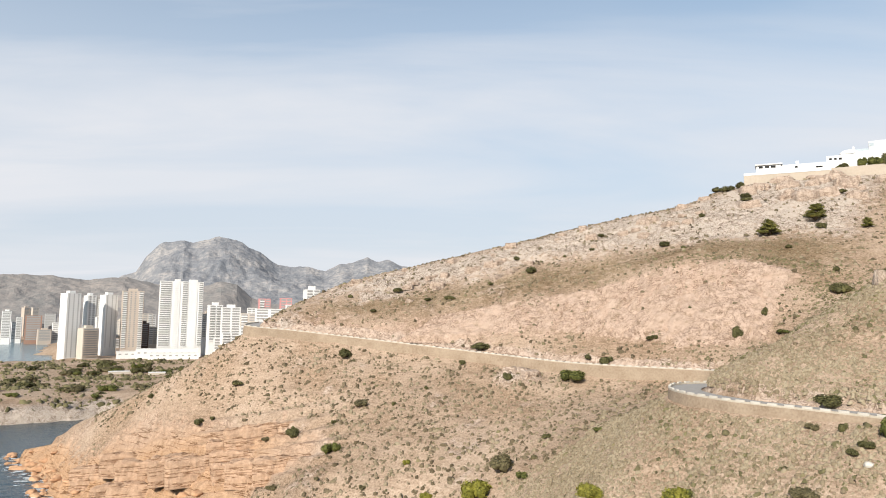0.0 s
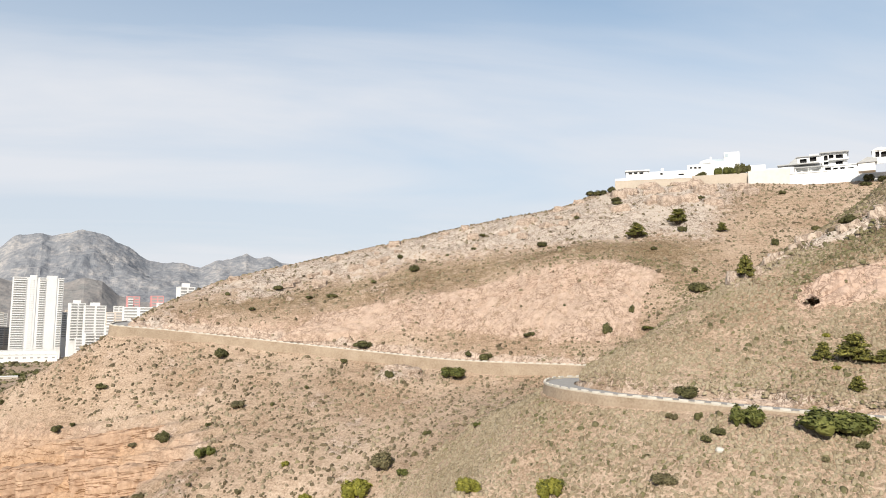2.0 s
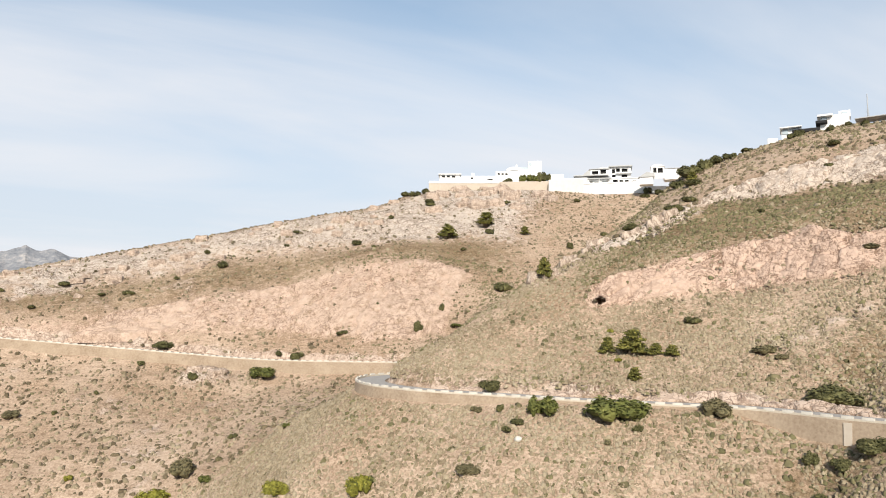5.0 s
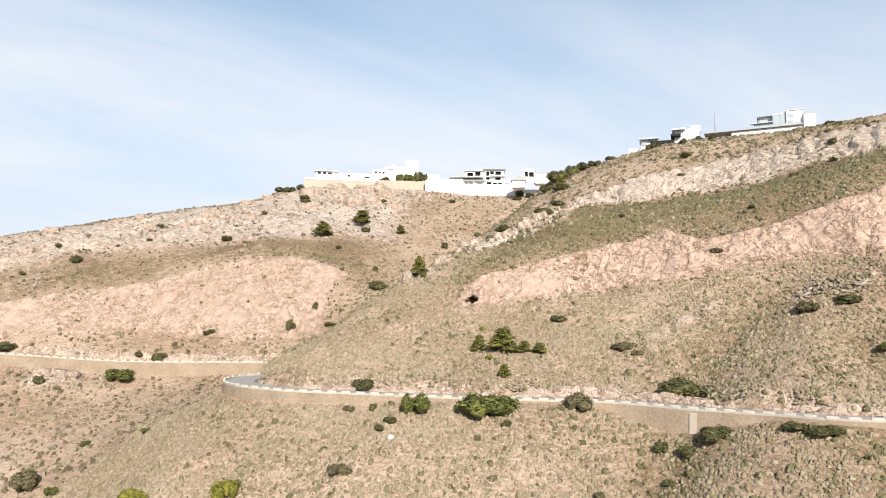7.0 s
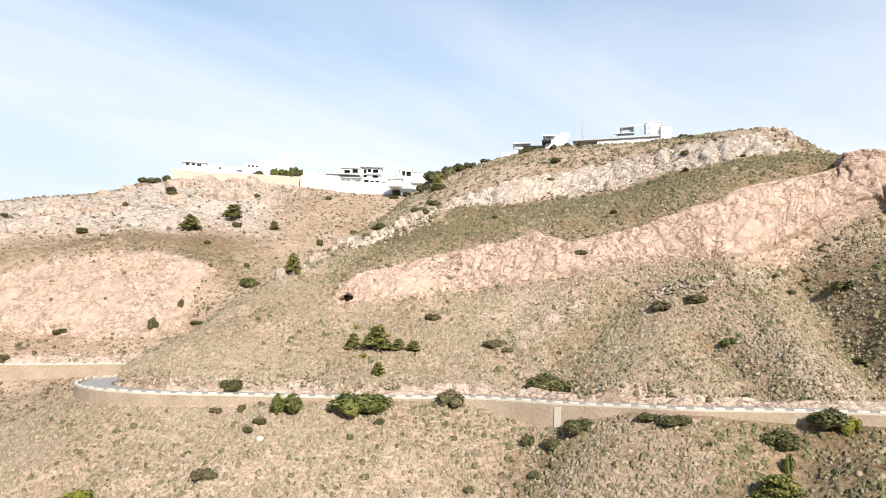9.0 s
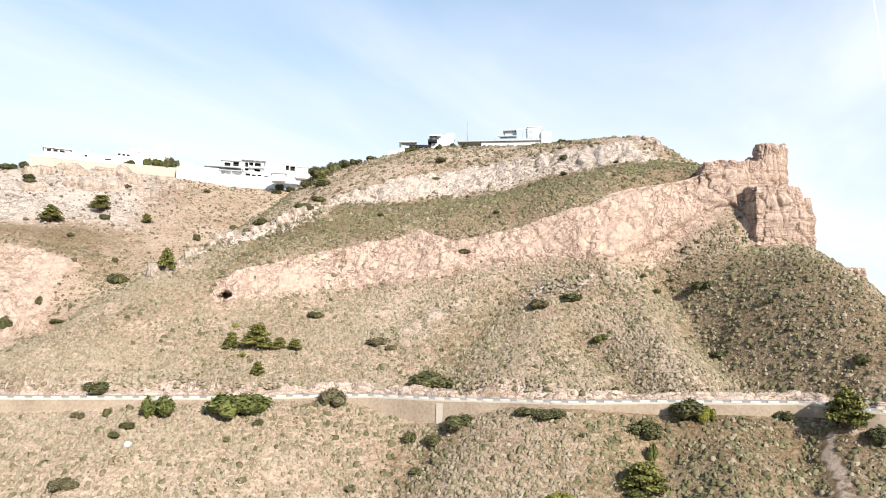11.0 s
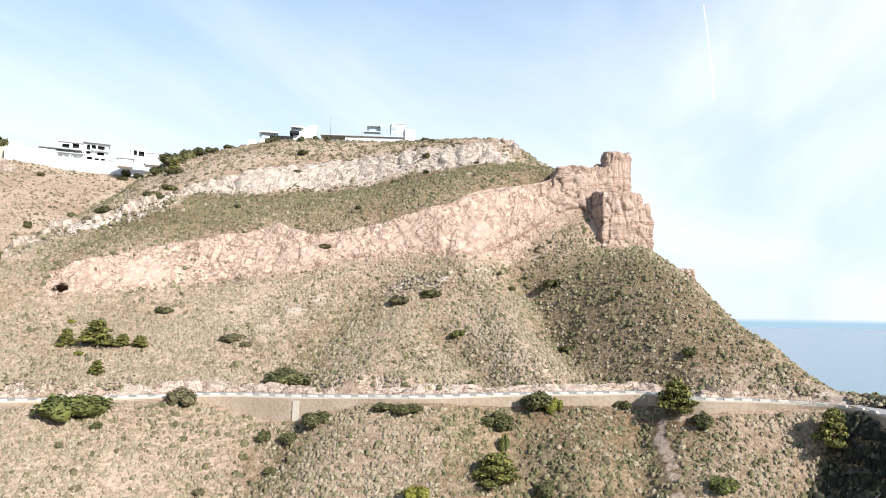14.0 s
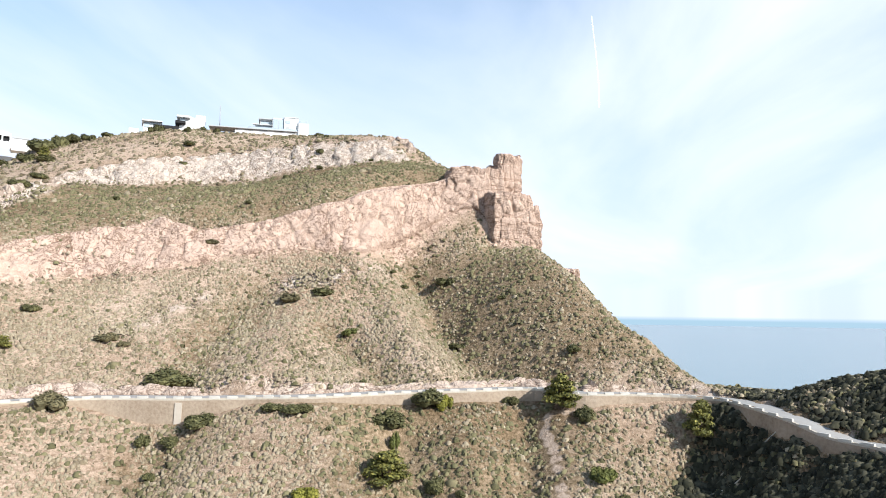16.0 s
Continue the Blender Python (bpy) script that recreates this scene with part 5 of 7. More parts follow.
EAST_LOWER_SHRUBS = [
    (115.8, 40.5, 6.2, 3.6, "dark"), (122.9, 36.1, 7.5, 3.7, "dark"), (123.1, 32.1, 3.1, 3.1, "lime"), (105.8, 36.9, 7.7, 4.6, "pine"),
    (108.2, 29.5, 3.8, 2.7, "dark"), (129.5, 21, 3.2, 1.9, "dark"), (108.7, 58.6, 3.9, 1.4, "dark"), (109.7, 54.6, 4.3, 1.2, "dark"),
    (127.9, 50.1, 2, 1.3, "dark"), (57.3, 112.7, 4.3, 1.6, "olive"), (83.1, 98, 1.9, 1.3, "dark"), (96.1, 72.9, 2.5, 1.8, "dark"),
    (77.5, 99.1, 1.4, 0.9, "olive"), (128.4, 11.7, 7.2, 5.4, "pine"), (125.5, 8.2, 4.2, 3.1, "dark"), (108.9, 48.3, 1, 0.8, "dark"),
    (86.5, 78.8, 2.3, 1.3, "olive"),
]
EAST_UPPER_SHRUBS = [
    (144.7, 59.4, 3.8, 2.2, "green"), (170, 55.5, 2.6, 1.3, "dark"), (173.8, 45.7, 6.1, 1.6, "dark"), (147.4, 10.9, 3.1, 1.9, "dark"),
    (170.2, 59.1, 2.1, 1.2, "dark"), (152, 69.9, 3.5, 1.4, "dark"), (147.8, 75.1, 4, 1.1, "olive"), (156.5, 37.9, 4.4, 1.3, "dark"),
    (178, 54.4, 2.1, 1.2, "dark"), (153.4, 101.2, 3.3, 1.2, "olive"), (205.4, 96, 2.6, 1.5, "dark"), (197.6, 104.3, 2.2, 1.3, "dark"),
    (211.1, 80.9, 2.6, 1.1, "dark"), (120, 98.4, 2.5, 1.3, "olive"), (162.4, 28.7, 2.4, 1.3, "dark"),
]
SADDLE_SHRUBS = [
    (127.6, -11.7, 6.2, 5.6, "pine"), (113.8, 4, 4.4, 3.3, "green"), (147.1, 10.9, 2.2, 1.8, "green"), (108.2, 29.6, 2.9, 2.2, "olive"),
    (97.1, 46.5, 4, 2.6, "lime"), (111.7, 0.8, 2, 1.1, "dark"), (114, 38.3, 1.8, 3.9, "green"), (107.1, 24.8, 2.3, 1.3, "dark"),
    (125.5, 49.1, 1.1, 0.9, "dark"),
]
CREST_TREES = [
    (195.2, 197.9, 9.9, 5.4, "dark"), (199.2, 194.2, 5.9, 5, "dark"), (183, 183.3, 7.2, 2.9, "dark"), (284.5, 321.6, 5.6, 4.9, "dark"),
    (189.6, 207.1, 6.4, 2.3, "dark"), (185.6, 194.1, 6.1, 3.5, "dark"), (206, 194.4, 4.6, 3.7, "dark"), (206.8, 189.1, 5.5, 3.2, "dark"),
    (214, 187.3, 5.5, 2.3, "dark"), (203.8, 191.4, 5.9, 3.6, "dark"), (200.6, 196.1, 4.6, 2.7, "dark"), (219.3, 171.7, 3.6, 2.3, "dark"),
    (219.8, 169.4, 3.2, 2.7, "dark"), (222.5, 171, 4.6, 2.7, "dark"), (223.7, 160.2, 3.1, 2.7, "dark"), (234, 160.1, 2.8, 1.8, "dark"),
    (230.5, 151.4, 3.6, 2.2, "dark"), (229.6, 108.3, 3.3, 1.9, "dark"), (228.1, 104.7, 2.4, 1.4, "dark"), (156.1, 389.7, 6.8, 3.1, "dark"),
    (158.2, 381.3, 7.4, 4, "dark"), (164.9, 384.3, 6.1, 4.1, "dark"),
]
VILLA_HEDGES = [
    (229.4, 374.3, 7.1, 6.4, "green"), (232.8, 372.2, 7.1, 6.1, "green"), (236.2, 370, 7.1, 6.1, "green"), (239.3, 368, 7.1, 8.6, "dark"),
    (242.4, 366, 5.7, 7.1, "dark"), (221.2, 379.2, 6.4, 3.6, "dark"),
]
HEDGE_BASE = 165.0


# ------------------------------------------------------------------ distant mountains
def skyline_height(line, az):
    p = np.array(line)
    return np.interp(az, p[:, 0], p[:, 1])


def mountain(name, label, line, near, far, mat, rough, seed, step):
    a0, a1 = line[0][0], line[-1][0]
    az = np.arange(a0, a1 + 1e-6, step)
    s = np.linspace(0, 1, 60)
    aa, ss = np.meshgrid(az, s)
    crest = EYE + np.tan(np.radians(skyline_height(line, aa))) * far * 0.93
    d = near + (far - near) * ss
    x, y = d * np.sin(np.radians(aa)), d * np.cos(np.radians(aa))
    shape = np.where(ss < 0.82, (ss / 0.82) ** 1.35, 1 - (ss - 0.82) * 2.5)
    fold = fbm(x / rough, y / rough, seed, 5)
    gully = np.abs(fbm(x / (rough * 0.5), y / (rough * 0.9), seed + 3, 4))
    z = 8 + (crest - 8) * np.clip(shape, 0, 1)
    z += (fold * 0.40 + 0.05 - gully * 0.28) * (crest - 8) * np.clip(ss * (1 - np.clip((ss - 0.55) / 0.30, 0, 1)), 0, 1) * 1.0
    z += fbm(x / (rough * 0.12), y / (rough * 0.12), seed + 9, 3) * (crest - 8) * 0.03
    nx, ny = len(az), len(s)
    i = (np.arange(ny - 1)[:, None] * nx + np.arange(nx - 1)[None]).ravel()
    quads = np.column_stack([i, i + 1, i + nx + 1, i + nx])
    me = bpy.data.meshes.new(name)
    me.from_pydata(np.column_stack([x.ravel(), y.ravel(), z.ravel()]).tolist(), [], quads.tolist())
    me.materials.append(mat)
    tagged(new(name, me), label, "mountain", kind="structure")


# haze of distance is put into these colours, bluer on the peak
M_PEAK = material("haze_blue_limestone", [(0.135, 0.148, 0.168), (0.215, 0.217, 0.228), (0.37, 0.345, 0.325)], (0.045, 0.007), 1.0, 1.0, contrast=3.0, spec=0.0)
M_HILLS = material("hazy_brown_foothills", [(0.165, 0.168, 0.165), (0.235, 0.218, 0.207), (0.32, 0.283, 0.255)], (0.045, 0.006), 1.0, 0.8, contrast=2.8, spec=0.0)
mountain("backdrop_peak", "bare limestone massif beyond the town, blue-grey from haze in its colour", PEAK_SKYLINE, 3300, 4700, M_PEAK, 620, 11, 0.12)
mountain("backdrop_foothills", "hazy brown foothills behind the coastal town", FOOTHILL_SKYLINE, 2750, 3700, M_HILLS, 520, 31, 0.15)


def contrail():
    p = smooth_line(CONTRAIL, 40)
    bm = bmesh.new()
    rows = []
    for k, q in enumerate(p):
        f = k / (len(p) - 1)
        r = 3.5 + 4.5 * f + 1.0 * math.sin(k * 1.7)
        rows.append([bm.verts.new((q[0] + r * math.cos(a), q[1] + r * 0.5 * math.sin(a), q[2] + 0.3 * r * math.sin(2 * a + k))) for a in np.linspace(0, 2 * math.pi, 8, endpoint=False)])
    for a, b in zip(rows[:-1], rows[1:]):
        for k in range(8):
            bm.faces.new((a[k], a[(k + 1) % 8], b[(k + 1) % 8], b[k]))
    m = bpy.data.materials.new("ice_cloud")
    m.use_nodes = True
    t = m.node_tree
    t.nodes.clear()
    out, mix = t.nodes.new("ShaderNodeOutputMaterial"), t.nodes.new("ShaderNodeMixShader")
    a, b = t.nodes.new("ShaderNodeBsdfTransparent"), t.nodes.new("ShaderNodeBsdfTranslucent")
    d = t.nodes.new("ShaderNodeBsdfDiffuse")
    b.inputs[0].default_value = d.inputs[0].default_value = (0.95, 0.95, 0.95, 1)
    add = t.nodes.new("ShaderNodeAddShader")
    t.links.new(b.outputs[0], add.inputs[0]); t.links.new(d.outputs[0], add.inputs[1])
    mix.inputs[0].default_value = 0.26
    t.links.new(a.outputs[0], mix.inputs[1]); t.links.new(add.outputs[0], mix.inputs[2])
    t.links.new(mix.outputs[0], out.inputs[0])
    tagged(mesh_object("backdrop_contrail", bm, m, True), "thin white condensation trail high in the sky", "contrail", kind="structure")


contrail()


# ------------------------------------------------------------------ parapet of the road
def build_parapet():
    bm = bmesh.new()
    prof = ((-0.62, 0.0), (-0.62, 0.36), (-0.22, 0.36), (-0.22, 0.0))
    rows = [[bm.verts.new((p[0] + n[0] * o, p[1] + n[1] * o, p[2] + 0.02 + dz)) for o, dz in prof] for p, n in zip(ROAD_LINE, ROAD_IN)]
    for a, b in zip(rows[:-1], rows[1:]):
        for k in range(3):
            bm.faces.new((a[k], a[k + 1], b[k + 1], b[k]))
    wall = mesh_object("wall_parapet", bm, M_COPING)
    tagged(wall, "low pale stone parapet with raised blocks along the road edge", "parapet", kind="structure")
    block = mesh_of(box(-0.9, 0.9, -0.23, 0.23, 0.0, 0.46, 0.05), "merlon", M_WHITEWASH)
    run, due = 0.0, 1.0
    rnd = random.Random(4)
    for k in range(1, len(ROAD_LINE)):
        a, b = ROAD_LINE[k - 1], ROAD_LINE[k]
        step = float(np.linalg.norm(b - a))
        while due <= run + step:
            q = a + (b - a) * (due - run) / step
            n = ROAD_IN[k]
            yaw = math.degrees(math.atan2(-n[0], n[1]))
            piece("merlon", block, wall, pose(q[0] - n[0] * 0.42, q[1] - n[1] * 0.42, q[2] + 0.2 + rnd.uniform(-0.03, 0.03), 0, 0, yaw + rnd.uniform(-2, 2)))
            due += 3.05 * rnd.uniform(0.97, 1.03)
        run += step


build_parapet()


def pilaster():
    """The pale buttress on the tall stretch of the wall."""
    g = np.array(GULLY_WALL[0])
    k = int(np.linalg.norm(ROAD_LINE[:, :2] - g, axis=1).argmin())
    p, n = ROAD_LINE[k], ROAD_IN[k]
    yaw = math.degrees(math.atan2(-n[0], n[1]))
    bm = bmesh.new()
    rows = [[bm.verts.new((x, y, z)) for x, y in ((-0.6, -yo), (0.6, -yo), (0.6, 0.4), (-0.6, 0.4))] for yo, z in ((1.5, -7.5), (0.85, -0.35))]
    for i in range(4):
        bm.faces.new((rows[0][i], rows[0][(i + 1) % 4], rows[1][(i + 1) % 4], rows[1][i]))
    bm.faces.new(rows[1])
    ob = mesh_object("trim_buttress", bm, M_STONE)
    ob.matrix_basis = pose(p[0], p[1], p[2], 0, 0, yaw)
    tagged(ob, "pale concrete buttress on the tall retaining wall", "buttress", kind="structure")


pilaster()


# ------------------------------------------------------------------ crags of the headland
def crag(name, label, at, size, turn, seed, group, taper=0.12, lean=0.0, dip=(0, 0), tint=(0.75, 0.05, 0.6), category="crag", n=(26, 22, 34)):
    """A jointed limestone block: a fine box, pushed by broad noise and cut by upright joints."""
    faces, verts, index = [], [], {}

    def vert(i, j, k):
        key = (i, j, k)
        if key not in index:
            index[key] = len(verts)
            verts.append((2 * i / n[0] - 1, 2 * j / n[1] - 1, k / n[2]))
        return index[key]
    for i in range(n[0]):
        for j in range(n[1]):
            faces.append((vert(i, j, n[2]), vert(i + 1, j, n[2]), vert(i + 1, j + 1, n[2]), vert(i, j + 1, n[2])))
    for k in range(n[2]):
        for i in range(n[0]):
            faces.append((vert(i, 0, k), vert(i + 1, 0, k), vert(i + 1, 0, k + 1), vert(i, 0, k + 1)))
            faces.append((vert(i + 1, n[1], k), vert(i, n[1], k), vert(i, n[1], k + 1), vert(i + 1, n[1], k + 1)))
        for j in range(n[1]):
            faces.append((vert(0, j + 1, k), vert(0, j, k), vert(0, j, k + 1), vert(0, j + 1, k + 1)))
            faces.append((vert(n[0], j, k), vert(n[0], j + 1, k), vert(n[0], j + 1, k + 1), vert(n[0], j, k + 1)))
    v = np.array(verts)
    r = np.hypot(v[:, 0], v[:, 1])
    sq = np.maximum(np.abs(v[:, 0]), np.abs(v[:, 1]))
    rnd_ = 0.25 * (sq / np.maximum(r, 1e-6)) + 0.75
    v[:, 0] *= rnd_ * (1 - taper * v[:, 2]); v[:, 1] *= rnd_ * (1 - taper * v[:, 2])
    top = np.clip((v[:, 2] - 0.86) / 0.14, 0, 1)
    v[:, 0] *= 1 - 0.10 * top ** 2; v[:, 1] *= 1 - 0.10 * top ** 2
    p = v * np.array((size[0] / 2, size[1] / 2, size[2]))
    p[:, 0] += lean * v[:, 2] * size[2]
    out = v.copy(); out[:, 2] = 0.25 * top
    out /= np.linalg.norm(out, axis=1)[:, None] + 1e-9
    q = p + seed * 17.3
    f1, f2 = cells(q[:, 0] / 4.5, q[:, 1] / 4.5, q[:, 2] / 7.5, seed)
    e1, e2 = cells(q[:, 0] / 1.9, q[:, 1] / 1.9, q[:, 2] / 3.4, seed + 5)
    ledge = np.round(3 * perlin(q[:, 0] / 11, q[:, 1] / 11, q[:, 2] / 2.6)) / 3
    push = 0.8 * fbm(q[:, 0] / 8, q[:, 1] / 8, q[:, 2] / 18, 3) + 0.3 * (0.5 - f1) - 0.9 * smoothstep(0.06, 0.0, f2 - f1) + 0.7 * ledge + 0.25 * (0.5 - e1) - 0.35 * smoothstep(0.10, 0.0, e2 - e1)
    p += out * (push * min(1.0, size[0] / 9.0))[:, None]
    p[:, 2] += top * min(1.6, size[2] * 0.2) * fbm(q[:, 0] / 4, q[:, 1] / 4, seed, 3)
    me = bpy.data.meshes.new(name)
    me.from_pydata(p.tolist(), [], faces)
    for key, val in (("rock", 1.0), ("red", tint[0]), ("pale", tint[1]), ("green", 0.1), ("slab", tint[2]), ("orange", tint[3] if len(tint) > 3 else 0.0)):
        a = me.attributes.new(key, "FLOAT", "POINT")
        a.data.foreach_set("value", np.full(len(p), val, np.float32))
    me.materials.append(M_GROUND)
    me.polygons.foreach_set("use_smooth", np.ones(len(faces), bool))
    ob = new(name, me)
    ob.matrix_basis = pose(*at, dip[0], dip[1], turn)
    tagged(ob, label, category, group, "structure")


def polar(az, d, z):
    return (d * math.sin(radians(az)), d * math.cos(radians(az)), z)


FINE = (40, 30, 52)
crag("trim_crag", "broad pink limestone buttress at the end of the ridge", polar(80.4, 197.5, 88), (13.2, 9.5, 25.4), -55, 1, "headland crags", 0.03, n=FINE)
crag("trim_crag", "upright pink limestone pillar at the cliff edge", polar(81.8, 199, 86), (9.0, 8, 23.4), -62, 2, "headland crags", 0.03, n=FINE)
crag("trim_crag", "weathered pale summit block on the headland cliff", polar(80.35, 206, 100), (8.6, 7, 26.6), -58, 3, "headland crags", 0.10, n=FINE)
crag("trim_crag", "low rock step joining the summit block to the ridge", polar(77.6, 202, 96), (19, 10, 25.2), -68, 4, "headland crags", 0.06, n=FINE)
crag("trim_crag", "sloping rock flank beside the summit block", polar(79.2, 207, 98), (6.4, 7, 25.8), -70, 5, "headland crags", 0.35, n=FINE)
crag("trim_crag", "small pale rock step on the shoulder", polar(85.6, 184, 86), (5.5, 6, 5.0), -84, 6, "headland crags", 0.25)


def resample(line, n):
    p = smooth_line(line, 1.0)
    s = np.concatenate([[0], np.cumsum(np.linalg.norm(np.diff(p, axis=0), axis=1))])
    t = np.linspace(0, s[-1], n)
    return np.column_stack([np.interp(t, s, p[:, k]) for k in range(3)])


def rock_face(label, foot, top, gap, amp, seed, tint, flute=1.0, bare=1.0):
    """A bare rock face between its foot and its upper edge: blocks, upright flutes and ledges."""
    span = float(np.linalg.norm(np.diff(np.array(foot), axis=0), axis=1).sum())
    n = int(span / gap)
    a, b = resample(foot, n), resample(top, n)
    m = int(np.linalg.norm(b - a, axis=1).mean() / gap * 1.15) + 8
    v = np.linspace(-0.08, 1.08, m)
    p = a[None] + (b - a)[None] * v[:, None, None]
    gu, gv = np.gradient(p, axis=1), np.gradient(p, axis=0)
    nrm = np.cross(gu, gv)
    nrm /= np.linalg.norm(nrm, axis=2, keepdims=True) + 1e-9
    if (nrm[..., 0] * p[..., 0] + nrm[..., 1] * p[..., 1]).mean() > 0:
        nrm = -nrm
    q = p.reshape(-1, 3)
    w1, w2 = 1.6 * fbm(q[:, 0] / 9, q[:, 1] / 9, q[:, 2] / 9, 2), 1.6 * fbm(q[:, 0] / 9, q[:, 1] / 9, q[:, 2] / 9 + 50, 2)
    f1, f2 = cells((q[:, 0] + w1) / 5.5, (q[:, 1] + w2) / 5.5, (q[:, 2] + w1) / 7.5, seed)
    e1, e2 = cells((q[:, 0] + w2) / 2.0, (q[:, 1] + w1) / 2.0, (q[:, 2] + w2) / 2.6, seed + 9)
    along = np.tile(np.arange(n) * gap, m)
    push = 0.9 * (0.55 - f1) - 0.9 * smoothstep(0.11, 0, f2 - f1) + 0.3 * (0.5 - e1) - 0.25 * smoothstep(0.14, 0, e2 - e1)
    push += flute * 0.9 * fbm((along + 2 * w1) / 3.6, q[:, 2] / 16, seed, 3) + 1.0 * fbm(q[:, 0] / 16, q[:, 1] / 16, q[:, 2] / 14, 3)
    vv = np.repeat(v, n)
    uu = np.tile(np.linspace(0, 1, n), m)
    rag = 0.07 * fbm(along / 7, seed, 0, 3)
    edge = smoothstep(-0.06, 0.10, vv + rag) * smoothstep(1.06, 0.94, vv + rag) * smoothstep(0.0, 0.03, uu) * smoothstep(1.0, 0.97, uu)
    q = q + nrm.reshape(-1, 3) * ((0.5 + push * amp) * edge - 2.2 * (1 - edge))[:, None]
    i = (np.arange(m - 1)[:, None] * n + np.arange(n - 1)[None]).ravel()
    quads = np.column_stack([i, i + 1, i + n + 1, i + n])
    mid = q[quads].mean(1)
    quads = quads[((mid[:, :2] - np.array(CAVE[:2])) ** 2).sum(1) / 2.3 + ((mid[:, 2] - CAVE[2]) / 1.15) ** 2 > 1]
    me = bpy.data.meshes.new("wall_rock_face")
    me.from_pydata(q.tolist(), [], quads.tolist())
    me.polygons.foreach_set("use_smooth", np.ones(len(quads), bool))
    for key, val in (("rock", bare), ("red", tint[0]), ("pale", tint[1]), ("green", 0.1), ("slab", 0.3)):
        at = me.attributes.new(key, "FLOAT", "POINT")
        at.data.foreach_set("value", np.full(len(q), val, np.float32))
    me.materials.append(M_GROUND)
    tagged(new("wall_rock_face", me), label, "cliff", kind="structure")


rock_face("long band of pale pink limestone cliff across the slope", LOW_BAND_FOOT[:-2], LOW_BAND_TOP, 0.5, 0.72, 3, (0.7, 0.0), 1.0, 1.0)
rock_face("upper band of pale grey limestone below the crest", HIGH_BAND_FOOT[2:10], HIGH_BAND_TOP[1:], 0.65, 1.0, 5, (0.1, 0.9), 1.5, 0.82)
rock_face("broad fluted pinkish rock face above the far road", WEST_ROCK_FOOT[2:], WEST_ROCK_TOP[2:], 0.9, 0.7, 7, (0.4, 0.15), 1.4, 0.75)

for _k0, _k1 in ((int(len(ROAD_LINE) * 0.03), int(np.linalg.norm(ROAD_LINE[:, :2] - np.array((88, 228)), axis=1).argmin())),
                 (int(np.linalg.norm(ROAD_LINE[:, :2] - np.array((70, 150)), axis=1).argmin()), int(np.abs(_az - 92.0).argmin()))):
    _f = np.column_stack([ROAD_LINE[:, :2] + ROAD_IN * (ROAD_WIDE + 0.55)[:, None], ROAD_LINE[:, 2] - 0.2])[_k0:_k1:3]
    _h = (1.2 + 2.2 * fbm(_f[:, 0] / 12, _f[:, 1] / 12, 4, 3)) * np.where(np.hypot(_f[:, 0], _f[:, 1]) > 225, 2.0, 1.0)
    _g = np.column_stack([_f[:, :2] + ROAD_IN[_k0:_k1:3] * 2.4, _f[:, 2] + np.clip(_h, 0.15, 5.5)])
    rock_face("pale broken rock cut above the mountain road", _f, _g, 0.45, 0.55, 12, (0.5, 0.4), 0.6)


def outcrops():
    """Blocks of pale limestone that break the soil along the spur and the crests."""
    rnd = random.Random(17)
    ribs = smooth_line([(a, b, 0) for a, b in OUTCROP_SPUR], 3.6)
    for k, (p, q) in enumerate(zip(ribs[:-1], ribs[1:])):
        x, y, s = p[0] + rnd.uniform(-1.5, 1.5), p[1] + rnd.uniform(-1.5, 1.5), rnd.uniform(2.2, 4.2)
        crag("trim_outcrop", "slanting pale limestone rib along the spur", (x, y, ground_z(x, y) - s * 0.55), (s * rnd.uniform(1.4, 2.2), s * 0.7, s), math.degrees(math.atan2(q[1] - p[1], q[0] - p[0])) + rnd.uniform(-14, 14), 90 + k,
             "limestone ribs", 0.3, 0.0, (rnd.uniform(-16, 4), rnd.uniform(-24, -4)), (0.2, 0.7, 0.4), "rock outcrop", (14, 9, 9))
    spots = [(p[0], p[1], rnd.uniform(2.6, 4.4)) for p in smooth_line([(a, b, 0) for a, b in CREST_CLIFF], 4.0)]
    spots += [(p[0], p[1], rnd.uniform(3, 6)) for p in smooth_line([(a, b, 0) for a, b in OUTCROP_WEST], 6.0)]
    edge = np.array(PLATEAU_EDGE[1:4])
    for _ in range(34):
        k, f = rnd.randrange(2), rnd.random()
        p = edge[k] * (1 - f) + edge[k + 1] * f
        back = rnd.uniform(0.86, 0.985)
        spots.append((p[0] * back, p[1] * back, rnd.uniform(3.5, 10)))
    crest = np.array(CREST_WEST)
    for _ in range(40):
        k, f = rnd.randrange(2, len(crest) - 2), rnd.random()
        p = crest[k] * (1 - f) + crest[k + 1] * f
        back = rnd.uniform(0.88, 0.99)
        spots.append((p[0] * back, p[1] * back, rnd.uniform(3, 7)))
    for k, (x, y, s) in enumerate(spots):
        z = ground_z(x, y)
        h = s * rnd.uniform(0.5, 0.8)
        crag("trim_outcrop", "blocky pale limestone outcrop breaking the dry slope", (x, y, z - h * 0.55), (s * rnd.uniform(0.9, 1.5), s * 0.9, h), facing((x, y)) + rnd.uniform(-40, 40), 40 + k, "limestone outcrops", 0.12, 0.0,
             (rnd.uniform(-14, 6), rnd.uniform(-12, 12)), (0.25, 0.55, 0.5), "rock outcrop", (9, 8, 6))


def facing(at, off=0.0):
    return -math.degrees(math.atan2(at[0], at[1])) + off


outcrops()


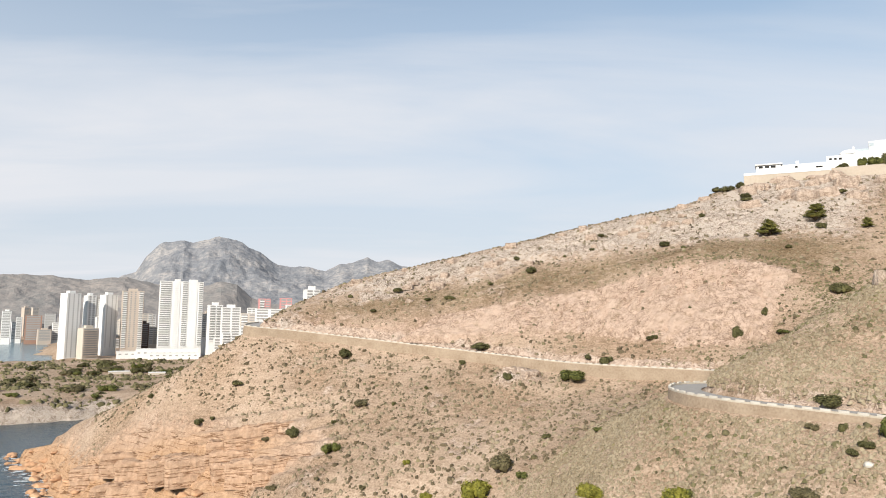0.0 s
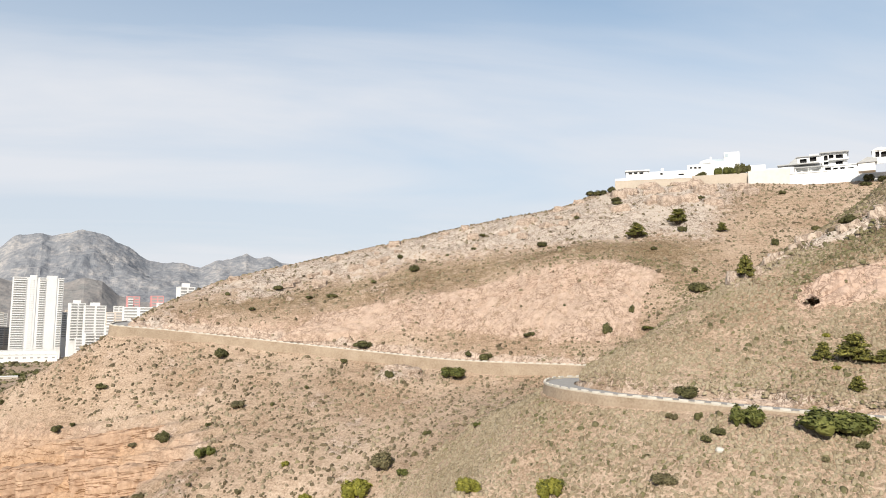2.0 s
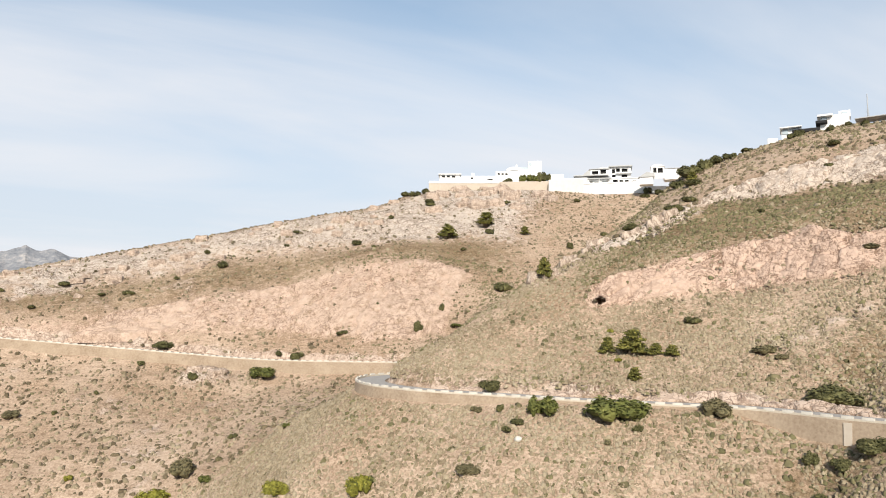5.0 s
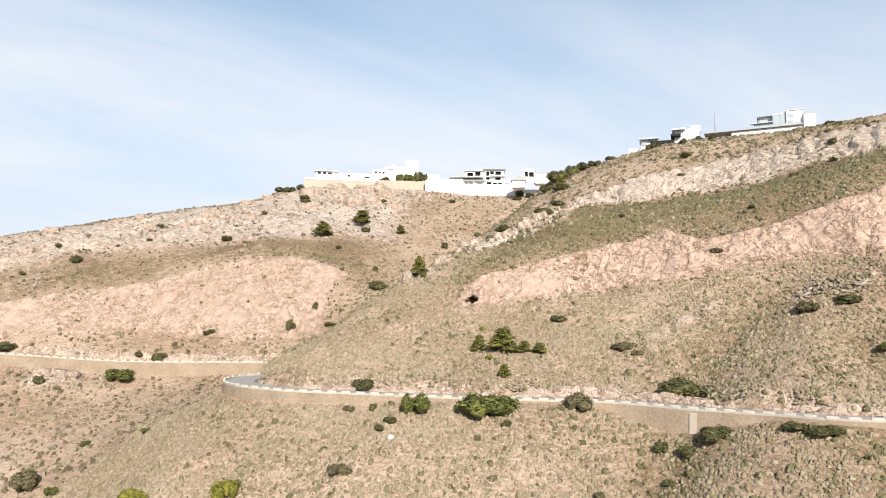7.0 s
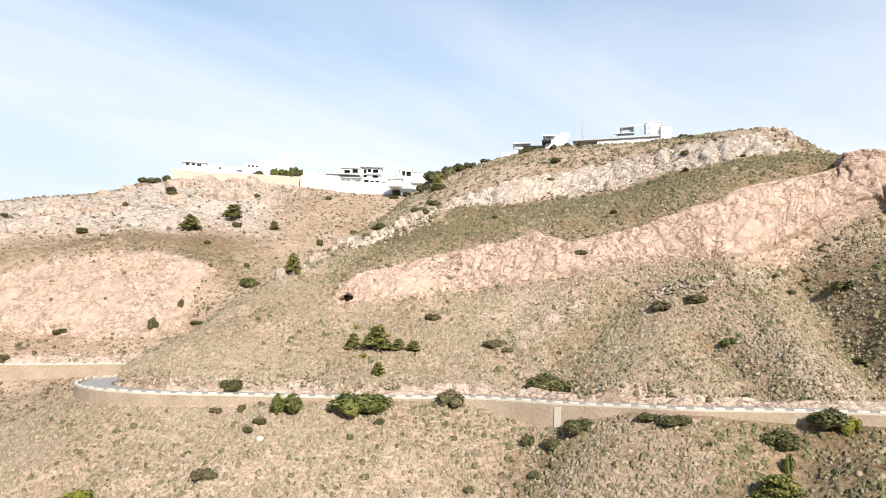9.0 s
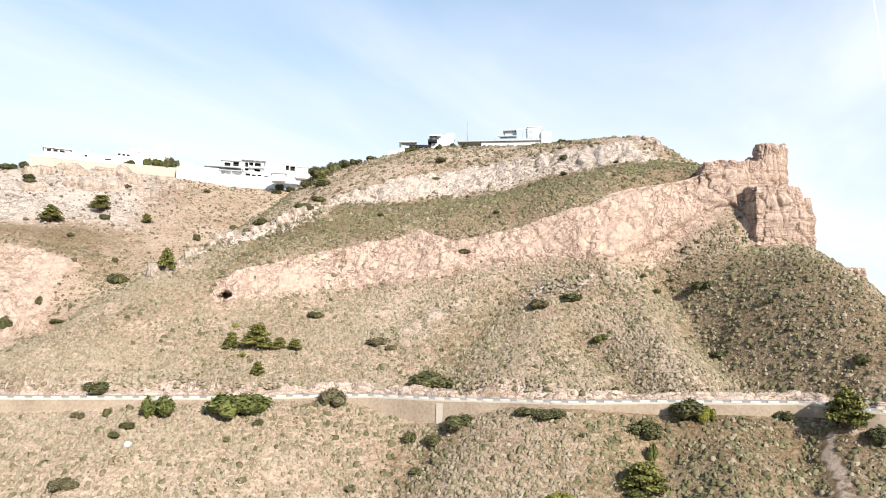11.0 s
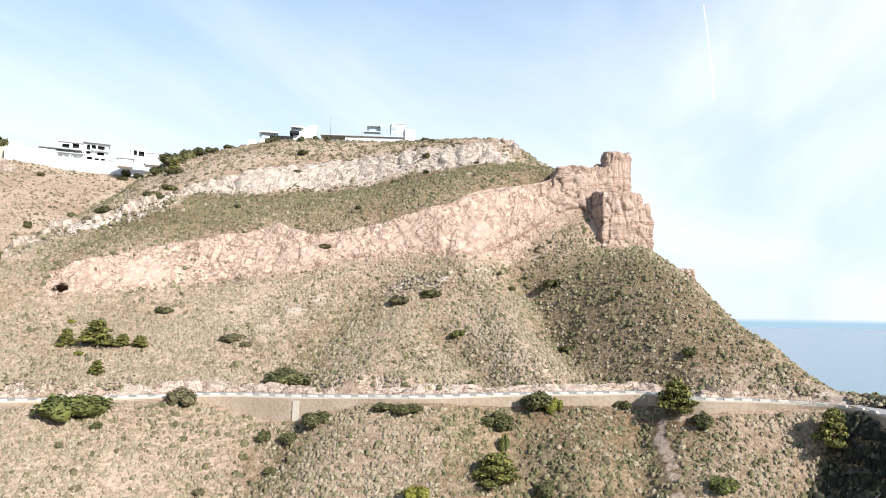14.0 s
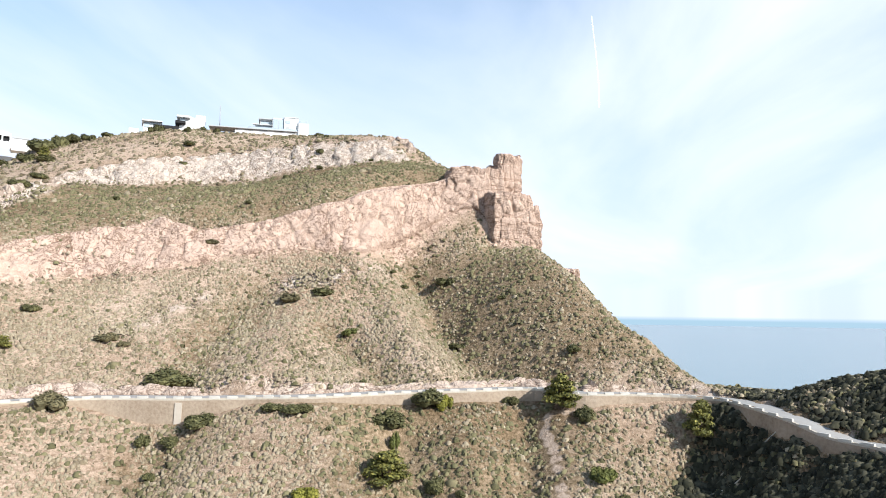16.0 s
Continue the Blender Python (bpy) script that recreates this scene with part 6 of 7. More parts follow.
def shore_slabs():
    """Tilted beds of pale orange limestone that stand out of the slope above the cove."""
    rnd = random.Random(31)
    beds = smooth_line([(a, b, 0) for a, b in SLAB_ONE], 34.0).tolist() + smooth_line([(a, b, 0) for a, b in SLAB_TWO], 30.0).tolist()
    for k, p in enumerate(beds):
        x, y = p[0] + rnd.uniform(-3, 3), p[1] + rnd.uniform(-4, 4)
        w, d, h = rnd.uniform(20, 34), rnd.uniform(6, 9), rnd.uniform(9.0, 11.0)
        face = -math.degrees(math.atan2(x, y)) + rnd.uniform(-25, 5)
        z = ground_z(x, y)
        if z < -3:
            continue
        crag("trim_slab", "tilted bed of pale orange limestone above the cove", (x, y, z - h + 0.5), (w, d, h), face, 10 + k, "shore slabs", 0.0, 0.0, (rnd.uniform(-8, -2), rnd.uniform(-6, -1)), (0.7, 0.1, 1.0, 0.6), "rock slab", (34, 14, 14))


shore_slabs()


def cave():
    """The hollow behind the cave mouth in the rock band."""
    bm = bmesh.new()
    bmesh.ops.create_icosphere(bm, subdivisions=3, radius=1.0)
    a = math.atan2(CAVE[0], CAVE[1])
    for v in bm.verts:
        f = 1 + 0.2 * noise.noise(v.co * 2)
        v.co = Vector((v.co.x * 2.3 * f, v.co.y * 3.4 * f + 2.6, v.co.z * 2.2 * f - 0.2))
    drop = [f for f in bm.faces if f.calc_center_median().y < 0.2]
    bmesh.ops.delete(bm, geom=drop, context="FACES")
    me = bpy.data.meshes.new("trim_cave")
    bm.to_mesh(me)
    bm.free()
    for key, val in (("rock", 1.0), ("red", 0.6), ("pale", 0.0), ("green", 0.0), ("slab", 0.0)):
        at = me.attributes.new(key, "FLOAT", "POINT")
        at.data.foreach_set("value", np.full(len(me.vertices), val, np.float32))
    me.materials.append(M_GROUND)
    ob = new("trim_cave", me)
    ob.matrix_basis = pose(*CAVE, 0, 0, -math.degrees(a))
    tagged(ob, "small dark cave hollow in the pink rock band", "cave", kind="structure")


cave()


def boulder(name, x, y, size, seed, label, mat=None):
    bm = bmesh.new()
    bmesh.ops.create_icosphere(bm, subdivisions=2, radius=1.0)
    for v in bm.verts:
        f = 1 + 0.35 * noise.noise(v.co * 1.3 + Vector((seed, 0, 0)))
        v.co = Vector((v.co.x * size[0] * f / 2, v.co.y * size[1] * f / 2, v.co.z * size[2] * f / 2))
    ob = mesh_object(name, bm, mat or M_STONE)
    ob.matrix_basis = pose(x, y, ground_z(x, y) + size[2] * 0.25, 0, 0, seed * 50)
    return tagged(ob, label, "boulder")


# ------------------------------------------------------------------ shrubs and pines
def leaf_crown(rnd, lobes, count, leaf, flat):
    """Leaf clumps set over and inside the lobes (x, y, z, radius, height)."""
    vs, fs = [], []
    areas = np.array([l[3] ** 2 for l in lobes]); areas /= areas.sum()
    pick = rnd.choice(len(lobes), count, p=areas)
    for k in pick:
        cx, cy, cz, r, h = lobes[k]
        u = rnd.normal(size=3); u /= np.linalg.norm(u)
        if u[2] < -0.35:
            u[2] = -u[2]
        rr = rnd.uniform(0.72, 1.06)
        p = np.array((cx, cy, cz)) + u * np.array((r, r, h)) * rr
        nrm = u * np.array((1, 1, 1 + flat)) + rnd.normal(size=3) * 0.55
        nrm /= np.linalg.norm(nrm)
        a = np.cross(nrm, rnd.normal(size=3)); a /= np.linalg.norm(a)
        b = np.cross(nrm, a)
        s = leaf * rnd.uniform(0.6, 1.3)
        i = len(vs)
        vs += [tuple(p - a * s), tuple(p - b * s * 0.6 + nrm * s * 0.15), tuple(p + a * s), tuple(p + b * s * 0.6 + nrm * s * 0.15)]
        fs.append((i, i + 1, i + 2, i + 3))
    return vs, fs


def limb(bm, a, b, ra, rb, sides=6):
    a, b = Vector(a), Vector(b)
    q = (b - a).to_track_quat("Z", "Y")
    rows = []
    for p, r in ((a, ra), ((a + b) / 2 + Vector((0.02, 0.015, 0)), (ra + rb) / 2), (b, rb)):
        rows.append([bm.verts.new(p + q @ Vector((r * math.cos(t), r * math.sin(t), 0))) for t in np.linspace(0, 2 * math.pi, sides, endpoint=False)])
    for s, t in zip(rows[:-1], rows[1:]):
        for k in range(sides):
            bm.faces.new((s[k], s[(k + 1) % sides], t[(k + 1) % sides], t[k]))
    bm.faces.new(rows[-1])


def shrub_prototype(kind, seed, m, label, category, name, group):
    """A shrub or pine one metre wide and one high, under an Empty at its base."""
    rnd = np.random.RandomState(seed)
    top = thing(name, m, label, category, group)
    lobes = []
    if kind == "pine":
        n = 15
        for k in range(n):
            t = 2.4 * k + rnd.uniform(0, 0.8)
            zc = 0.16 + 0.74 * k / (n - 1)
            rad = 0.28 * (1.15 - 0.8 * (k / (n - 1)))
            lobes.append((rad * math.cos(t), rad * math.sin(t), zc, rnd.uniform(0.19, 0.27) * (1.1 - 0.4 * k / n), rnd.uniform(0.09, 0.15)))
        count, leaf, flat = 1900, 0.044, 0.8
    else:
        n = rnd.randint(6, 10)
        for k in range(n):
            t, rad = rnd.uniform(0, 2 * math.pi), 0.33 * math.sqrt(rnd.uniform(0, 1))
            zc = 0.45 - rad * 0.5 + rnd.uniform(-0.08, 0.1)
            lobes.append((rad * math.cos(t), rad * math.sin(t), zc, rnd.uniform(0.16, 0.27), rnd.uniform(0.24, 0.42)))
        count, leaf, flat = 1100, 0.052, 0.2
    bm = bmesh.new()
    for cx, cy, cz, r, h in lobes:
        limb(bm, (0.02 * cx, 0.02 * cy, -0.15), (cx * 0.8, cy * 0.8, cz), 0.022 if kind == "pine" else 0.016, 0.006, 5)
    if kind == "pine":
        limb(bm, (0, 0, -0.2), (0.02, 0.01, 0.85), 0.04, 0.012, 7)
        part("trunk", bm, M_BARK, top)
    else:
        part("stems", bm, M_BARK, top)
    vs, fs = leaf_crown(rnd, lobes, count, leaf, flat)
    me = bpy.data.meshes.new("crown")
    me.from_pydata(vs, [], fs)
    me.materials.append(LEAF[kind])
    ob = new("crown", me)
    ob.parent = top
    # the dense inner twigs that keep daylight from showing through
    bm = bmesh.new()
    for cx, cy, cz, r, h in lobes:
        res = bmesh.ops.create_icosphere(bm, subdivisions=2, radius=1.0)
        for v in res["verts"]:
            f = (0.55 if kind == "pine" else 0.78) + 0.30 * noise.noise(v.co * 2.2 + Vector((cx * 9, cy * 9, seed)))
            v.co = Vector((cx + v.co.x * r * f, cy + v.co.y * r * f, cz + v.co.z * h * f))
    part("inner_foliage", bm, LEAF[kind], top)
    return top


PROTO = {}
KIND = {
    "dark": ("shrub", "dense dark-green rounded shrub on the dry slope", "shrub"),
    "green": ("shrub", "broad mid-green leafy shrub on the dry slope", "shrub"),
    "lime": ("shrub", "bright yellow-green young pine shrub on the slope", "shrub"),
    "olive": ("shrub", "dry olive-brown straggling shrub on the slope", "shrub"),
    "pine": ("pine_tree", "small wind-shaped pine with layered green tufts", "tree"),
}


def plant(places, group, seed, base=None):
    rnd = random.Random(seed)
    for x, y, w, h, kind in places:
        key = (kind, rnd.randrange(3))
        name, label, cat = KIND[kind]
        z = ground_z(x, y) if base is None else base
        h = max(h, w * 0.42)
        size = Vector((w * 1.08, w * rnd.uniform(0.85, 1.1), h * 1.12))
        m = pose(x, y, z - 0.06 * h, 0, 0, rnd.uniform(0, 360))
        if key not in PROTO:
            PROTO[key] = shrub_prototype(kind, 10 * sorted(KIND).index(kind) + key[1], m @ Matrix.Diagonal((*size, 1)), label, cat, name, group)
        else:
            p = PROTO[key]
            c = copy_thing(p, m @ Matrix.Diagonal((size.x / p.scale.x, size.y / p.scale.y, size.z / p.scale.z, 1)))
            tagged(c, group=group)


for k, (places, group) in enumerate(((WEST_SLOPE_SHRUBS, "shrubs on the western slope"), (WEST_CREST_SHRUBS, "shrubs on the western crest"), (VALLEY_HEAD_SHRUBS, "shrubs at the valley head"),
                                     (SPUR_SHRUBS, "shrubs on the spur"), (UPHILL_PINES, "pines above the road"), (ROADSIDE_SHRUBS, "shrubs along the road"),
                                     (RAVINE_SHRUBS, "shrubs in the ravine"), (EAST_LOWER_SHRUBS, "shrubs below the eastern road"), (EAST_UPPER_SHRUBS, "shrubs on the eastern slope"),
                                     (SADDLE_SHRUBS, "shrubs by the saddle"), (CREST_TREES, "trees along the crest"), (VILLA_HEDGES, "hedge before the domed villa"))):
    plant(places, group, k + 1, HEDGE_BASE if places is VILLA_HEDGES else None)


def headland_shrubs():
    """Scattered bushes of the low headland before the town."""
    rnd = random.Random(21)
    out = []
    while len(out) < 90:
        a, d = rnd.uniform(-34, -17), rnd.uniform(600, 930)
        x, y = d * math.sin(radians(a)), d * math.cos(radians(a))
        if noise.noise(Vector((x / 90, y / 90, 3))) > -0.12 and ground_z(x, y) > 8:
            w = rnd.choice((4, 5, 6, 8, 11, 15)) * rnd.uniform(0.8, 1.2)
            out.append((x, y, w, w * rnd.uniform(0.35, 0.5), rnd.choice(("dark", "olive", "green", "dark", "olive"))))
    return out


def shore_rocks():
    rnd = random.Random(12)
    pts = smooth_line(SHORE[:5], 5.0)
    for k, p in enumerate(pts):
        for _ in range(2):
            x, y = p[0] + rnd.uniform(-5, 5), p[1] + rnd.uniform(-7, 7)
            s = rnd.uniform(1.5, 5.0)
            ob = boulder("shore_rock", x, y, (s * rnd.uniform(1, 1.7), s, s * rnd.uniform(0.45, 0.8)), k + rnd.random(), "orange-brown wave-washed rock at the shore", M_SHORE)
            ob.location.z = max(ob.location.z, 0.1)
            tagged(ob, category="rock", group="shore rocks")


shore_rocks()


def foam():
    """Broken white wash where the swell meets the shore rocks."""
    rnd = np.random.RandomState(9)
    vs, fs = [], []
    for p in smooth_line(SHORE[:5], 3.0):
        for _ in range(4):
            x, y = p[0] + rnd.uniform(-9, 5), p[1] + rnd.uniform(-9, 9)
            r, t0 = rnd.uniform(0.8, 3.2), rnd.uniform(0, 3)
            i = len(vs)
            n = 11
            vs += [(x + r * rnd.uniform(0.4, 1.1) * math.cos(t), y + 0.55 * r * rnd.uniform(0.4, 1.1) * math.sin(t + t0), 0.05 + 0.02 * (i % 3)) for t in np.linspace(0, 2 * math.pi, n, endpoint=False)]
            fs.append(tuple(range(i, i + n)))
    me = bpy.data.meshes.new("sea_foam")
    me.from_pydata(vs, [], fs)
    me.materials.append(material("white_foam", [(0.45, 0.50, 0.52), (0.75, 0.77, 0.78)], (1.5, 0.3), 0.6, 0.2))
    tagged(new("sea_foam", me), "broken white foam round the shore rocks", "foam", kind="stuff")


foam()
plant(headland_shrubs(), "shrubs on the headland", 40)
plant([(-367, 766, 17, 12, "dark"), (-327, 784, 9, 8, "dark"), (-345, 745, 14, 5, "green"), (-318, 735, 18, 5, "dark"), (-352, 715, 15, 4.5, "dark"), (-290, 742, 12, 5, "green"), (-385, 742, 13, 5, "dark"), (-270, 735, 14, 5, "dark")],
      "trees before the towers", 41)
boulder("boulder", 66.5, 110.5, (1.5, 1.3, 1.2), 3, "rounded white boulder among shrubs below the road", M_WHITEWASH)


# ------------------------------------------------------------------ low scrub and tussocks over the slopes
def grid_sample(h, x, y):
    i = np.clip(np.searchsorted(GX, x) - 1, 0, len(GX) - 2)
    j = np.clip(np.searchsorted(GY, y) - 1, 0, len(GY) - 2)
    u, v = (x - GX[i]) / (GX[i + 1] - GX[i]), (y - GY[j]) / (GY[j + 1] - GY[j])
    return (h[j, i] * (1 - u) + h[j, i + 1] * u) * (1 - v) + (h[j + 1, i] * (1 - u) + h[j + 1, i + 1] * u) * v


def tussocks(name, label, n, region, size, keep, mat, seed):
    """Small domed clumps, jagged at the rim, joined into one mesh."""
    rnd = np.random.RandomState(seed)
    x, y = region(rnd, n)
    z = grid_sample(LAND_Z, x, y)
    ok = keep(x, y, z, rnd)
    x, y, z = x[ok], y[ok], z[ok]
    n = len(x)
    s = size * np.clip(np.exp(rnd.normal(0, 0.5, n)), 0.4, 2.4)
    ring1, ring2 = 5, 4
    vs = np.zeros((n, ring1 + ring2 + 1, 3))
    t0 = rnd.uniform(0, 6.28, n)
    wide, turn = rnd.uniform(0.62, 1.5, n), rnd.uniform(0, 3.14, n)
    for k in range(ring1):
        r = s * rnd.uniform(0.42, 0.98, n)
        t = t0 + 2 * math.pi * k / ring1
        vs[:, k] = np.stack([x + r * np.cos(t), y + r * np.sin(t), z - 0.25 * s], 1)
    for k in range(ring2):
        r = s * rnd.uniform(0.22, 0.70, n)
        t = t0 + 0.4 + 2 * math.pi * k / ring2
        vs[:, ring1 + k] = np.stack([x + r * np.cos(t), y + r * np.sin(t), z + s * rnd.uniform(0.20, 0.60, n)], 1)
    vs[:, -1] = np.stack([x + s * rnd.uniform(-.15, .15, n), y + s * rnd.uniform(-.15, .15, n), z + s * rnd.uniform(0.42, 0.76, n)], 1)
    # stretch each cushion along its own direction
    ct, st = np.cos(turn)[:, None], np.sin(turn)[:, None]
    rx, ry = vs[:, :, 0] - x[:, None], vs[:, :, 1] - y[:, None]
    a, b = (rx * ct + ry * st) * wide[:, None], (ry * ct - rx * st) / wide[:, None]
    vs[:, :, 0], vs[:, :, 1] = x[:, None] + a * ct - b * st, y[:, None] + a * st + b * ct
    tri = []
    top = ring1 + ring2
    for k in range(ring2):
        tri.append((ring1 + k, ring1 + (k + 1) % ring2, top))
    for k in range(ring1):
        a, b = k, (k + 1) % ring1
        c, d = ring1 + min(k, ring2 - 1), ring1 + (min(k + 1, ring2) % ring2)
        tri.append((a, b, c))
        if k < ring2:
            tri.append((b, d, c))
    tri = np.array(tri)
    m = ring1 + ring2 + 1
    faces = (tri[None] + (np.arange(n) * m)[:, None, None]).reshape(-1, 3)
    me = bpy.data.meshes.new(name)
    me.vertices.add(n * m)
    me.vertices.foreach_set("co", vs.reshape(-1))
    me.loops.add(faces.size)
    me.loops.foreach_set("vertex_index", faces.reshape(-1).astype(np.int32))
    me.polygons.add(len(faces))
    me.polygons.foreach_set("loop_start", np.arange(len(faces), dtype=np.int32) * 3)
    me.update()
    me.materials.append(mat)
    tagged(new(name, me), label, "scrub", kind="stuff")


def ring_region(a0, a1, d0, d1):
    def f(rnd, n):
        a, d = np.radians(rnd.uniform(a0, a1, n)), np.sqrt(rnd.uniform(d0 ** 2, d1 ** 2, n))
        return d * np.sin(a), d * np.cos(a)
    return f


def rock_mask(x, y):
    m = 1.2 * zone(LOW_BAND_FOOT, LOW_BAND_TOP, x, y, 3) + 0.9 * zone(HIGH_BAND_FOOT[1:9], HIGH_BAND_TOP, x, y, 5) + 0.95 * zone(WEST_ROCK_FOOT, WEST_ROCK_TOP, x, y, 12)
    return m + 0.85 * zone(WEST_SLOPE, CREST_WEST + PLATEAU_EDGE[1:4], x, y, 20)


def keeper(green, patch):
    def f(x, y, z, rnd):
        off, gap, zr = road_offset(x, y)
        ok = (z > 9) & (edge_distance([(a, b, 0) for a, b in TRACK], x, y) > 1.5) & (edge_distance([(a, b, 0) for a, b in SLAB_ONE + SLAB_TWO[::-1]], x, y) > 13) & ~((gap < 12) & (off > -1.6) & (off < ROAD_WIDTH + 1.6))
        p = np.clip(1 - 0.95 * rock_mask(x, y), 0.10, 1)
        g = np.clip(green_zones(x, y) + 0.12 + 0.6 * fbm(x / 26, y / 26, 4, 3), 0, 1)
        p = p * (0.22 + 0.5 * g if green is None else g if green else 1 - 0.93 * g) * np.clip(0.75 + patch * fbm(x / 7, y / 7, 8, 3), 0.05, 1)
        return ok & (rnd.uniform(0, 1, len(x)) < p)
    return f


tussocks("scrub_near", "low dry grey-brown tussocks on the near slope", 215000, ring_region(5, 112, 98, 200), 0.33, keeper(False, 1.1), M_SCRUB, 1)
tussocks("scrub_green", "low green garrigue clumps on the eastern slope", 170000, ring_region(17, 112, 98, 310), 0.40, keeper(True, 1.0), M_SCRUB_GREEN, 2)
tussocks("scrub_far", "low dry tussocks on the upper and western slopes", 75000, ring_region(-26, 74, 195, 450), 0.6, keeper(False, 1.2), M_SCRUB_FAR, 3)
tussocks("scrub_headland", "olive scrub clumps over the low headland", 6500, ring_region(-38, -14, 592, 980), 2.0, lambda x, y, z, rnd: (z > 7) & (rnd.uniform(0, 1, len(x)) < np.clip(0.45 + 1.2 * fbm(x / 60, y / 60, 2, 3), 0.05, 1)), M_SCRUB_GREEN, 6)
tussocks("scrub_north", "closed scrub on the cool north slope, shade put into its dark colour", 32000, ring_region(88, 112, 88, 150), 0.55,
         lambda x, y, z, rnd: (north_slope(x, y) > rnd.uniform(0.1, 1, len(x))) & ~((road_offset(x, y)[1] < 12) & (road_offset(x, y)[0] > -1.2) & (road_offset(x, y)[0] < ROAD_WIDTH + 1.0)), M_SCRUB_SHADED, 6)
tussocks("scrub_fine", "scattered dark dwarf bushes on the slopes", 26000, ring_region(-26, 110, 96, 440), 0.5, keeper(None, 1.3), LEAF["olive"], 4)


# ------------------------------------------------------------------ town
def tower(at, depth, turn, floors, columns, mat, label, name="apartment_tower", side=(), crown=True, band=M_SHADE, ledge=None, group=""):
    """A block of flats: walls, and for each column of the front a window and a balcony on every floor."""
    x, y, z, w, h = at
    g = min(ground_z(x, y), z) - 1.0
    top = thing(name, pose(x, y, g, 0, 0, turn), label, "building", group)
    h = z + h - g
    b0 = z - g + 2.0
    bm = box(-w / 2, w / 2, 0, depth, 0, h)
    box(-w / 2 - 0.15, w / 2 + 0.15, -0.15, depth + 0.15, h, h + 0.7, bm=bm)
    part("wall", bm, mat, top)
    if crown:
        part("roof", box(-w * 0.22, w * 0.22, depth * 0.3, depth * 0.75, h + 0.7, h + 4.2), mat, top)
    fh = (h - b0) / floors
    for faces, tall in ((columns, 0), (side, 1)):
        for c0, c1, kind in faces:
            span = depth if tall else w
            u0, u1 = (c0 - 0.5) * span, (c1 - 0.5) * span
            turn2 = pose(w / 2, depth / 2, 0, 0, 0, 90) if tall else pose(0, 0, 0)
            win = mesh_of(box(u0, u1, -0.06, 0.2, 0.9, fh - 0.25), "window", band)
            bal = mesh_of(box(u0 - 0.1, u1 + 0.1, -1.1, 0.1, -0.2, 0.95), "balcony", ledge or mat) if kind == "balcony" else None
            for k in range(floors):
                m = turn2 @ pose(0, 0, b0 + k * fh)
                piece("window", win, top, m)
                if bal:
                    piece("balcony", bal, top, m)
    return top


T = TOWERS
tower(T[0], 20, facing(T[0], 24), 28, [(0.12, 0.2, "w"), (0.45, 0.53, "w"), (0.78, 0.86, "w")], M_WHITE, "slender white high-rise with small windows above the shore", side=[(0.1, 0.3, "balcony"), (0.42, 0.62, "balcony"), (0.74, 0.94, "balcony")], ledge=M_GREY)
tower(T[1], 16, facing(T[1], 20), 26, [(0.15, 0.4, "w"), (0.6, 0.85, "w")], M_WHITE, "narrow white high-rise behind the shore tower")
tower(T[2], 16, facing(T[2], 25), 12, [(0.05, 0.95, "balcony")], M_CREAM, "mid-rise cream and brown flats with long balconies", side=[(0.1, 0.9, "w")], ledge=M_TAN)
tower(T[3], 19, facing(T[3], 24), 26, [(0.1, 0.18, "w"), (0.5, 0.58, "w"), (0.8, 0.88, "w")], M_WHITE, "white slab high-rise with a grey shaded side", side=[(0.1, 0.45, "balcony"), (0.55, 0.9, "balcony")], ledge=M_GREY)
tower(T[4], 22, facing(T[4], 4), 26, [(0.03, 0.22, "balcony"), (0.36, 0.44, "w"), (0.56, 0.64, "w"), (0.78, 0.97, "balcony")], M_TAN, "brown brick high-rise with white balconies", ledge=M_WHITE, side=[(0.1, 0.9, "w")])
tower(T[5], 14, facing(T[5], 0), 11, [(0.1, 0.9, "balcony")], M_BROWN, "dark brown mid-rise flats between the towers", ledge=M_BROWN)
tower(T[6], 24, facing(T[6], 3), 30, [(0.02, 0.26, "balcony"), (0.33, 0.41, "balcony"), (0.52, 0.64, "balcony"), (0.90, 0.99, "balcony")], M_WHITE, "broad white high-rise with stacked balconies", crown=False, side=[(0.2, 0.8, "w")])
tower(T[7], 14, facing(T[7], 0), 9, [(0.1, 0.9, "balcony")], M_BROWN, "dark brown block beside the white high-rise", ledge=M_BROWN)
for k, (u0, u1) in enumerate(((0.33, 0.46), (0.66, 0.86))):
    top = [o for o in scene.objects if o.name.startswith("apartment_tower") and o.get("label", "").startswith("broad white")][0]
    x, y, z, w, h = T[6]
    hh = z + h - (min(ground_z(x, y), z) - 1.0)
    part("lift_house", box((u0 - 0.5) * w, (u1 - 0.5) * w, -0.6, 14, 2, hh + 3.4), M_WHITE, top)

mats = (M_WHITE, M_WHITE, M_CREAM, M_WHITE, M_PINK, M_PINK, M_WHITE, M_WHITE, M_WHITE, M_CREAM, M_CREAM, M_WHITE) + (M_WHITE,) * 6
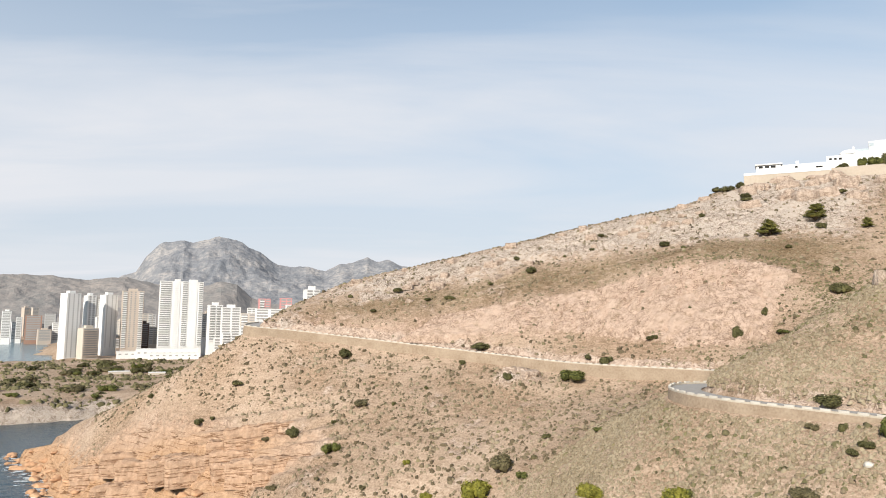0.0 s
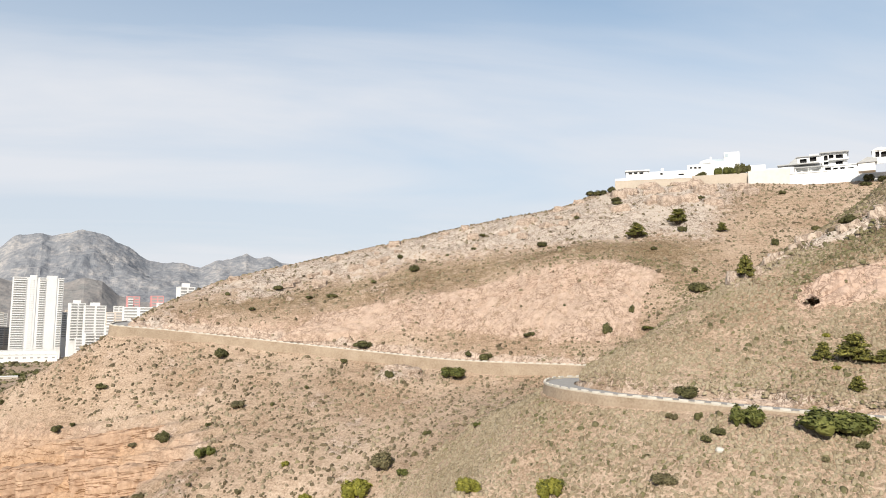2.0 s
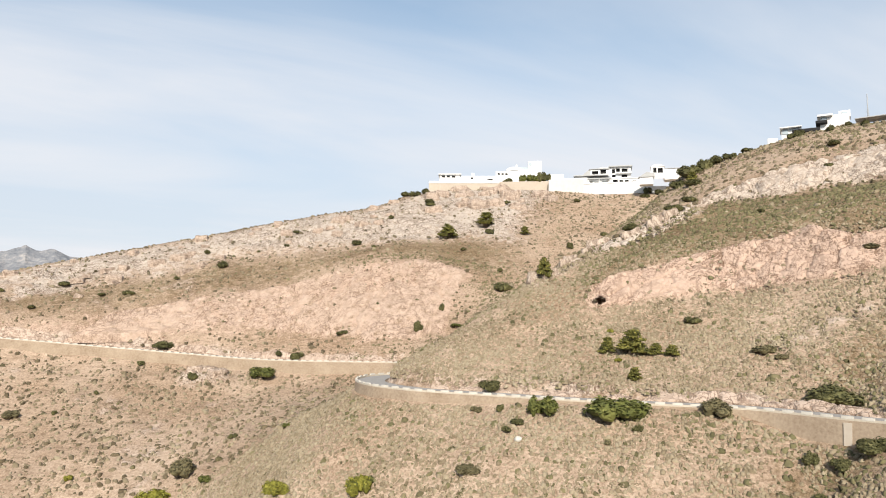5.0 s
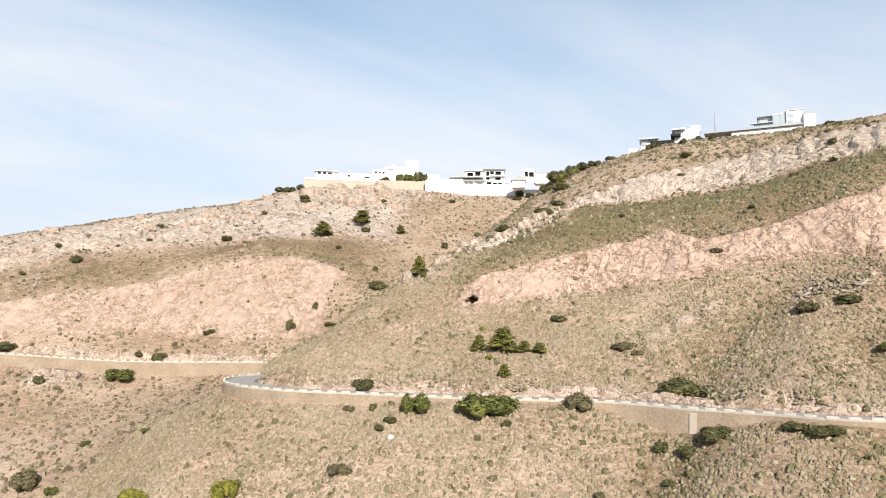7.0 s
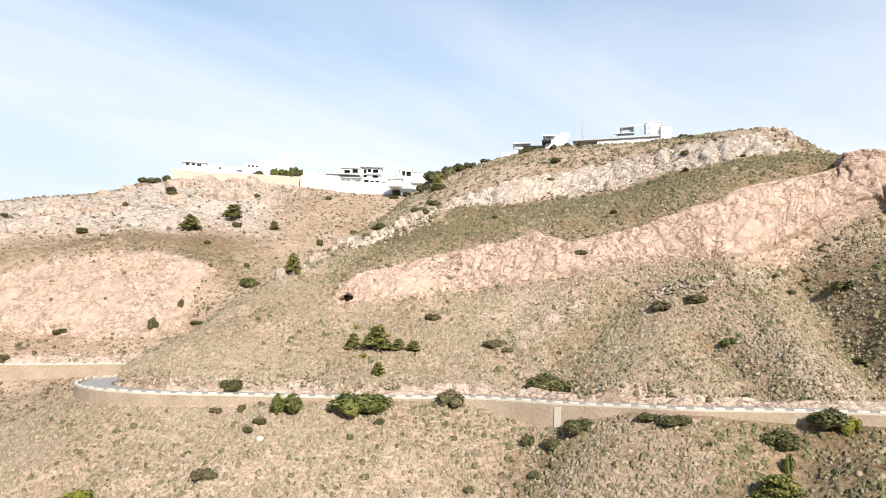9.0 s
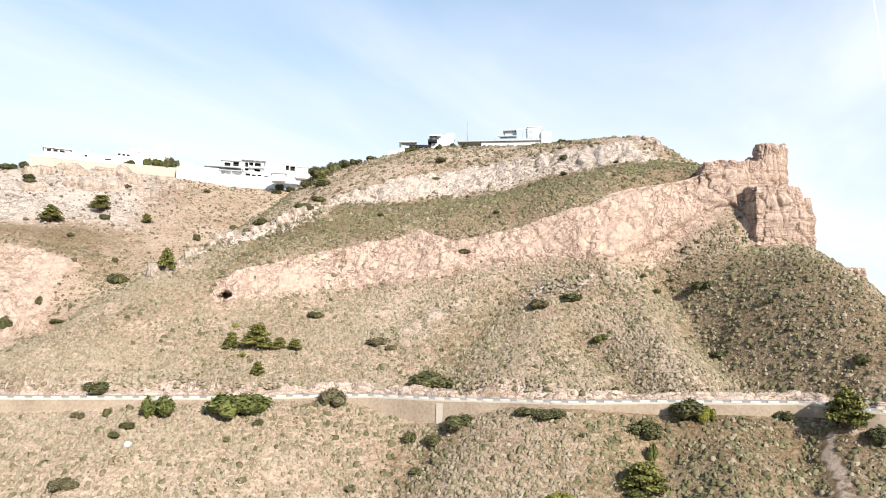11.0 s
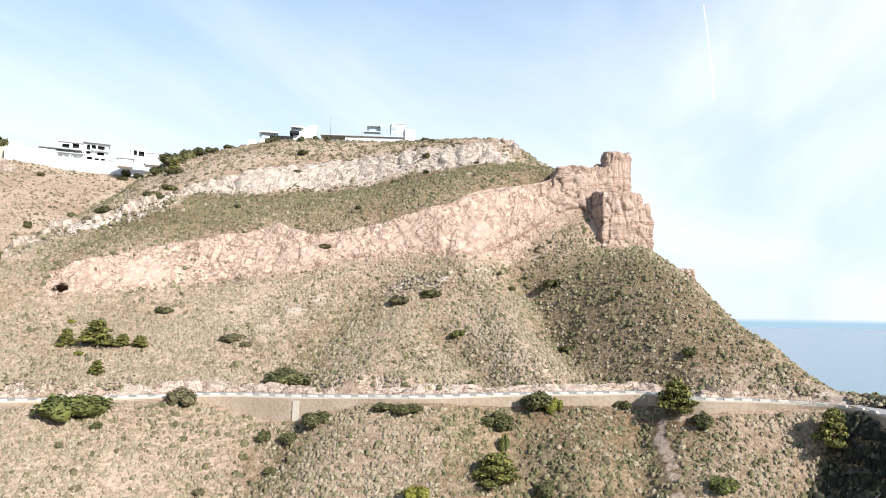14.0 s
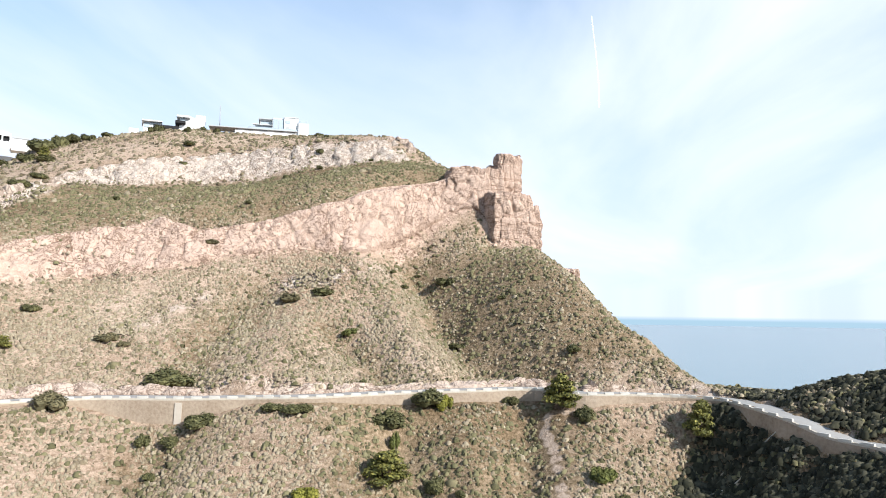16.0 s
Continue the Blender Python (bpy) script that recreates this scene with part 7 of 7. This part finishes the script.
for k, at in enumerate(NEAR_BLOCKS):
    fl = max(3, int(at[4] / 3.2))
    mat = mats[k]
    tower(at, 14, facing(at, (12, 5, -8, 0, 6, 6, 3, 15, 0, 4, -6, 8, 10, 6, 12, 4, 8, 2)[k]), fl, [(0.06, 0.46, "balcony" if k % 2 == 0 else "w"), (0.56, 0.94, "balcony" if k % 3 == 0 else "w")], mat,
          {id(M_WHITE): "white apartment block on the slope behind the ridge", id(M_CREAM): "cream apartment block in the town", id(M_PINK): "rose-painted apartment block with white balconies"}[id(mat)],
          name="apartment_block", ledge=M_WHITE, crown=k in (0, 1, 7), group="town blocks")
rnd = random.Random(8)
for rows, group in ((FAR_BLOCKS, "seafront blocks"), (FAR_HOUSES, "blocks behind the beach"), (INLAND_HOUSES, "inland blocks")):
    for k, at in enumerate(rows):
        mat = rnd.choice((M_WHITE, M_WHITE, M_CREAM, M_WHITE, M_TAN)) if not (rows is FAR_BLOCKS and k == 3) else M_BRICK
        if rows is FAR_BLOCKS and k == 6:
            mat = M_GREY
        tower(at, rnd.uniform(12, 20), facing(at, rnd.uniform(-30, 35)), max(4, int(at[4] / rnd.uniform(3.4, 4.6))), [(0.08, 0.92, "w")], mat,
              {id(M_WHITE): "distant white apartment block across the bay", id(M_CREAM): "distant cream apartment block across the bay", id(M_TAN): "distant brown apartment block across the bay", id(M_BRICK): "distant red-brick apartment block across the bay", id(M_GREY): "distant grey tower across the bay"}[id(mat)],
              name="apartment_block", crown=rnd.random() < 0.4, group=group)

for k in range(26):
    az = rnd.uniform(-32.2, -9.5)
    d = rnd.uniform(1150, 1900)
    x, y = d * math.sin(radians(az)), d * math.cos(radians(az))
    g = ground_z(x, y)
    if g < 3:
        continue
    h = rnd.choice((14, 18, 24, 30, 40))
    mat = rnd.choice((M_WHITE, M_WHITE, M_WHITE, M_CREAM))
    tower((x, y, g, rnd.uniform(14, 34), h), rnd.uniform(12, 18), facing((x, y), rnd.uniform(-30, 35)), max(3, h // 4), [(0.06, 0.46, "w"), (0.54, 0.94, "w")], mat,
          "low white town block among the towers" if mat is M_WHITE else "low cream town block among the towers", name="apartment_block", crown=rnd.random() < 0.5, group="low town blocks")

for k, at in enumerate(PODIUMS):
    x, y, z, w, h = at
    g = min(ground_z(x, y), z) - 0.6
    top = thing("low_building", pose(x, y, g, 0, 0, facing(at, (4, -3, -3, 3, 0, 5)[k])), ("long low white terrace building at the foot of the towers" if k < 3 else "low pale garden wall and terrace on the headland" if k < 5 else "small white hut on the headland"), "building")
    part("wall", box(-w / 2, w / 2, 0, 9, 0, z + h - g), M_WHITE if k in (0, 1, 2, 5) else M_CREAM, top)
    part("roof", box(-w / 2 - 0.3, w / 2 + 0.3, -0.4, 9.3, z + h - g, z + h - g + 0.35), M_WHITE, top)
    if k < 3:
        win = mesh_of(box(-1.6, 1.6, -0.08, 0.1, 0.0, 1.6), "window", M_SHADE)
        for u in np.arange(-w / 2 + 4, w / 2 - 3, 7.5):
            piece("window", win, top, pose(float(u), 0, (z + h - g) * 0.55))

# ------------------------------------------------------------------ villas on the ridge
# dark of unlit rooms put into the colour; dark roofs share it
M_VOID = material("unlit_interior", [(0.018, 0.018, 0.02), (0.045, 0.043, 0.042)], (0.6, 0.1), 0.9, 0.0, spec=0.05)
VM = {"white": M_WHITE, "stone": M_STONE, "dark": M_VOID, "glass": M_BLUEGLASS, "grey": M_GREY, "cream": M_PALE}


def villa(at, rows, label, drop=5.0):
    x, y, turn = at
    zb = min(r[5] for r in rows)
    top = thing("villa", pose(x, y, zb, 0, 0, -turn), label, "house")
    c, s = math.cos(radians(turn)), math.sin(radians(turn))
    body = None
    for name, u0, u1, v0, v1, z0, z1, mat in rows:
        if name in ("wall", "retaining_wall", "terrace_wall", "garden_wall"):
            um, vm = (u0 + u1) / 2, (v0 + v1) / 2
            grounds = [ground_z(x + u * c + v * s, y - u * s + v * c) for u in (u0, um, u1) for v in (v0, v1)]
            if z0 - min(grounds) < 9:
                z0 = min(z0, min(grounds) - 1)
        held = body if body and name in ("window", "opening") else top
        ob = part(name, box(u0, u1, v0, v1, z0 - zb, z1 - zb, 0.08 if name not in ("window", "opening") else 0), VM[mat], held)
        body = ob if name == "wall" else body
    return top


def fronts(parent, rows, depth):
    """Walls with window openings cut through them, and dark plates standing for the unlit rooms behind."""
    z0 = parent.location.z
    for u0, u1, v, za, zb, holes in rows:
        us = sorted({u0, u1, *(h[0] for h in holes), *(h[1] for h in holes)})
        zs = sorted({za, zb, *(h[2] for h in holes), *(h[3] for h in holes)})
        bm = bmesh.new()
        for a, b in zip(us[:-1], us[1:]):
            for c, d in zip(zs[:-1], zs[1:]):
                if not any(h[0] <= a and b <= h[1] and h[2] <= c and d <= h[3] for h in holes):
                    box(a, b, v, v + 0.4, c - z0, d - z0, bm=bm)
        box(u0, u0 + 0.4, v + 0.4, v + depth, za - z0, zb - z0, bm=bm)
        box(u1 - 0.4, u1, v + 0.4, v + depth, za - z0, zb - z0, bm=bm)
        wall = part("wall", bm, M_WHITE, parent)
        for a, b, c, d in holes:
            part("opening", box(a - 0.3, b + 0.3, v + 1.6, v + 1.8, c - z0 - 0.3, d - z0 + 0.3), M_VOID, wall)


def gable(parent, name, outline, v0, v1, mat):
    """An upright prism on the outline (u, z)."""
    bm = bmesh.new()
    z0 = parent.location.z
    a, b = [[bm.verts.new((u, v, z - z0)) for u, z in outline] for v in (v0, v1)]
    bm.faces.new(a)
    bm.faces.new(b[::-1])
    for k in range(len(a)):
        bm.faces.new((a[k], b[k], b[(k + 1) % len(a)], a[(k + 1) % len(a)]))
    part(name, bm, mat, parent)


villa(WALLED_VILLA_AT, WALLED_VILLA, "long low white villa behind a sandstone retaining wall")
dv = villa(DOMED_VILLA_AT, DOMED_VILLA, "white villa with a square tower above a scalloped garden wall")
sv = villa(SHELL_VILLA_AT, SHELL_VILLA, "unfinished stepped white villa with empty window openings")
fronts(sv, SHELL_FRONTS, 12)
gable(sv, "gable", [(-16.9, 168.5), (-10.8, 168.5), (-10.8, 173.6)], 12, 21, M_GREY)
av = villa(ARCH_VILLA_AT, ARCH_VILLA, "white villa with a vaulted roof and deep openings")
fronts(av, ARCH_FRONTS, 9)
gable(av, "vault", [(-0.5 + 8.1 * k / 10, 167.4 + 1.6 * math.sin(math.pi * k / 10)) for k in range(11)], 5.6, 15, M_WHITE)
gable(av, "roof", [(-7.2, 161.3), (1.9, 161.3), (1.9, 163.2), (-2.4, 164.1)], 3.4, 11.5, M_GREY)
villa(TERRACED_VILLA_AT, TERRACED_VILLA, "white terraced villa with glazed front and dark roofs")
villa(RIDGE_VILLA_AT, RIDGE_VILLA, "modern white villa on the ridge crest")
villa(GLASS_VILLA_AT, GLASS_VILLA, "large modern white villa with blue glazing and long terrace")


def dome(parent):
    bm = bmesh.new()
    bmesh.ops.create_uvsphere(bm, u_segments=24, v_segments=12, radius=1.0)
    for v in bm.verts:
        v.co = Vector((v.co.x * 5.2 - 3.5, v.co.y * 4.0 + 15, max(v.co.z, -0.1) * 2.6 + 16.0))
    part("dome", bm, M_WHITE, parent, smooth=True)


dome(dv)


def mast():
    x, y, z, h = MAST_AT
    g = ground_z(x, y)
    top = thing("radio_mast", pose(x, y, g), "thin grey lattice radio mast on the crest", "mast")
    h = z + h - g
    bm = bmesh.new()
    limb(bm, (0, 0, -0.5), (0, 0, h), 0.3, 0.16, 6)
    part("pole", bm, M_METAL, top)
    for k in range(3):
        bm = bmesh.new()
        limb(bm, (0, 0, h * 0.75), (3 * math.cos(2.1 * k), 3 * math.sin(2.1 * k), -0.3), 0.03, 0.03, 4)
        part("stay", bm, M_METAL, top)


mast()


def slope_pipe():
    """A pale pipe laid straight down the shaded slope below the saddle."""
    top = thing("drain_pipe", pose(0, 0, 0), "thin pale drain pipe lying down the shaded slope", "pipe")
    line = [(119.6 - 0.13 * k, -22.6 + 1.2 * k) for k in range(11)]
    pts = [(x, y, ground_z(x, y) + 0.35) for x, y in line]
    for a, b in zip(pts[:-1], pts[1:]):
        bm = bmesh.new()
        limb(bm, a, b, 0.09, 0.09, 7)
        part("pipe_length", bm, M_COPING, top, smooth=True)


slope_pipe()
